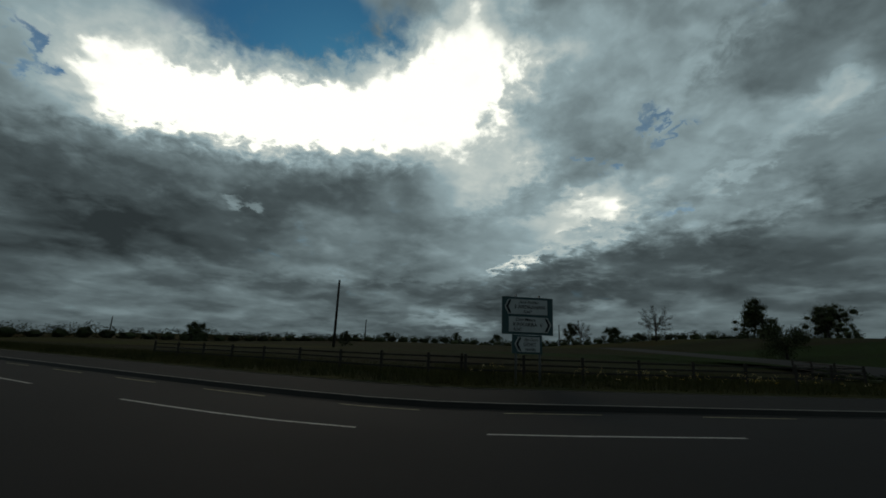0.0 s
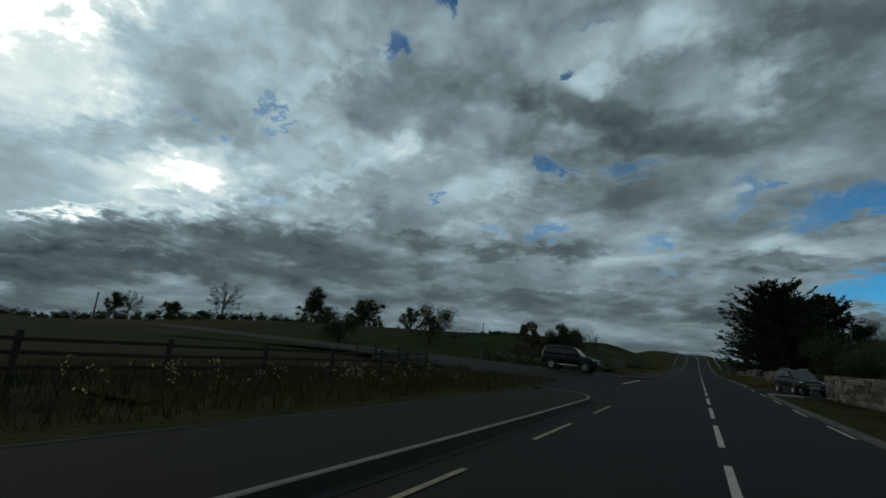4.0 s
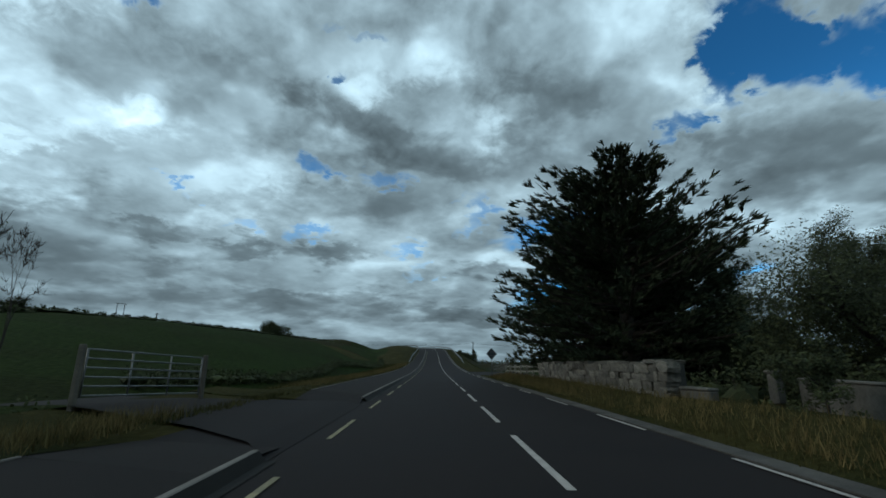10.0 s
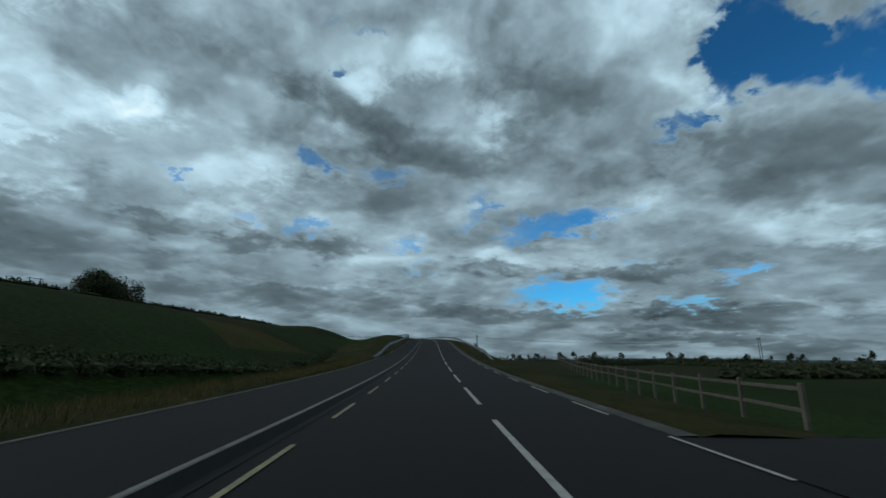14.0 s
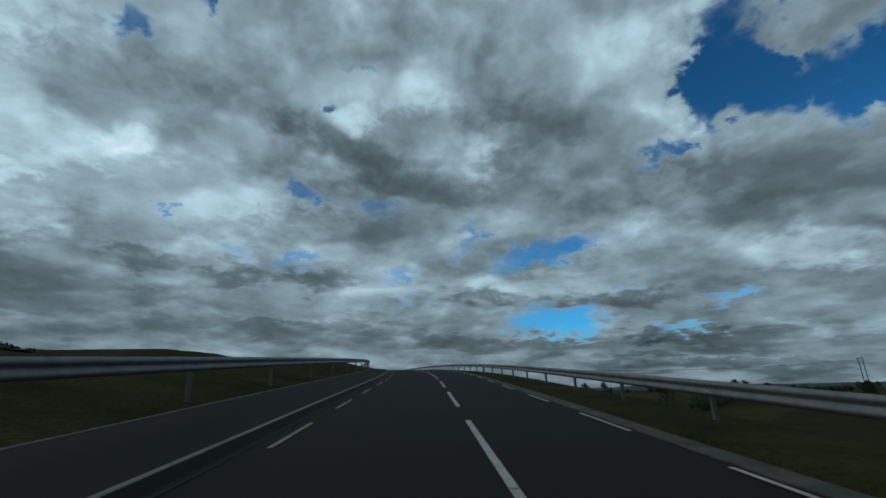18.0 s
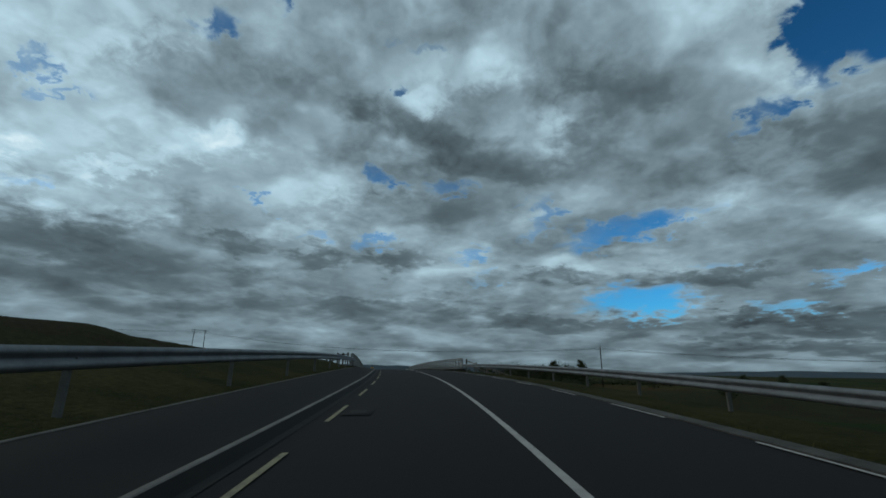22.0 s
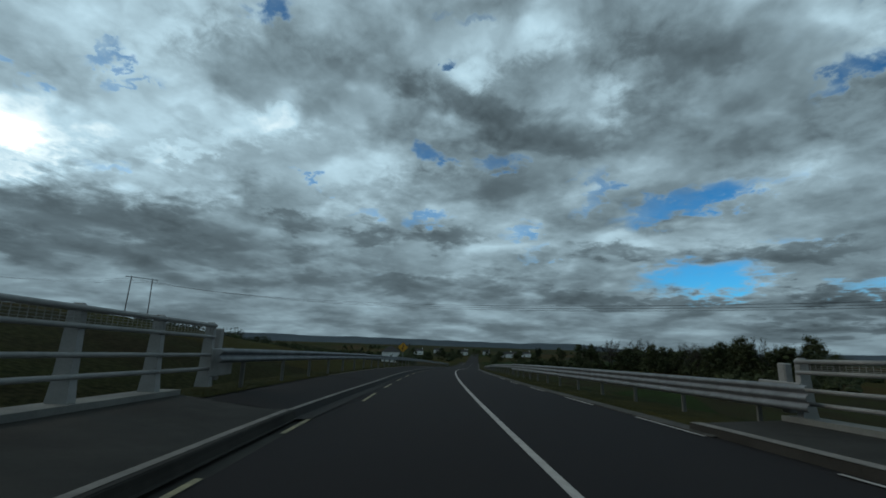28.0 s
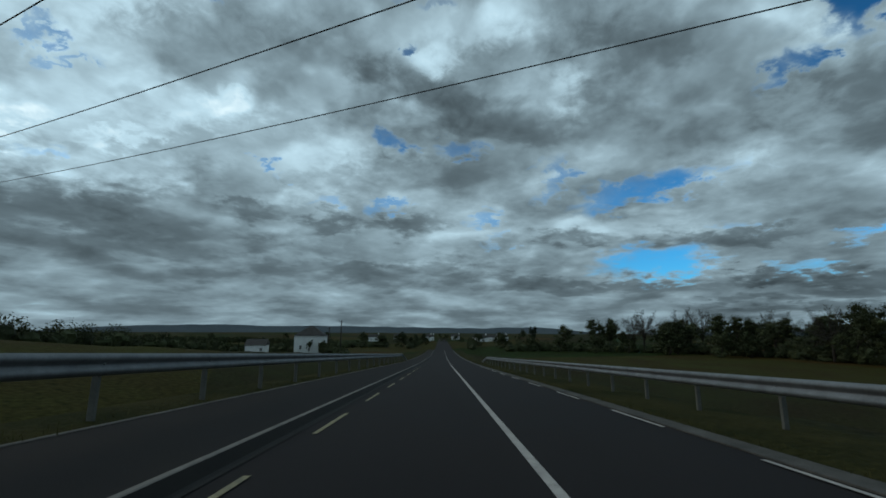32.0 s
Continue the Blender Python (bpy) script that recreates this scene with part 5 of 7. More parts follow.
def cypress(height, reach, seed, label, crowns=((0, 0, 1.0, 1.0),)):
    """A broad old cypress: dark level limbs that turn up at their ends, with feathery sprays."""
    rng = random.Random(seed)
    ob = thing("cypress_tree", label, "tree", "cypress trees")
    tv, tf, lv, lf = [], [], [], []
    for cx, cy, size, wide in crowns:
        H, R = height * size, reach * wide
        lean = Vector((cx, cy, 0))
        trunk = [Vector((cx * 0.3, cy * 0.3, -0.4)), Vector((cx * 0.6, cy * 0.6, H * 0.3)), Vector((cx, cy, H * 0.7)), Vector((cx + 0.3, cy, H * 0.96))]
        tube_into(tv, tf, trunk, [0.55 * size, 0.42 * size, 0.22 * size, 0.05], 8)
        for i in range(int(180 * size)):
            f = rng.random() ** 0.85
            z0 = H * (0.09 + 0.84 * f)
            env = R * (1.0 - 0.64 * max(0.0, f - 0.25) ** 1.8 / 0.6) * (0.82 if f < 0.1 else 1.0)
            a = rng.uniform(0, 6.2832)
            long = env * rng.uniform(0.62, 1.08)
            way = Vector((math.cos(a), math.sin(a), 0))
            start = lean * (0.6 + 0.4 * f) + Vector((0, 0, z0))
            rise = long * (0.05 + 0.55 * f)
            pts = [start, start + way * long * 0.35 + Vector((0, 0, rise * 0.15)), start + way * long * 0.72 + Vector((0, 0, rise * 0.45)), start + way * long + Vector((0, 0, rise * 0.95))]
            tube_into(tv, tf, pts, [0.12, 0.085, 0.05, 0.015], 4)
            across = Vector((-way.y, way.x, 0))
            for j in range(30):
                t = 0.22 + 0.8 * (j + rng.random()) / 30
                k = min(2, int(t * 3))
                u = t * 3 - k
                p = pts[k].lerp(pts[k + 1], min(u, 1.0)) + across * rng.uniform(-1, 1) * long * 0.14 * t + Vector((0, 0, rng.uniform(-0.35, 0.2)))
                out = (way + across * rng.uniform(-0.9, 0.9) + Vector((0, 0, rng.uniform(0.05, 0.75)))).normalized()
                n = rng.randint(8, 12)
                big = rng.uniform(0.28, 0.6)
                for b in range(n):
                    d = (out + Vector((rng.uniform(-0.55, 0.55), rng.uniform(-0.55, 0.55), rng.uniform(-0.3, 0.5)))).normalized()
                    w = d.orthogonal().normalized() * big * 0.085
                    w.rotate(Matrix.Rotation(rng.uniform(0, 6.28), 3, d))
                    q = p + out * rng.uniform(0, 0.3)
                    m = len(lv)
                    lv += [q - w * 0.5, q + d * big * 0.55 - w, q + d * big * rng.uniform(0.8, 1.2), q + d * big * 0.5 + w, q + w * 0.5]
                    lf.append((m, m + 1, m + 2, m + 3, m + 4))
    part("trunk", mesh_from("trunk", tv, tf, BARK, True), ob, "dark trunk and limbs")
    part("crown", mesh_from("crown", lv, lf, CYPRESS), ob, "dark feathery evergreen foliage")
    return ob


# ivy has climbed over the middle of the farmhouse front
rng = random.Random(97)
iv, jf = [], []
for _ in range(70):
    x, z = rng.gauss(-0.9, 0.75), abs(rng.gauss(0.4, 1.9))
    if z < 4.6:
        leaves_into(iv, jf, rng, Vector((x, -0.16, z)), 0.3, 40, 0.12, 0.9)
ivy = part("ivy", mesh_from("ivy", iv, jf, LEAF), HOUSE, "dark ivy over the front wall")
ivy["kind"] = "stuff"


def put(ob, x, y, turn=0.0, scale=1.0, sink=0.0):
    ob.matrix_basis = standing(x, y, turn, scale, sink)
    return ob


put(cypress(14.4, 7.9, 11, "huge dark spreading cypress behind the stone wall", ((0, 0, 1.0, 1.0), (6.6, 8.7, 0.95, 0.78))), 10.4, 86.0, 0)
put(cypress(13.0, 7.4, 12, "dark spreading cypress leaning over the stone wall", ((0, 0, 1.0, 1.0), (-1.5, -3.5, 0.98, 0.98))), 11.2, 95.0, 70)
put(leafy_tree(6.6, 11.0, 21, "spreading dark green garden evergreen", LEAF, 3.4, 0.08, 0.17, "evergreen_tree"), 16.5, 75.5)
put(leafy_tree(2.4, 2.4, 22, "rounded green shrub behind the wall gap", LEAF, 0.7, 0.05, 0.12, "shrub"), 7.9, 70.2)
put(dome_tree(11.2, 9.8, 31, "tall wide bare tree with ivy on its trunk", 0.8, ivy=True, limbs=40), 24.8, 57.5)
put(dome_tree(8.2, 7.0, 32, "bare bushy tree behind the farm shed", 0.3, ivy=True, clear=0.15), 39, 63)
put(bare_tree(9.0, 4.6, 33, "slender bare tree by the rail fence", 0.25, 5, fork=0.3), 9.6, 104.5)
put(bare_tree(10.5, 7.0, 34, "bare twiggy tree behind the rail fence", 0.2, 6, fork=0.22), 12.8, 110.5)
put(bare_tree(8.0, 6.0, 35, "bare twiggy tree under the cypresses", 0.2, 5), 17, 102)
for k, (x, y, h, w, leafy) in enumerate(((31, 93, 14.5, 7, 0.9), (36, 96, 13.5, 8, 0.3), (42, 97, 14.5, 9, 0.9), (38, 86, 12, 8, 0.5), (36, 74, 10, 8, 0.5), (44, 82, 12, 9, 0.9), (30, 64, 8.5, 7, 0.9), (27, 86, 10.5, 7, 0.9), (32, 82, 11, 7, 0.9), (22, 92, 10, 6, 0.9))):
    if leafy > 0.8:
        put(leafy_tree(h, w, 40 + k, "dark leafy tree behind the old farmhouse", LEAF, 2.2, 0.2, 0.2), x, y)
    else:
        put(bare_tree(h, w, 40 + k, "thinly leaved tree behind the old farmhouse", leafy, 5), x, y)
# beside the side road and the field gate
put(leafy_tree(5.7, 4.4, 51, "round-headed dark tree above the hedge", LEAF, 2.0, 0.35, 0.14), -14.3, 62.6)
put(leafy_tree(4.6, 4.6, 52, "dark bushy tree above the hedge", LEAF, 2.0, 0.2, 0.14), -17.0, 63.0)
put(leafy_tree(5.4, 3.4, 53, "rust-leaved small tree above the hedge", RUST_LEAF, 1.2, 0.3, 0.14), -17.4, 55.2)
put(bare_tree(5.6, 2.4, 54, "spindly bare sapling in the hedge", 0.3, 4, fork=0.4), -12.2, 68.5)
put(bare_tree(6.0, 2.8, 55, "spindly bare sapling above the field gate", 0.1, 4, fork=0.4), -18.5, 76.5)
put(bare_tree(5.0, 2.6, 56, "spindly bare sapling in the hedge", 0.3, 4, fork=0.4), -12.6, 58.0)
put(leafy_tree(6.0, 9.0, 57, "dark hedgerow tree on the rising field", LEAF, 1.2, 0.1, 0.2), -39, 70)
put(leafy_tree(5.0, 8.0, 58, "dark hedgerow tree on the rising field", LEAF, 1.0, 0.1, 0.2), -50, 60)
put(leafy_tree(4.8, 8.0, 59, "large dark bush alone in the field", LEAF, 1.9, 0.02, 0.2), -41, 172.5, 0, 1.0, 1.5)

# far trees: a few kinds, each seen many times
KINDS = [leafy_tree(11, 10, 71, "distant dark field tree", LEAF, 0.9, 0.08, 0.3), leafy_tree(9, 12, 72, "distant dark field tree", LEAF, 0.9, 0.05, 0.3),
         dome_tree(12, 10, 73, "distant bare field tree", 1.0, limbs=16, twigs=8), leafy_tree(11, 10.5, 74, "distant dark field tree", LEAF, 0.9, 0.1, 0.28), leafy_tree(12, 5, 75, "distant dark pointed fir tree", CYPRESS, 0.8, 0.05, 0.3, "fir_tree")]
FAR = ((-95, -38, 1, 0.5), (-88, -36, 1, 0.35), (-81, -6, 3, 0.3), (-161, 5, 1, 0.4), (-158, 31, 3, 0.45), (-136, 40, 1, 0.45), (-146, 70, 3, 0.75), (-141, 72, 2, 0.7), (-131, 78, 1, 0.6), (-125, 76, 0, 0.5),
       (-116, 84, 2, 0.9), (-119, 80, 1, 0.35), (-113, 118, 0, 1.25), (-120, 122, 1, 1.2), (-101, 129, 1, 1.3), (-109, 140, 0, 1.15), (-96, 148, 3, 1.0), (-88, 152, 1, 0.85), (-137, 121, 1, 0.45))
first = {}


def far_tree(kind, x, y, scale, turn):
    m = standing(x, y, turn, scale, 0.3)
    if kind not in first:
        KINDS[kind].matrix_basis = m
        first[kind] = 1
    else:
        ob = copy_thing(KINDS[kind], Matrix.Identity(4))
        ob.matrix_basis = m


rng = random.Random(77)
for x, y, kind, scale in FAR:
    far_tree(kind, x, y, scale, rng.uniform(0, 360))
WOOD_LINE = ((734, 45, 4, 0.95), (721, 56, 3, 1.2), (716, 66, 3, 1.25), (708, 74, 0, 1.1), (692, 80, 2, 1.25), (688, 86, 1, 1.2), (674, 92, 1, 1.1), (664, 95, 0, 1.25), (655, 97, 3, 1.35), (647, 99, 1, 1.4),
             (640, 101, 0, 1.15), (630, 100, 1, 1.5), (622, 98, 2, 1.3), (614, 98, 0, 1.25), (606, 97, 1, 1.5), (598, 99, 3, 1.3), (590, 102, 0, 1.3), (580, 104, 1, 1.5), (570, 108, 3, 1.3), (700, 48, 1, 0.8),
             (712, 40, 1, 0.7), (745, 32, 1, 0.9), (690, 62, 1, 0.8), (670, 78, 1, 0.9), (650, 86, 1, 0.9), (760, -22, 1, 0.8), (752, -34, 1, 0.8), (748, -16, 0, 0.6), (700, -80, 1, 0.6), (692, -92, 1, 0.6),
             (688, -60, 1, 0.5), (715, -170, 1, 0.5), (705, -140, 1, 0.5), (720, -120, 1, 0.5), (790, 20, 1, 0.9), (800, -10, 0, 0.7), (820, 40, 1, 1.0), (840, -30, 3, 0.8), (860, 60, 0, 1.0), (780, -50, 3, 0.8), (770, -70, 1, 0.7))
for s, lat, kind, scale in WOOD_LINE:
    p = on_road(s, lat)
    if lat > 60:
        scale *= 1.12 if s > 660 else 0.95
        far_tree(rng.choice((0, 1, 1, 2)), p.x + rng.uniform(4, 12), p.y + rng.uniform(-6, 8), scale * rng.uniform(0.85, 1.1), rng.uniform(0, 360))
    far_tree(kind, p.x + rng.uniform(-2, 2), p.y + rng.uniform(-2, 2), scale * rng.uniform(0.92, 1.08), rng.uniform(0, 360))
for k in range(60):
    a, d = rng.uniform(-75, -8), rng.uniform(260, 620)
    far_tree(rng.choice((0, 1, 1, 3)), math.sin(radians(-a)) * d, 130 + math.cos(radians(a)) * d, rng.uniform(0.45, 0.8), rng.uniform(0, 360))
for k in range(46):
    a, d = rng.uniform(2, 62), rng.uniform(300, 700)
    far_tree(rng.choice((0, 1, 1, 3)), -58 - math.sin(radians(a)) * d, 520 + math.cos(radians(a)) * d, rng.uniform(0.45, 0.75), rng.uniform(0, 360))


def hedge(points, tall, thick, seed, label, mat=None, size=0.14, dense=1.0, name="hedge"):
    """A ragged hedge along world points, of many small leaves with bare shoots above."""
    rng = random.Random(seed)
    lv, lf, tv, tf = [], [], [], []
    for (x0, y0), (x1, y1) in zip(points, points[1:]):
        n = max(2, int(math.hypot(x1 - x0, y1 - y0) / (0.45 * size / 0.14)))
        for k in range(n):
            x, y = x0 + (x1 - x0) * k / n, y0 + (y1 - y0) * k / n
            z = ground_at(x, y) if k % 4 == 0 else z
            h = tall * (0.72 + 0.5 * noise.noise(Vector((x * 0.21, y * 0.21, seed))))
            if k % 3 == 0:
                core_into(lv, lf, rng, Vector((x, y, z + h * 0.36)), thick * 0.34 if size < 0.3 else max(thick * 0.4, 1.4), h * (0.3 if size < 0.3 else 0.4))
            for f in (0.15, 0.45, 0.8):
                c = Vector((x + rng.uniform(-1, 1) * thick * 0.35, y + rng.uniform(-1, 1) * thick * 0.35, z + h * f))
                leaves_into(lv, lf, rng, c, max(0.4, h * (0.26 if size < 0.3 else 0.42)), int((34 if size < 0.3 else 60) * dense), size)
            if rng.random() < 0.5:
                c = Vector((x + rng.uniform(-0.3, 0.3), y + rng.uniform(-0.3, 0.3), z + h * 0.5))
                tube_into(tv, tf, [c, c + Vector((rng.uniform(-0.2, 0.2), rng.uniform(-0.2, 0.2), h * rng.uniform(0.5, 0.85)))], [0.02, 0.006], 3, False)
    ob = thing(name, label, "hedge", "hedges", kind="stuff")
    part("leaves", mesh_from("leaves", lv, lf, mat or LEAF), ob)
    part("shoots", mesh_from("shoots", tv, tf, TWIG), ob)
    return ob


hedge([(-20, 50), (-13.2, 52.5), (-11.6, 56), (-11.2, 62), (-11.2, 66)], 2.8, 1.8, 81, "dense dark bramble hedge beside the footway", dense=1.5)
hedge([(-12.5, 54), (-13, 60), (-13.2, 66)], 3.1, 1.6, 82, "dense dark thorn hedge behind the footway", dense=1.2)
hedge([(-10.8, 65.0), (-11.0, 69.2)], 1.2, 1.3, 83, "low dark brambles beside the field gate", dense=1.4)
hedge([tuple(on_road(s, -52)[:2]) for s in (490, 515, 540, 570, 605)], 3.4, 3.0, 103, "dark rough scrub along the field", size=0.35, dense=1.3)
hedge([(-20, 31), (-14, 30.5), (-11, 27)], 1.0, 1.6, 84, "low weedy scrub at the side road", dense=1.0)
hedge([tuple(on_road(s, -14.5 - 1.5 * math.sin(s * 0.11))[:2]) for s in (80, 95, 110, 125, 140, 160, 185)], 1.1, 1.5, 101, "dark rough scrub between verge and field", size=0.16)
hedge([tuple(on_road(s, -41.5)[:2]) for s in (84, 110, 140, 175, 215, 250)], 0.65, 1.5, 102, "low dark hedge along the brow of the field", size=0.3, dense=0.6)
hedge([(30, 52), (20, 60), (14, 68), (12, 74)], 2.2, 1.5, 85, "overgrown garden hedge behind the wall", dense=1.2, size=0.18)
hedge([(17, 80), (18, 92), (19, 104), (23, 113)], 8.0, 3.0, 99, "tall dark evergreen belt behind the cypresses", CYPRESS, size=0.3, dense=1.3)
hedge([(9.5, 75), (10, 92), (12, 104)], 2.4, 1.5, 86, "dark undergrowth beneath the cypresses", dense=1.2, size=0.18)
FAR_LEAF = 0.4
hedge([(-90, -70), (-130, -20), (-150, 40), (-132, 90), (-105, 132)], 3.0, 2.0, 88, "far field hedge beyond the junction", size=FAR_LEAF)
hedge([(70, 130), (110, 220), (140, 330), (150, 430)], 3.0, 2.0, 90, "far field hedge on the low ground", size=0.5)
hedge([(40, 180), (140, 190), (260, 215)], 2.2, 2.0, 91, "far field hedge on the low ground", size=0.5)
hedge([(-60, 700), (-40, 715), (0, 690), (20, 650), (24, 600), (40, 560)], 5.0, 5.0, 92, "dark undergrowth along the wood's edge", size=0.6, dense=1.2)
hedge([(-100, 610), (-140, 660), (-210, 690), (-280, 680)], 3.0, 3.0, 93, "dark hedge behind the white cottage", size=0.5)
for k, pts in enumerate((((-150, 640), (-250, 700), (-380, 720)), ((-330, 560), (-300, 700), (-260, 840)), ((-180, 800), (-280, 830), (-420, 850)), ((30, 620), (90, 640), (180, 650)), ((60, 300), (150, 420), (260, 470)), ((90, 160), (210, 260), (330, 330)))):
    hedge(pts, 4.5, 3.0, 110 + k, "distant dark hedgerow between the fields", size=0.8, dense=0.9)
hedge([(-128, 745), (-150, 720), (-190, 705)], 4.0, 4.0, 94, "dark hedge towards the village", size=0.5)
hedge([(-78, 720), (-86, 800), (-95, 900)], 4.0, 4.0, 95, "dark roadside hedge towards the village", size=0.5)
hedge([(-110, 725), (-122, 800), (-135, 900)], 4.0, 4.0, 96, "dark roadside hedge towards the village", size=0.5)


# ---- grass along the verges, and weeds ----
def blades(name, spots, seed, per, tall, mat, label):
    rng = random.Random(seed)
    verts, faces = [], []
    for a, b, lat0, lat1, z0, z1 in spots:
        for _ in range(int((b - a) * per)):
            s, t = rng.uniform(a, b), rng.random()
            p = on_road(s, lat0 + (lat1 - lat0) * t, z0 + (z1 - z0) * t - 0.03)
            for _ in range(4):
                h = tall * rng.uniform(0.35, 1.25)
                q = p + Vector((rng.uniform(-0.12, 0.12), rng.uniform(-0.12, 0.12), 0))
                w = Vector((rng.uniform(-1, 1), rng.uniform(-1, 1), 0)) * 0.011
                k = len(verts)
                verts += [q - w, q + w, q + Vector((rng.uniform(-0.5, 0.5) * h, rng.uniform(-0.5, 0.5) * h, h))]
                faces.append((k, k + 1, k + 2))
    return tagged(new(name, mesh_from(name, verts, faces, mat)), label, "grass", kind="stuff")


blades("verge_grass", ((56, 110, -9.6, PATH_EDGE - 0.1, 0.1, 0.37), (110, 347, -9.4, PATH_EDGE - 0.1, 0.12, 0.37), (430, 600, -9.4, PATH_EDGE - 0.1, 0.12, 0.37)), 5, 90, 0.15, BLADES, "rough straw-green grass on the verge")
blades("verge_grass", ((9, 41, STRIP + 0.45, 7.0, 0.0, 0.0), (53, 104, STRIP + 0.45, 6.2, 0.03, 0.42), (128, 347, STRIP + 0.45, 8.0, 0.03, -0.4), (429, 600, STRIP + 0.45, 9.0, 0.03, -0.6)), 6, 105, 0.12, BLADES, "rough straw-green grass on the verge")
blades("rough_grass", ((76, 165, -16, -9.3, -0.9, 0.1), (-70, 30, -12.5, -6.7, 0.5, 0.4), (-40, 24, -22, -12, 0.5, 0.4)), 7, 110, 0.36, BLADES, "tall dark grass beyond the footway")
STRAW = material("straw_grass", (0.14, 0.105, 0.045), (0.06, 0.055, 0.022), rough=0.9, scale=0.5, fine=5, grain=0.3, cloudy=0.4, spec=0.04)
blades("straw_grass", ((53.5, 104, 4.0, 6.0, 0.1, 0.4), (57, 69, -8.5, PATH_EDGE - 0.1, 0.3, 0.37), (80, 160, -9.2, PATH_EDGE - 0.3, 0.2, 0.37)), 8, 70, 0.34, STRAW, "tall pale straw-coloured grass on the verge")
rng = random.Random(19)
fv, ff = [], []
for _ in range(90):
    p = on_road(rng.uniform(2, 22), rng.uniform(-12, -7.4), rng.uniform(0.7, 1.05))
    leaves_into(fv, ff, rng, p, 0.12, 5, 0.06)
tagged(new("wild_flowers", mesh_from("wild_flowers", fv, ff, FLOWER)), "small yellow and white flowers in the grass", "flowers", kind="stuff")

# low hills along the skyline, distance haze painted into their colour
def ridge(name, a0, a1, far, low, high, seed, cx, cy):
    verts, faces, n = [], [], 90
    for k in range(n + 1):
        a = radians(a0 + (a1 - a0) * k / n)
        h = low + (high - low) * (0.5 + 0.5 * noise.noise(Vector((k * 0.07, seed, 0))) + 0.16 * noise.noise(Vector((k * 0.3, seed, 4))))
        fade = min(1.0, k / 12, (n - k) / 12)
        for d, z in ((-500, -20), (0, h * fade), (600, -20)):
            verts.append((cx - math.sin(a) * (far + d), cy + math.cos(a) * (far + d), z))
    for k in range(n):
        for j in range(2):
            faces.append((3 * k + j, 3 * k + 3 + j, 3 * k + 4 + j, 3 * k + 1 + j))
    return tagged(new(name, mesh_from(name, verts, faces, HILL_FAR, True)), "low hills on the skyline with blue-grey haze in their colour", "hills", kind="structure")


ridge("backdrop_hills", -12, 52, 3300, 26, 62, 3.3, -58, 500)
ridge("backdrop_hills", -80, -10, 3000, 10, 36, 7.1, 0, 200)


# ---- vehicles ----
def loft(name, stations, mat, bevel=0.0):
    """A closed body from stations along x: x, then (half width, z) pairs from the sill up to the top."""
    bm = bmesh.new()
    rings = []
    for x, pairs in stations:
        rings.append([bm.verts.new((x, y, z)) for y, z in pairs] + [bm.verts.new((x, -y, z)) for y, z in reversed(pairs)])
    for p, q in zip(rings, rings[1:]):
        n = len(p)
        for k in range(n):
            bm.faces.new((p[k], q[k], q[(k + 1) % n], p[(k + 1) % n]))
    bm.faces.new(rings[0])
    bm.faces.new(rings[-1][::-1])
    bmesh.ops.recalc_face_normals(bm, faces=bm.faces[:])
    if bevel:
        bmesh.ops.bevel(bm, geom=bm.edges[:], offset=bevel, segments=2, affect="EDGES", clamp_overlap=True)
    return bm_mesh(name, bm, mat, True)


def ring(name, r_in, r_out, half, mat, sides=28, round_=0.03):
    prof = [(r_in, -half), (r_out - round_, -half), (r_out, -half + round_), (r_out, half - round_), (r_out - round_, half), (r_in, half)]
    verts, faces, n = [], [], len(prof)
    for k in range(sides):
        t = 2 * math.pi * k / sides
        verts += [(r * math.cos(t), y, r * math.sin(t)) for r, y in prof]
    for k in range(sides):
        for j in range(n):
            a, b = k * n, ((k + 1) % sides) * n
            faces.append((a + j, a + (j + 1) % n, b + (j + 1) % n, b + j))
    return mesh_from(name, verts, faces, mat, True)


def wheel(car, x, y, r, spokes):
    hub = part("wheel", ring("wheel", r * 0.62, r, 0.11, RUBBER), car, "black tyre on an alloy wheel", Matrix.Translation((x, y, r)))
    side = math.copysign(1, y)
    part("rim", ring("rim", r * 0.52, r * 0.66, 0.1, ALLOY, 24, 0.02), hub, "alloy rim")
    part("hub", ring("hub", 0.0, r * 0.2, 0.03, ALLOY, 12, 0.01), hub, "hub cap", Matrix.Translation((0, side * 0.08, 0)))
    for k in range(spokes):
        t = 2 * math.pi * k / spokes
        part("spoke", box("spoke", (r * 0.13, 0.03, r * 0.45), ALLOY, 0.01, (0, 0, r * 0.15)), hub, "", Matrix.Translation((0, side * 0.075, 0)) @ Matrix.Rotation(t, 4, "Y"))
    part("brake_disc", ring("brake_disc", 0.0, r * 0.5, 0.01, DARK, 20, 0.003), hub, "dark wheel well")


def pane(car, pts, label="dark tinted window", mat=None):
    mid = sum((Vector(p) for p in pts), Vector()) / len(pts)
    return part("window", mesh_from("window", pts, [tuple(range(len(pts)))], mat or GLASS), car, label)


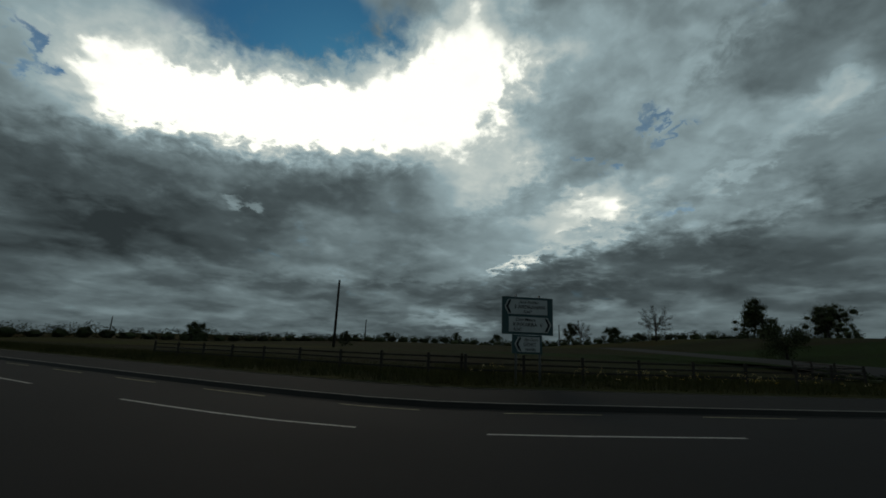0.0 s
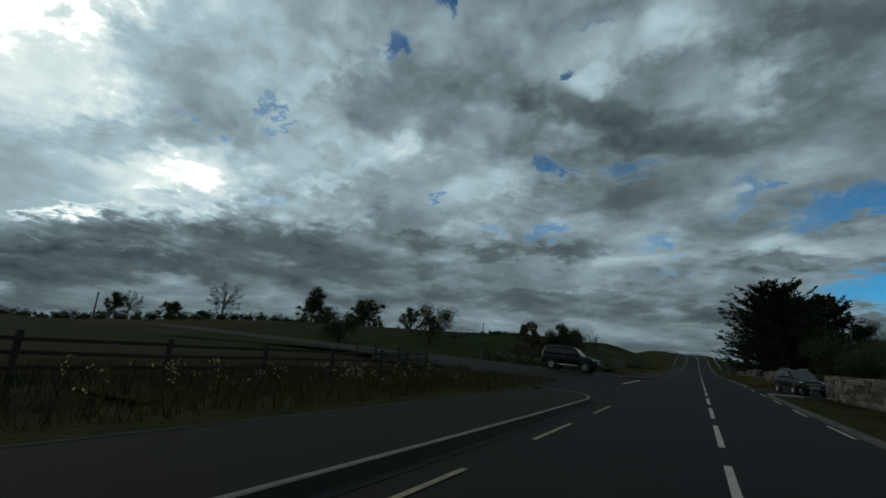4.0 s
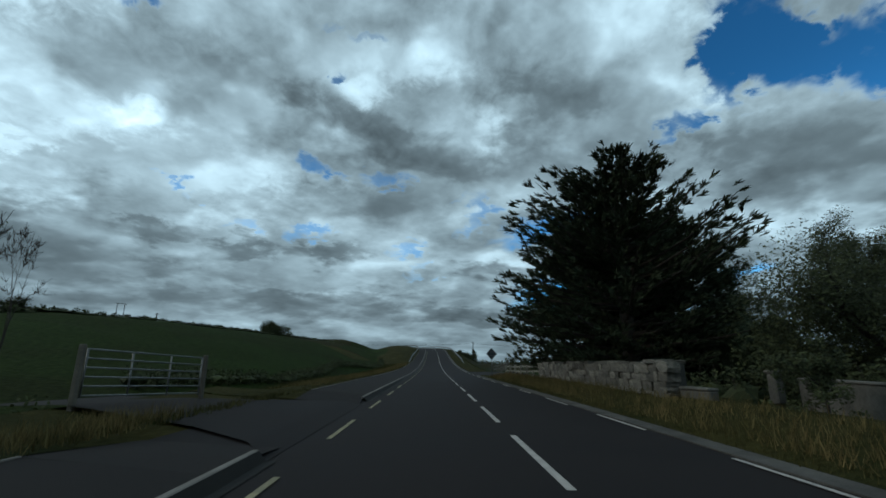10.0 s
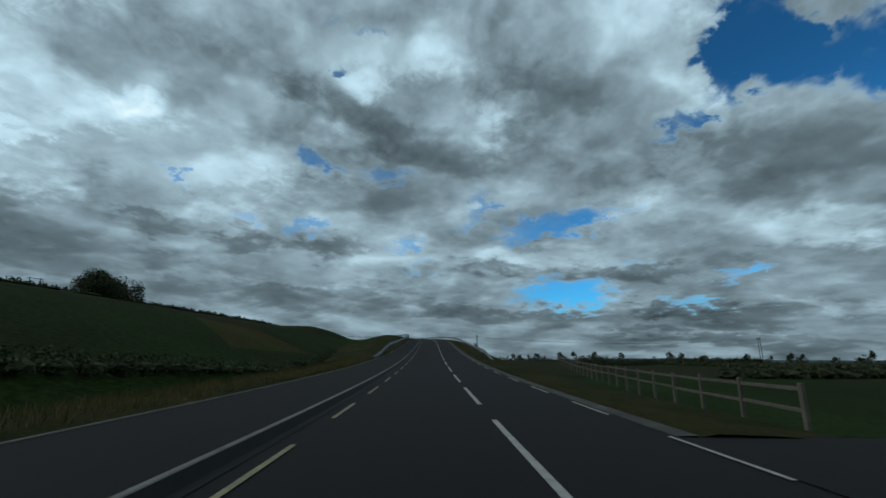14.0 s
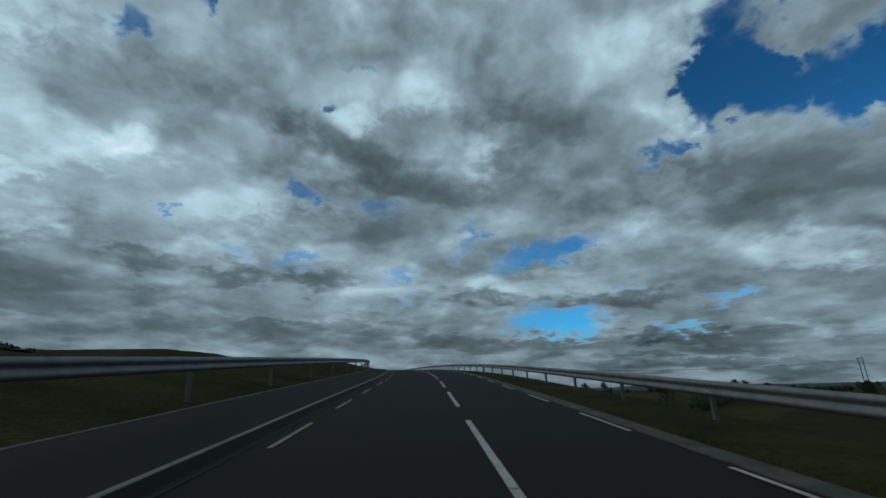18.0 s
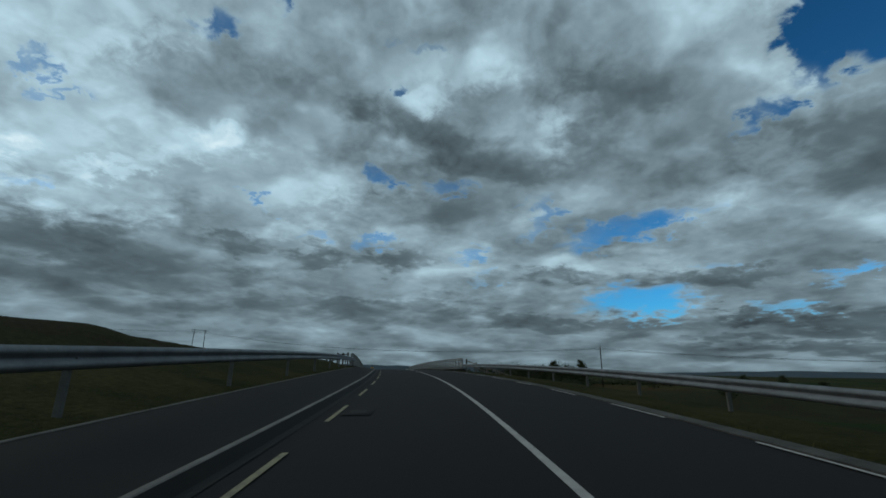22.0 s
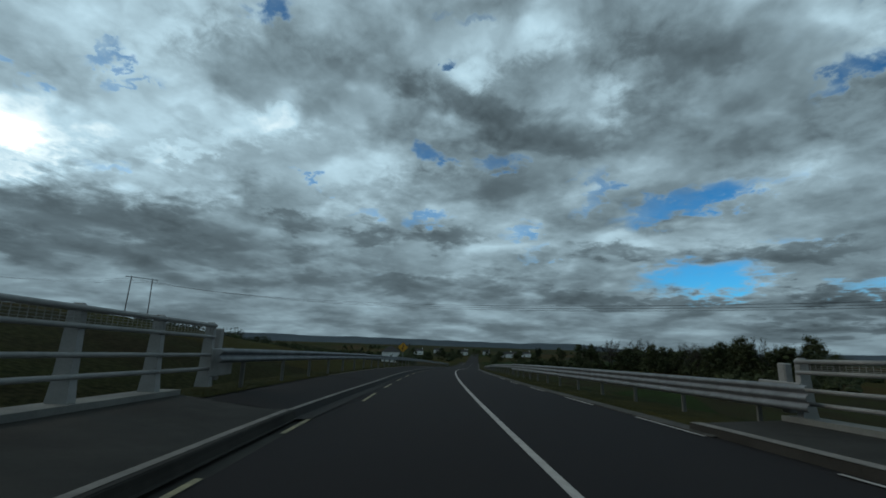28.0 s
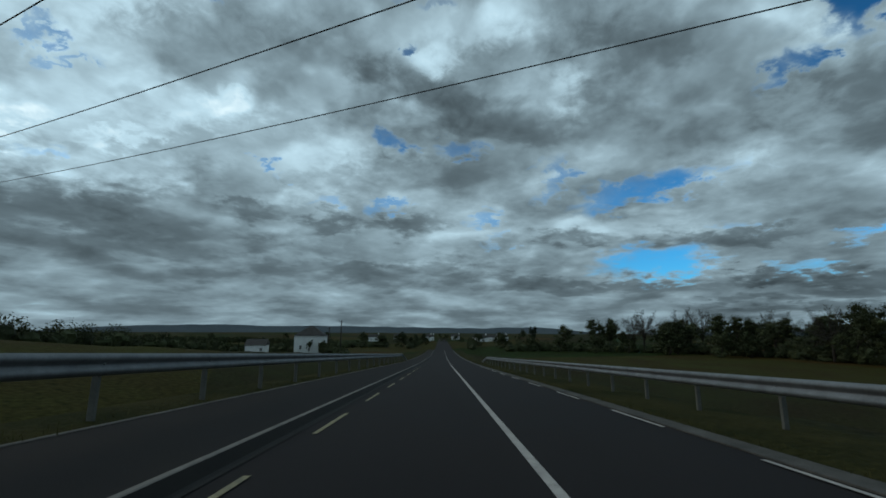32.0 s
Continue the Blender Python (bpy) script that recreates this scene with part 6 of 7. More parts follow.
def four_wheel_drive():
    """A three-door four-wheel drive; its nose points along +x."""
    ob = thing("four_wheel_drive", "dark blue-black three-door four-wheel drive waiting at the side road", "car", "cars")
    L = 4.2
    part("body", loft("body", [(-2.05, [(0.72, 0.48), (0.84, 0.62), (0.86, 0.95), (0.80, 1.12)]), (-1.9, [(0.82, 0.42), (0.92, 0.6), (0.93, 0.98), (0.86, 1.16)]), (0.55, [(0.83, 0.40), (0.93, 0.58), (0.93, 0.98), (0.86, 1.14)]),
                                   (0.95, [(0.83, 0.40), (0.93, 0.6), (0.92, 0.96), (0.84, 1.1)]), (1.75, [(0.82, 0.42), (0.91, 0.6), (0.88, 0.92), (0.78, 1.02)]), (2.0, [(0.74, 0.46), (0.82, 0.6), (0.8, 0.84), (0.7, 0.92)])], CAR_PAINT, 0.02), ob, "dark glossy painted body")
    part("cabin", loft("cabin", [(-2.0, [(0.82, 1.1), (0.78, 1.3), (0.68, 1.66), (0.6, 1.7)]), (-1.75, [(0.85, 1.1), (0.82, 1.3), (0.72, 1.76), (0.62, 1.8)]), (-0.3, [(0.86, 1.1), (0.83, 1.3), (0.73, 1.8), (0.62, 1.84)]),
                                    (0.25, [(0.86, 1.1), (0.82, 1.3), (0.7, 1.74), (0.6, 1.78)]), (0.45, [(0.85, 1.1), (0.81, 1.28), (0.68, 1.66), (0.58, 1.69)]), (0.98, [(0.83, 1.08), (0.8, 1.1), (0.76, 1.14), (0.7, 1.15)])], CAR_PAINT, 0.015), ob, "dark painted cabin")
    for y in (-1, 1):
        pane(ob, [(-1.75, y * 0.842, 1.24), (-0.55, y * 0.856, 1.24), (-0.55, y * 0.755, 1.68), (-1.62, y * 0.742, 1.66)])
        pane(ob, [(-0.45, y * 0.856, 1.24), (0.62, y * 0.842, 1.24), (0.25, y * 0.738, 1.66), (-0.45, y * 0.755, 1.68)])
        part("side_step", tube("side_step", [(-0.85, y * 0.95, 0.42), (0.75, y * 0.95, 0.42)], 0.035, CHROME), ob, "bright side step")
        part("roof_rail", tube("roof_rail", [(-1.6, y * 0.6, 1.84), (0.0, y * 0.62, 1.88)], 0.02, PLASTIC), ob)
        mirror = part("mirror", box("mirror", (0.12, 0.22, 0.2), CAR_PAINT, 0.03), ob, "door mirror", Matrix.Translation((0.55, y * 1.0, 1.2)))
        part("glass", box("glass", (0.01, 0.18, 0.15), GLASS, 0.003, (-0.07, 0, 0.02)), mirror)
        part("headlight", box("headlight", (0.3, 0.16, 0.2), LENS, 0.05), ob, "clear headlight", Matrix.Translation((1.84, y * 0.74, 0.78)) @ Matrix.Rotation(y * -0.35, 4, "Z"))
        part("tail_light", box("tail_light", (0.08, 0.14, 0.3), SIGN_YELLOW, 0.02), ob, "tail light", Matrix.Translation((-2.02, y * 0.76, 1.15)))
        for x in (-1.28, 1.26):
            part("wheel_arch", ring("wheel_arch", 0.40, 0.47, 0.04, CAR_PAINT, 28, 0.02), ob, "flared arch", Matrix.Translation((x, y * 0.91, 0.42)))
            wheel(ob, x, y * 0.87, 0.385, 6)
        part("door_handle", box("door_handle", (0.2, 0.03, 0.035), CHROME, 0.01), ob, "door handle", Matrix.Translation((-0.35, y * 0.94, 1.0)))
    pane(ob, [(0.50, -0.66, 1.64), (0.97, -0.74, 1.17), (0.97, 0.74, 1.17), (0.50, 0.66, 1.64)], "sloping windscreen")
    part("bonnet", loft("bonnet", [(0.9, [(0.74, 1.1), (0.6, 1.17)]), (1.7, [(0.72, 1.0), (0.55, 1.06)]), (1.95, [(0.66, 0.92), (0.5, 0.96)])], CAR_PAINT, 0.01), ob)
    part("grille", box("grille", (0.06, 1.0, 0.22), PLASTIC, 0.02), ob, "dark grille", Matrix.Translation((2.0, 0, 0.66)))
    part("bumper", box("bumper", (0.22, 1.6, 0.24), PLASTIC, 0.05), ob, "front bumper", Matrix.Translation((2.02, 0, 0.42)))
    bars = part("bull_bar", tube("bull_bar", [(2.16, -0.62, 0.42), (2.2, -0.6, 0.95), (2.2, 0.6, 0.95), (2.16, 0.62, 0.42)], 0.035, CHROME), ob, "bright tubular bull bar")
    part("crossbar", tube("crossbar", [(2.2, -0.6, 0.7), (2.2, 0.6, 0.7)], 0.028, CHROME), bars)
    part("rear_bumper", box("rear_bumper", (0.2, 1.6, 0.2), PLASTIC, 0.05), ob, "rear bumper", Matrix.Translation((-2.1, 0, 0.46)))
    spare = part("spare_wheel", ring("spare_wheel", 0.0, 0.36, 0.11, WHITE_STEEL, 28, 0.05), ob, "pale spare wheel cover", Matrix.Translation((-2.2, 0.08, 1.02)) @ Matrix.Rotation(math.pi / 2, 4, "Z"))
    part("aerial", tube("aerial", [(-0.9, 0.55, 1.82), (-1.05, 0.55, 2.2)], 0.006, PLASTIC), ob)
    return ob


def estate_suv():
    """A five-door compact; its nose points along +x."""
    ob = thing("compact_suv", "dark grey five-door car parked in the gateway", "car", "cars")
    part("body", loft("body", [(-2.1, [(0.7, 0.5), (0.82, 0.62), (0.84, 0.92), (0.76, 1.06)]), (-1.9, [(0.8, 0.38), (0.89, 0.56), (0.9, 0.95), (0.83, 1.1)]), (0.6, [(0.81, 0.34), (0.9, 0.54), (0.9, 0.93), (0.83, 1.06)]),
                                   (1.0, [(0.81, 0.36), (0.9, 0.56), (0.89, 0.9), (0.8, 1.02)]), (1.8, [(0.8, 0.38), (0.87, 0.56), (0.84, 0.84), (0.74, 0.93)]), (2.12, [(0.7, 0.42), (0.76, 0.56), (0.73, 0.74), (0.62, 0.8)])], CAR_GREY, 0.02), ob, "dark glossy painted body")
    part("cabin", loft("cabin", [(-2.02, [(0.78, 1.06), (0.74, 1.2), (0.62, 1.46), (0.52, 1.5)]), (-1.7, [(0.82, 1.06), (0.79, 1.24), (0.66, 1.6), (0.55, 1.63)]), (-0.4, [(0.83, 1.04), (0.8, 1.24), (0.68, 1.64), (0.56, 1.68)]),
                                    (0.15, [(0.83, 1.04), (0.79, 1.22), (0.65, 1.58), (0.54, 1.61)]), (1.05, [(0.8, 1.0), (0.77, 1.03), (0.72, 1.06), (0.66, 1.07)])], CAR_GREY, 0.015), ob, "dark painted cabin")
    for y in (-1, 1):
        for a, b, c, d in ((-1.75, -1.2, -1.2, -1.55), (-1.12, -0.35, -0.35, -1.12), (-0.27, 0.68, 0.2, -0.27)):
            pane(ob, [(a, y * 0.815, 1.16), (b, y * 0.822, 1.16), (c, y * 0.705, 1.52), (d, y * 0.705, 1.52)])
        part("roof_rail", tube("roof_rail", [(-1.6, y * 0.56, 1.66), (-1.4, y * 0.57, 1.72), (-0.1, y * 0.58, 1.74), (0.1, y * 0.56, 1.64)], 0.02, ALLOY), ob, "roof rail")
        mirror = part("mirror", box("mirror", (0.1, 0.2, 0.15), PLASTIC, 0.03), ob, "door mirror", Matrix.Translation((0.68, y * 0.98, 1.06)))
        part("glass", box("glass", (0.01, 0.16, 0.11), GLASS, 0.003, (-0.06, 0, 0.02)), mirror)
        part("headlight", box("headlight", (0.26, 0.3, 0.17), LENS, 0.05), ob, "bright clear headlight", Matrix.Translation((1.93, y * 0.6, 0.7)) @ Matrix.Rotation(y * -0.4, 4, "Z"))
        part("fog_lamp", ring("fog_lamp", 0.0, 0.07, 0.02, LENS, 14, 0.01), ob, "fog lamp", Matrix.Translation((2.12, y * 0.58, 0.42)) @ Matrix.Rotation(math.pi / 2, 4, "Z"))
        for x in (-1.32, 1.32):
            part("wheel_arch", ring("wheel_arch", 0.35, 0.42, 0.035, PLASTIC, 28, 0.02), ob, "black plastic arch", Matrix.Translation((x, y * 0.875, 0.36)))
            wheel(ob, x, y * 0.84, 0.335, 5)
        for x in (-0.95, -0.1):
            part("door_handle", box("door_handle", (0.18, 0.03, 0.035), PLASTIC, 0.01), ob, "door handle", Matrix.Translation((x, y * 0.9, 0.96)))
        part("sill", box("sill", (2.0, 0.06, 0.12), PLASTIC, 0.02), ob, "black sill", Matrix.Translation((0, y * 0.87, 0.32)))
    pane(ob, [(0.2, -0.6, 1.58), (1.03, -0.7, 1.085), (1.03, 0.7, 1.085), (0.2, 0.6, 1.58)], "sloping windscreen")
    part("bonnet", loft("bonnet", [(1.0, [(0.7, 1.02), (0.56, 1.09)]), (1.75, [(0.68, 0.92), (0.5, 0.98)]), (2.05, [(0.58, 0.8), (0.42, 0.84)])], CAR_GREY, 0.01), ob)
    grille = part("grille", box("grille", (0.06, 0.9, 0.16), PLASTIC, 0.02), ob, "dark grille", Matrix.Translation((2.1, 0, 0.62)))
    for z in (0.03, 0.1):
        part("grille_bar", box("grille_bar", (0.03, 0.86, 0.025), CHROME, 0.005, (0.03, 0, z)), grille, "bright grille bar")
    part("bumper", box("bumper", (0.16, 1.5, 0.24), PLASTIC, 0.05), ob, "lower bumper", Matrix.Translation((2.08, 0, 0.32)))
    part("number_plate", box("number_plate", (0.02, 0.52, 0.12), PLATE, 0.005), ob, "plain pale plate", Matrix.Translation((2.18, 0, 0.45)))
    part("plate_bar", box("plate_bar", (0.01, 0.4, 0.06), PLASTIC, 0.0), ob, "plain dark bar", Matrix.Translation((2.192, 0, 0.48)))
    return ob


four_wheel_drive().matrix_basis = Matrix.Translation(on_road(40.2, -8.75, 0.66)) @ Matrix.Rotation(radians(-1), 4, "Z") @ Matrix.Rotation(radians(2.4), 4, "Y") @ Matrix.Scale(0.97, 4)
estate_suv().matrix_basis = Matrix.Translation(on_road(46.3, 5.95, 0.0)) @ Matrix.Rotation(radians(-90 + 12), 4, "Z")


# ---- signs ----
def lettering(text, size, mat, parent, m, align="CENTER", shear=0.0):
    curve = bpy.data.curves.new("lettering", "FONT")
    curve.body, curve.size, curve.align_x, curve.extrude, curve.shear = text, size, align, 0.002, shear
    curve.offset = 0.012 * size
    temp = bpy.data.objects.new("lettering", curve)
    scene.collection.objects.link(temp)
    me = bpy.data.meshes.new_from_object(temp.evaluated_get(bpy.context.evaluated_depsgraph_get()))
    bpy.data.objects.remove(temp)
    me.materials.clear()
    me.materials.append(mat)
    return part("lettering", me, parent, "black lettering", m)


def slab(name, outline, thick, mat):
    """A flat plate in the xz plane, facing -y."""
    n = len(outline)
    verts = [(x, 0, z) for x, z in outline] + [(x, thick, z) for x, z in outline]
    faces = [tuple(range(n)), tuple(range(2 * n - 1, n - 1, -1))] + [(k, k + n, (k + 1) % n + n, (k + 1) % n) for k in range(n)]
    return mesh_from(name, verts, faces, mat)


def direction_sign():
    """Two direction panels on two posts; its face looks along -y."""
    ob = thing("direction_sign", "grey direction sign with white arrow panels on two posts", "road sign")
    W, H = 2.05, 1.45
    for x in (-0.45, 0.5):
        part("post", tube("post", [(x, 0.08, -0.5), (x, 0.08, 3.6)], 0.045, STEEL), ob, "galvanised post")
    z0 = 2.05
    part("back_panel", slab("back_panel", [(-W / 2, z0), (W / 2, z0), (W / 2, z0 + H), (-W / 2, z0 + H)], 0.03, SIGN_GREEN), ob, "dark green backing panel")
    part("back_panel", slab("back_panel", [(-0.62, z0 - 0.72), (0.58, z0 - 0.72), (0.58, z0 - 0.01), (-0.62, z0 - 0.01)], 0.03, SIGN_GREEN), ob, "dark green backing panel")

    def arrow(x0, x1, zb, zt, left):
        tip, zm = 0.14, (zb + zt) / 2
        if left:
            shape = [(x0, zm), (x0 + tip, zb), (x1, zb), (x1, zt), (x0 + tip, zt)]
        else:
            shape = [(x0, zb), (x1 - tip, zb), (x1, zm), (x1 - tip, zt), (x0, zt)]
        panel = part("arrow_panel", slab("arrow_panel", shape, 0.012, SIGN_WHITE), ob, "white arrow panel", Matrix.Translation((0, -0.014, 0)))
        e, k = (x0 + 0.05, 1) if left else (x1 - 0.05, -1)
        chevron = [(e, zm), (e + k * 0.12, zb + 0.03), (e + k * 0.22, zb + 0.03), (e + k * 0.1, zm), (e + k * 0.22, zt - 0.03), (e + k * 0.12, zt - 0.03)]
        part("chevron", slab("chevron", chevron, 0.004, SIGN_BLACK), panel, "black chevron", Matrix.Translation((0, -0.006, 0)))
        return panel

    def words(panel, rows):
        for text, x, z, size, shear in rows:
            lettering(text, size, SIGN_BLACK, panel, Matrix.Translation((x, -0.008, z)) @ Matrix.Rotation(math.pi / 2, 4, "X"), shear=shear)

    words(arrow(-0.92, 0.8, z0 + 0.78, z0 + 1.36, True), (("Ard Raithin", 0.05, z0 + 1.2, 0.17, 0.25), ("3 ARDRAHAN", 0.08, z0 + 1.0, 0.2, 0), ("R347", 0.0, z0 + 0.82, 0.16, 0)))
    words(arrow(-0.75, 0.95, z0 + 0.1, z0 + 0.68, False), (("Cinn Mhara", -0.1, z0 + 0.52, 0.17, 0.25), ("KINVARRA  6", 0.0, z0 + 0.32, 0.2, 0), ("R347", -0.4, z0 + 0.14, 0.16, 0)))
    words(arrow(-0.52, 0.48, z0 - 0.65, z0 - 0.08, True), (("An Gort", 0.12, z0 - 0.24, 0.16, 0.25), ("GORT", 0.08, z0 - 0.43, 0.19, 0), ("(R458)", 0.1, z0 - 0.61, 0.15, 0)))
    return ob


direction_sign().matrix_basis = Matrix.Translation((-8.2, 4.7, 0.2)) @ Matrix.Rotation(radians(88), 4, "Z")


def diamond_sign(size, high, back, label, face):
    """A diamond sign on one post; its face looks along -y."""
    ob = thing("warning_sign", label, "road sign", "warning signs")
    r = size / 2
    part("post", tube("post", [(0, 0.06, -0.4), (0, 0.06, high + r * 0.9)], 0.04, STEEL), ob, "galvanised post")
    k = 0.06
    shape = [(0, -r), (k, -r + k * 0.4), (r - k * 0.4, -k), (r, 0), (r - k * 0.4, k), (k, r - k * 0.4), (0, r), (-k, r - k * 0.4), (-r + k * 0.4, k), (-r, 0), (-r + k * 0.4, -k), (-k, -r + k * 0.4)]
    plate = part("plate", slab("plate", shape, 0.012, back), ob, "flat alloy plate", Matrix.Translation((0, 0.01, high)))
    if face:
        inner = [(x * 0.95, z * 0.95) for x, z in shape]
        part("border", slab("border", shape, 0.004, SIGN_BLACK), plate, "black border", Matrix.Translation((0, -0.005, 0)))
        yellow = part("face", slab("face", inner, 0.004, SIGN_YELLOW), plate, "amber sign face", Matrix.Translation((0, -0.009, 0)))
        # a straight road with a staggered junction on each side
        for bar in ([(-0.055, -0.42), (0.055, -0.42), (0.055, 0.42), (-0.055, 0.42)], [(-0.26, -0.16), (-0.055, -0.16), (-0.055, -0.11), (-0.26, -0.11)], [(0.055, 0.14), (0.26, 0.14), (0.26, 0.19), (0.055, 0.19)]):
            part("symbol", slab("symbol", [(x * size / 1.3, z * size / 1.3) for x, z in bar], 0.003, SIGN_BLACK), plate, "black road symbol", Matrix.Translation((0, -0.014, 0)))
    else:
        for z in (-0.2, 0.2):
            part("bracket", box("bracket", (r * 0.9, 0.03, 0.05), STEEL, 0.005), plate, "fixing bracket", Matrix.Translation((0, -0.02, z)))
    return ob


diamond_sign(1.2, 2.15, SIGN_BACK, "grey back of a diamond warning sign on a post", False).matrix_basis = at_road(108, 4.75, 0.22, 14)
diamond_sign(1.35, 2.5, SIGN_BACK, "amber diamond junction warning sign on a post", True).matrix_basis = at_road(480.0, -7.3, 0.3, 0)

# ---- poles and cables ----
def pole(x, y, high, label, cross=True):
    ob = thing("utility_pole", label, "utility pole", "poles", standing(x, y, 20))
    part("shaft", tube("shaft", [(0, 0, -1), (0, 0, high)], [0.2, 0.14], POLEWOOD, 8), ob)
    if cross:
        arm = part("crossarm", box("crossarm", (1.2, 0.1, 0.1), POLEWOOD, 0.01), ob, "short crossarm", Matrix.Translation((0, 0, high - 0.4)))
        for k in (-0.5, 0.0, 0.5):
            part("insulator", tube("insulator", [(k, 0, 0.1), (k, 0, 0.26)], 0.04, WHITE_STEEL, 6), arm)
    return ob


def twin_pole(x, y, top, turn, label, gap=3.0, arm_out=0.9):
    z = ground_at(x, y)
    high = top - z
    ob = thing("twin_pole", label, "utility pole", "power line poles", Matrix.Translation((x, y, z)) @ Matrix.Rotation(radians(turn), 4, "Z"))
    for k in (-gap / 2, gap / 2):
        part("shaft", tube("shaft", [(k * 1.15, 0, -1), (k, 0, high)], [0.24, 0.18], POLEWOOD, 8), ob)
    arm = part("crossarm", box("crossarm", (gap + 2 * arm_out + 0.4, 0.2, 0.24), POLEWOOD, 0.02), ob, "crossarm", Matrix.Translation((0, 0, high - 0.5)))
    for k in (-gap / 2 - arm_out, 0, gap / 2 + arm_out):
        part("insulator", tube("insulator", [(k, 0, 0), (k, 0, -0.8)], 0.06, WHITE_STEEL, 6), arm)
    return [Vector((x, y, z + high - 1.2)) + Matrix.Rotation(radians(turn), 3, "Z") @ Vector((k, 0, 0)) for k in (-gap / 2 - arm_out, 0, gap / 2 + arm_out)]


LEFT = twin_pole(-204, 562, 35.3, 72, "tall twin-pole power line support on the hill", 8.0, 2.0)
RIGHT = twin_pole(36, 484, 22.0, 78, "tall twin-pole power line support in the field", 3.0, 4.0)
LEFT2 = twin_pole(-430, 620, 52, 80, "tall twin-pole power line support on the hill", 4.0)
RIGHT2 = twin_pole(230, 430, 20, 78, "tall twin-pole power line support in the field", 3.0)
twin_pole(-190, 330, 38, 60, "tall twin-pole power line support on the hill", 4.0)


def cable(a, b, sag, r, label):
    pts = []
    for k in range(41):
        t = k / 40
        p = a.lerp(b, t)
        p.z -= sag * 4 * t * (1 - t)
        pts.append(p)
    return tagged(new("power_cable", tube("power_cable", pts, r, WIRE, 5)), label, "cable", "power cables")


for a, b, c, d in zip(LEFT, RIGHT, LEFT2, RIGHT2):
    cable(a, b, 5.6, 0.03, "dark power cable slung across the road")
    cable(c, a, 3.0, 0.03, "dark power cable over the hill")
    cable(b, d, 4.0, 0.03, "dark power cable over the fields")
pole(-53, -6, 9.0, "dark wooden pole standing in the field", False)
for x, y, h in ((-141, -3, 7), (-134, -75, 6), (-87, 198, 8), (-125, 215, 8), (-150, 300, 8), (-117, 640, 8), (-201, 612, 7), (-132, 60, 7)):
    pole(x, y, h, "distant dark wooden utility pole")

p = on_road(638, -30)
pole(p.x, p.y, 9.5, "dark wooden pole beside the white cottage")

# ---- gates ----
def field_gate(p, q, high, label):
    ob = thing("field_gate", label, "gate", "field gates")
    p, q = Vector(p), Vector(q)
    up = Vector((0, 0, 1))
    for k in range(6):
        z = up * (0.15 + (high - 0.15) * k / 5)
        part("bar", tube("bar", [p + z, q + z], 0.022, STEEL, 6), ob)
    for t in (0, 0.33, 0.67, 1):
        a = p.lerp(q, t)
        part("upright", tube("upright", [a + up * 0.1, a + up * (high + 0.02)], 0.025, STEEL, 6), ob)
    for a in (p, q):
        part("gate_post", box("gate_post", (0.13, 0.13, high + 0.5), WOOD, 0.02, (0, 0, -0.4)), ob, "timber gate post", Matrix.Translation(a + (a - p.lerp(q, 0.5)).normalized() * 0.15))
    return ob


field_gate(on_road(69.8, -10.1, 0.55), on_road(73.7, -9.25, 0.36), 1.25, "galvanised bar gate across the field entrance")
field_gate(on_road(43.0, 9.4, 0.0), on_road(47.2, 10.6, 0.0), 1.25, "galvanised bar gate in the farm gateway")
field_gate(on_road(47.4, 10.6, 0.0), on_road(50.8, 8.6, 0.0), 1.25, "galvanised bar gate in the farm gateway")


# ---- farm buildings behind the wall ----
shed = thing("farm_shed", "low dark stone farm shed with a flat roof", "shed", m=Matrix.Translation((30.5, 53.5, 0)) @ Matrix.Rotation(radians(-35), 4, "Z"))
part("wall", box("wall", (10, 5, 3.2), RENDER, 0.02, (0, 0, -0.3)), shed)
part("roof", box("roof", (10.6, 5.6, 0.25), SLATE, 0.03, (0, 0, 2.9)), shed, "dark flat roof")
part("door", box("door", (2.0, 0.08, 2.2), DARK, 0.01, (1.5, -2.52, 0)), shed, "dark doorway")

# little trees clipped round before the white cottage, and the village beyond
for lat in (-39.0, -35.4):
    p = on_road(638.5, lat)
    put(leafy_tree(3.8, 1.9, 97, "small round-headed tree before the white cottage", LEAF, 0.6, 0.45, 0.16), p.x, p.y)
for s, lat, turn, w in ((905, 34, 20, 12), (930, 46, -10, 10), (980, -16, 10, 9), (940, -12, 0, 7), (1010, 14, 0, 9), (960, 60, 15, 11), (900, -60, 0, 9), (1020, -50, 0, 10)):
    far_house(s, lat, turn, w=w, d=7, h=3.6, rise=2.4, wall=WHITEWASH, label="distant pale village house with a dark roof", name="village_house", gable=True, windows=((-2, 1, 1, 1.2), (2, 1, 1, 1.2)), chimneys=(w / 2 - 0.6,))

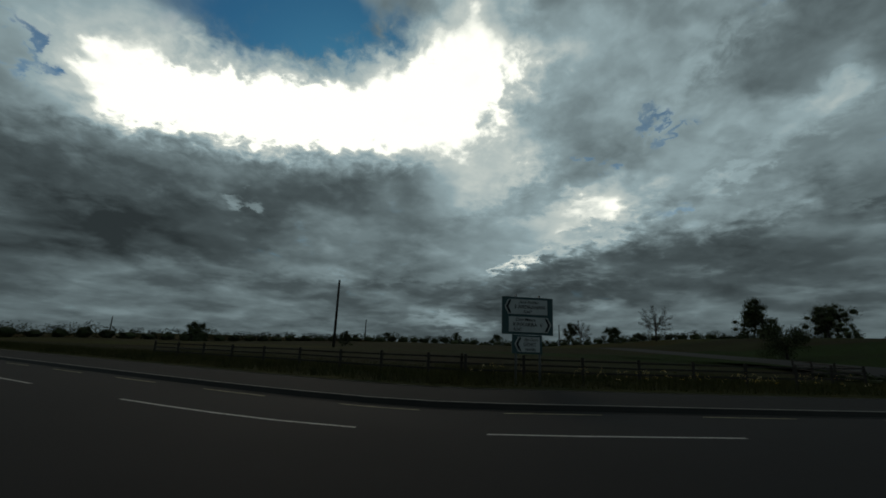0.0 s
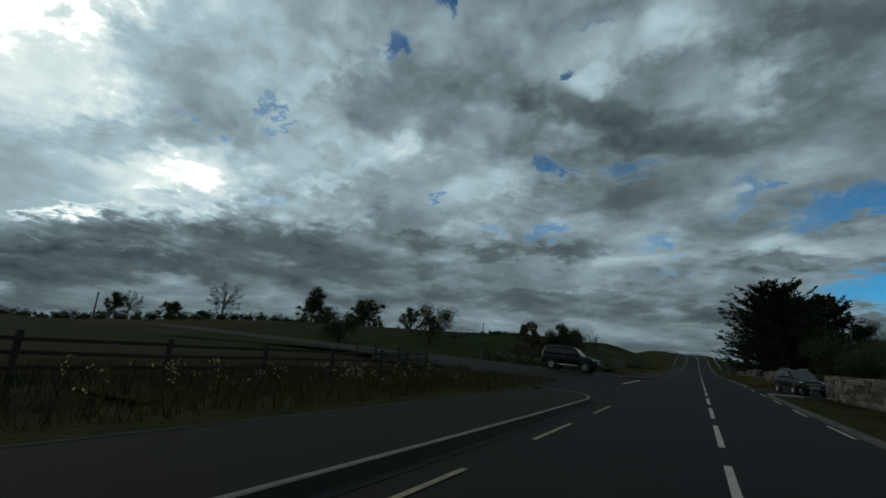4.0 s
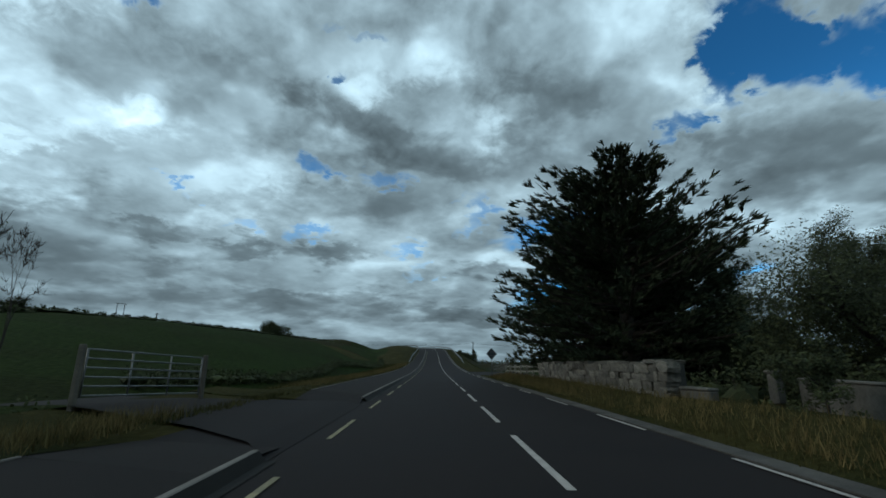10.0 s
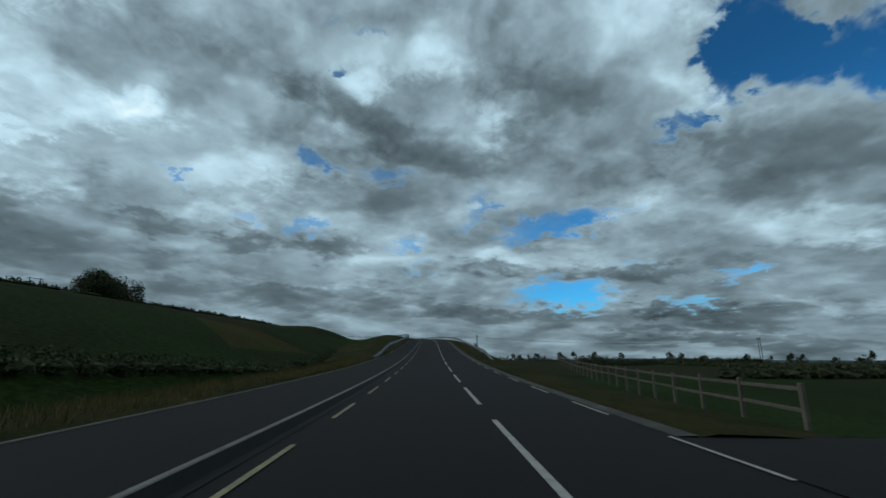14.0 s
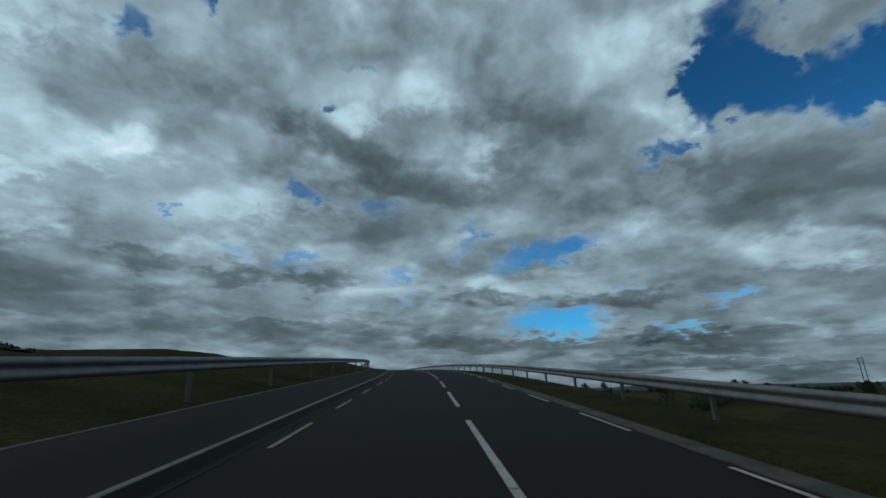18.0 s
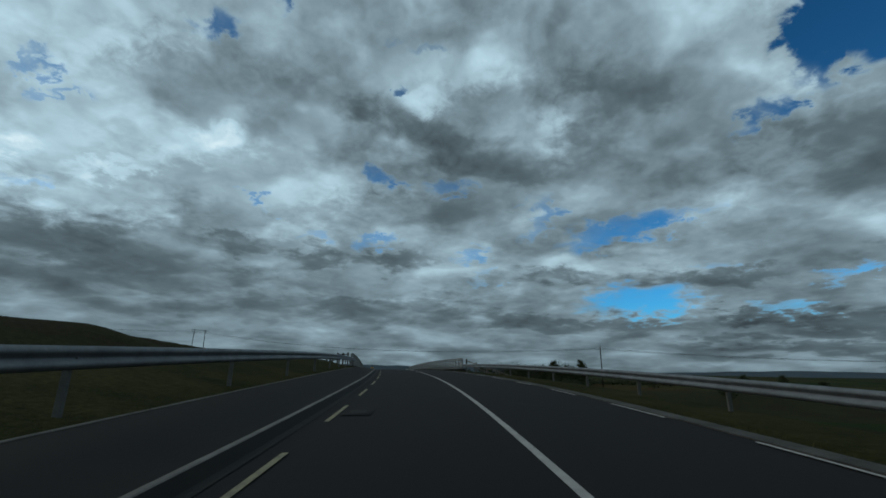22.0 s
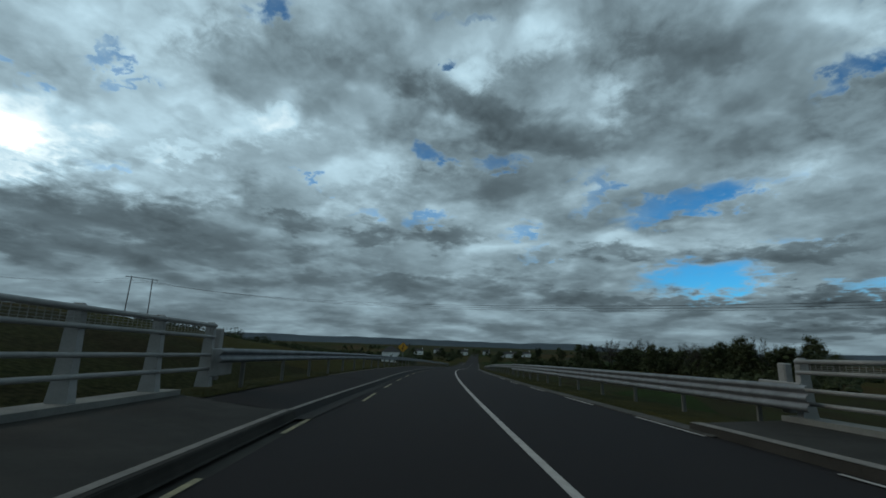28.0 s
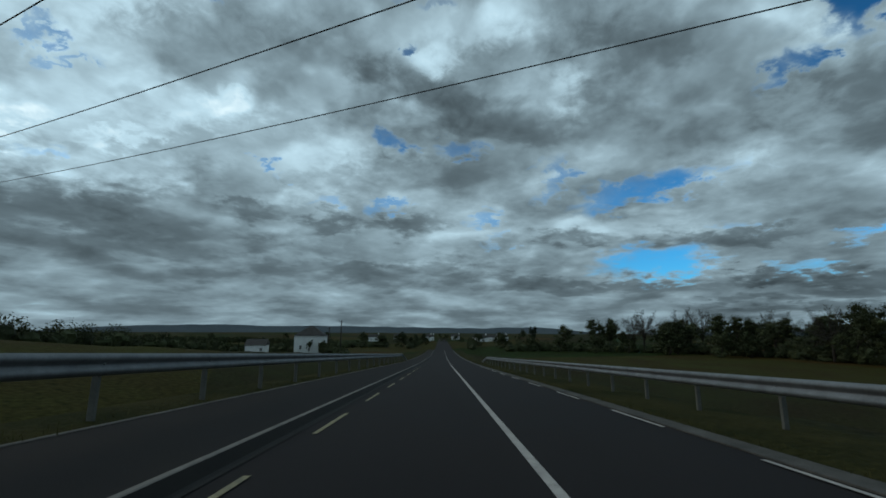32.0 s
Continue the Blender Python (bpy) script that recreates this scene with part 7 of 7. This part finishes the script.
# ---- dry stone walls, stone by stone ----
stone_wall([(14.0, 19.0, 0.0), (19.5, 13.5, 0.0), (27.5, 10.6, 0.0), (35.4, 8.2, 0.0), (39.6, 7.1, 0.0), (42.3, 6.9, 0.0)], 1.35, "rough grey limestone wall along the farm", 3, 0.5, 1.15, 0.1)
stone_wall([(51.2, 7.6, 0.0), (56.0, 6.3, 0.0), (60.6, 5.7, 0.0)], 1.3, "rough grey limestone wall beside the gateway", 4, 0.5, 1.1, 0.2)
stone_wall([(73.8, 6.1, 0.05), (84.0, 6.4, 0.05), (93.4, 6.7, 0.0)], 1.35, "rough grey limestone wall below the cypresses", 5, 0.5, 1.1, 0.1)
PLASTER = material("weathered_plaster", (0.1, 0.096, 0.085), (0.05, 0.048, 0.042), rough=0.92, scale=1.3, fine=18, bump=0.5, grain=0.25)


def plastered_wall(a, b, lat, far, high, label):
    """A smooth low wall with a rounded coping, in lengths as cast."""
    ob = thing("garden_wall", label, "garden wall", "garden walls")
    n = max(1, round((b - a) / 2.2))
    for k in range(n):
        p, q = on_road(a + (b - a) * k / n, lat + (far - lat) * k / n, -0.15), on_road(a + (b - a) * (k + 1) / n, lat + (far - lat) * (k + 1) / n, -0.15)
        m = Matrix.Translation((p + q) / 2) @ (q - p).to_track_quat("Y", "Z").to_matrix().to_4x4()
        long = (q - p).length
        part("panel", box("panel", (0.3, long, high), PLASTER, 0.03), ob, m=m)
        part("coping", box("coping", (0.38, long - 0.01, 0.09), PLASTER, 0.03, (0, 0, high)), ob, "rounded pale coping", m)


plastered_wall(62.0, 74.5, 8.4, 11.4, 1.0, "low weathered plastered wall beside the stone wall")
plastered_wall(71.6, 72.9, 6.4, 6.25, 0.8, "short stub of a low plastered wall")
pier = thing("gate_pier", "leaning grey stone pier at the wall gap", "gate pier", m=at_road(76.2, 11.7, -0.1, 8))
part("shaft", box("shaft", (0.42, 0.42, 1.15), PLASTER, 0.05, taper=0.92), pier)
part("cap", box("cap", (0.5, 0.5, 0.12), PLASTER, 0.04, (0, 0, 1.13)), pier, "rough stone cap")
stone_wall([(73.0, 6.15, 0.05), (73.7, 6.15, 0.05)], 1.42, "square limestone wall pier", 6, 0.7, 1.0)
block = thing("block_wall", "low grey concrete block wall in the gap", "wall", m=at_road(63.0, 6.2, 0.0))
for row in range(4):
    for k in range(8):
        part("block", box("block", (0.2, 0.43, 0.2), MORTAR, 0.008, (0, (k - 3.5 + 0.5 * (row % 2)) * 0.435, row * 0.203 + 0.02)), block)
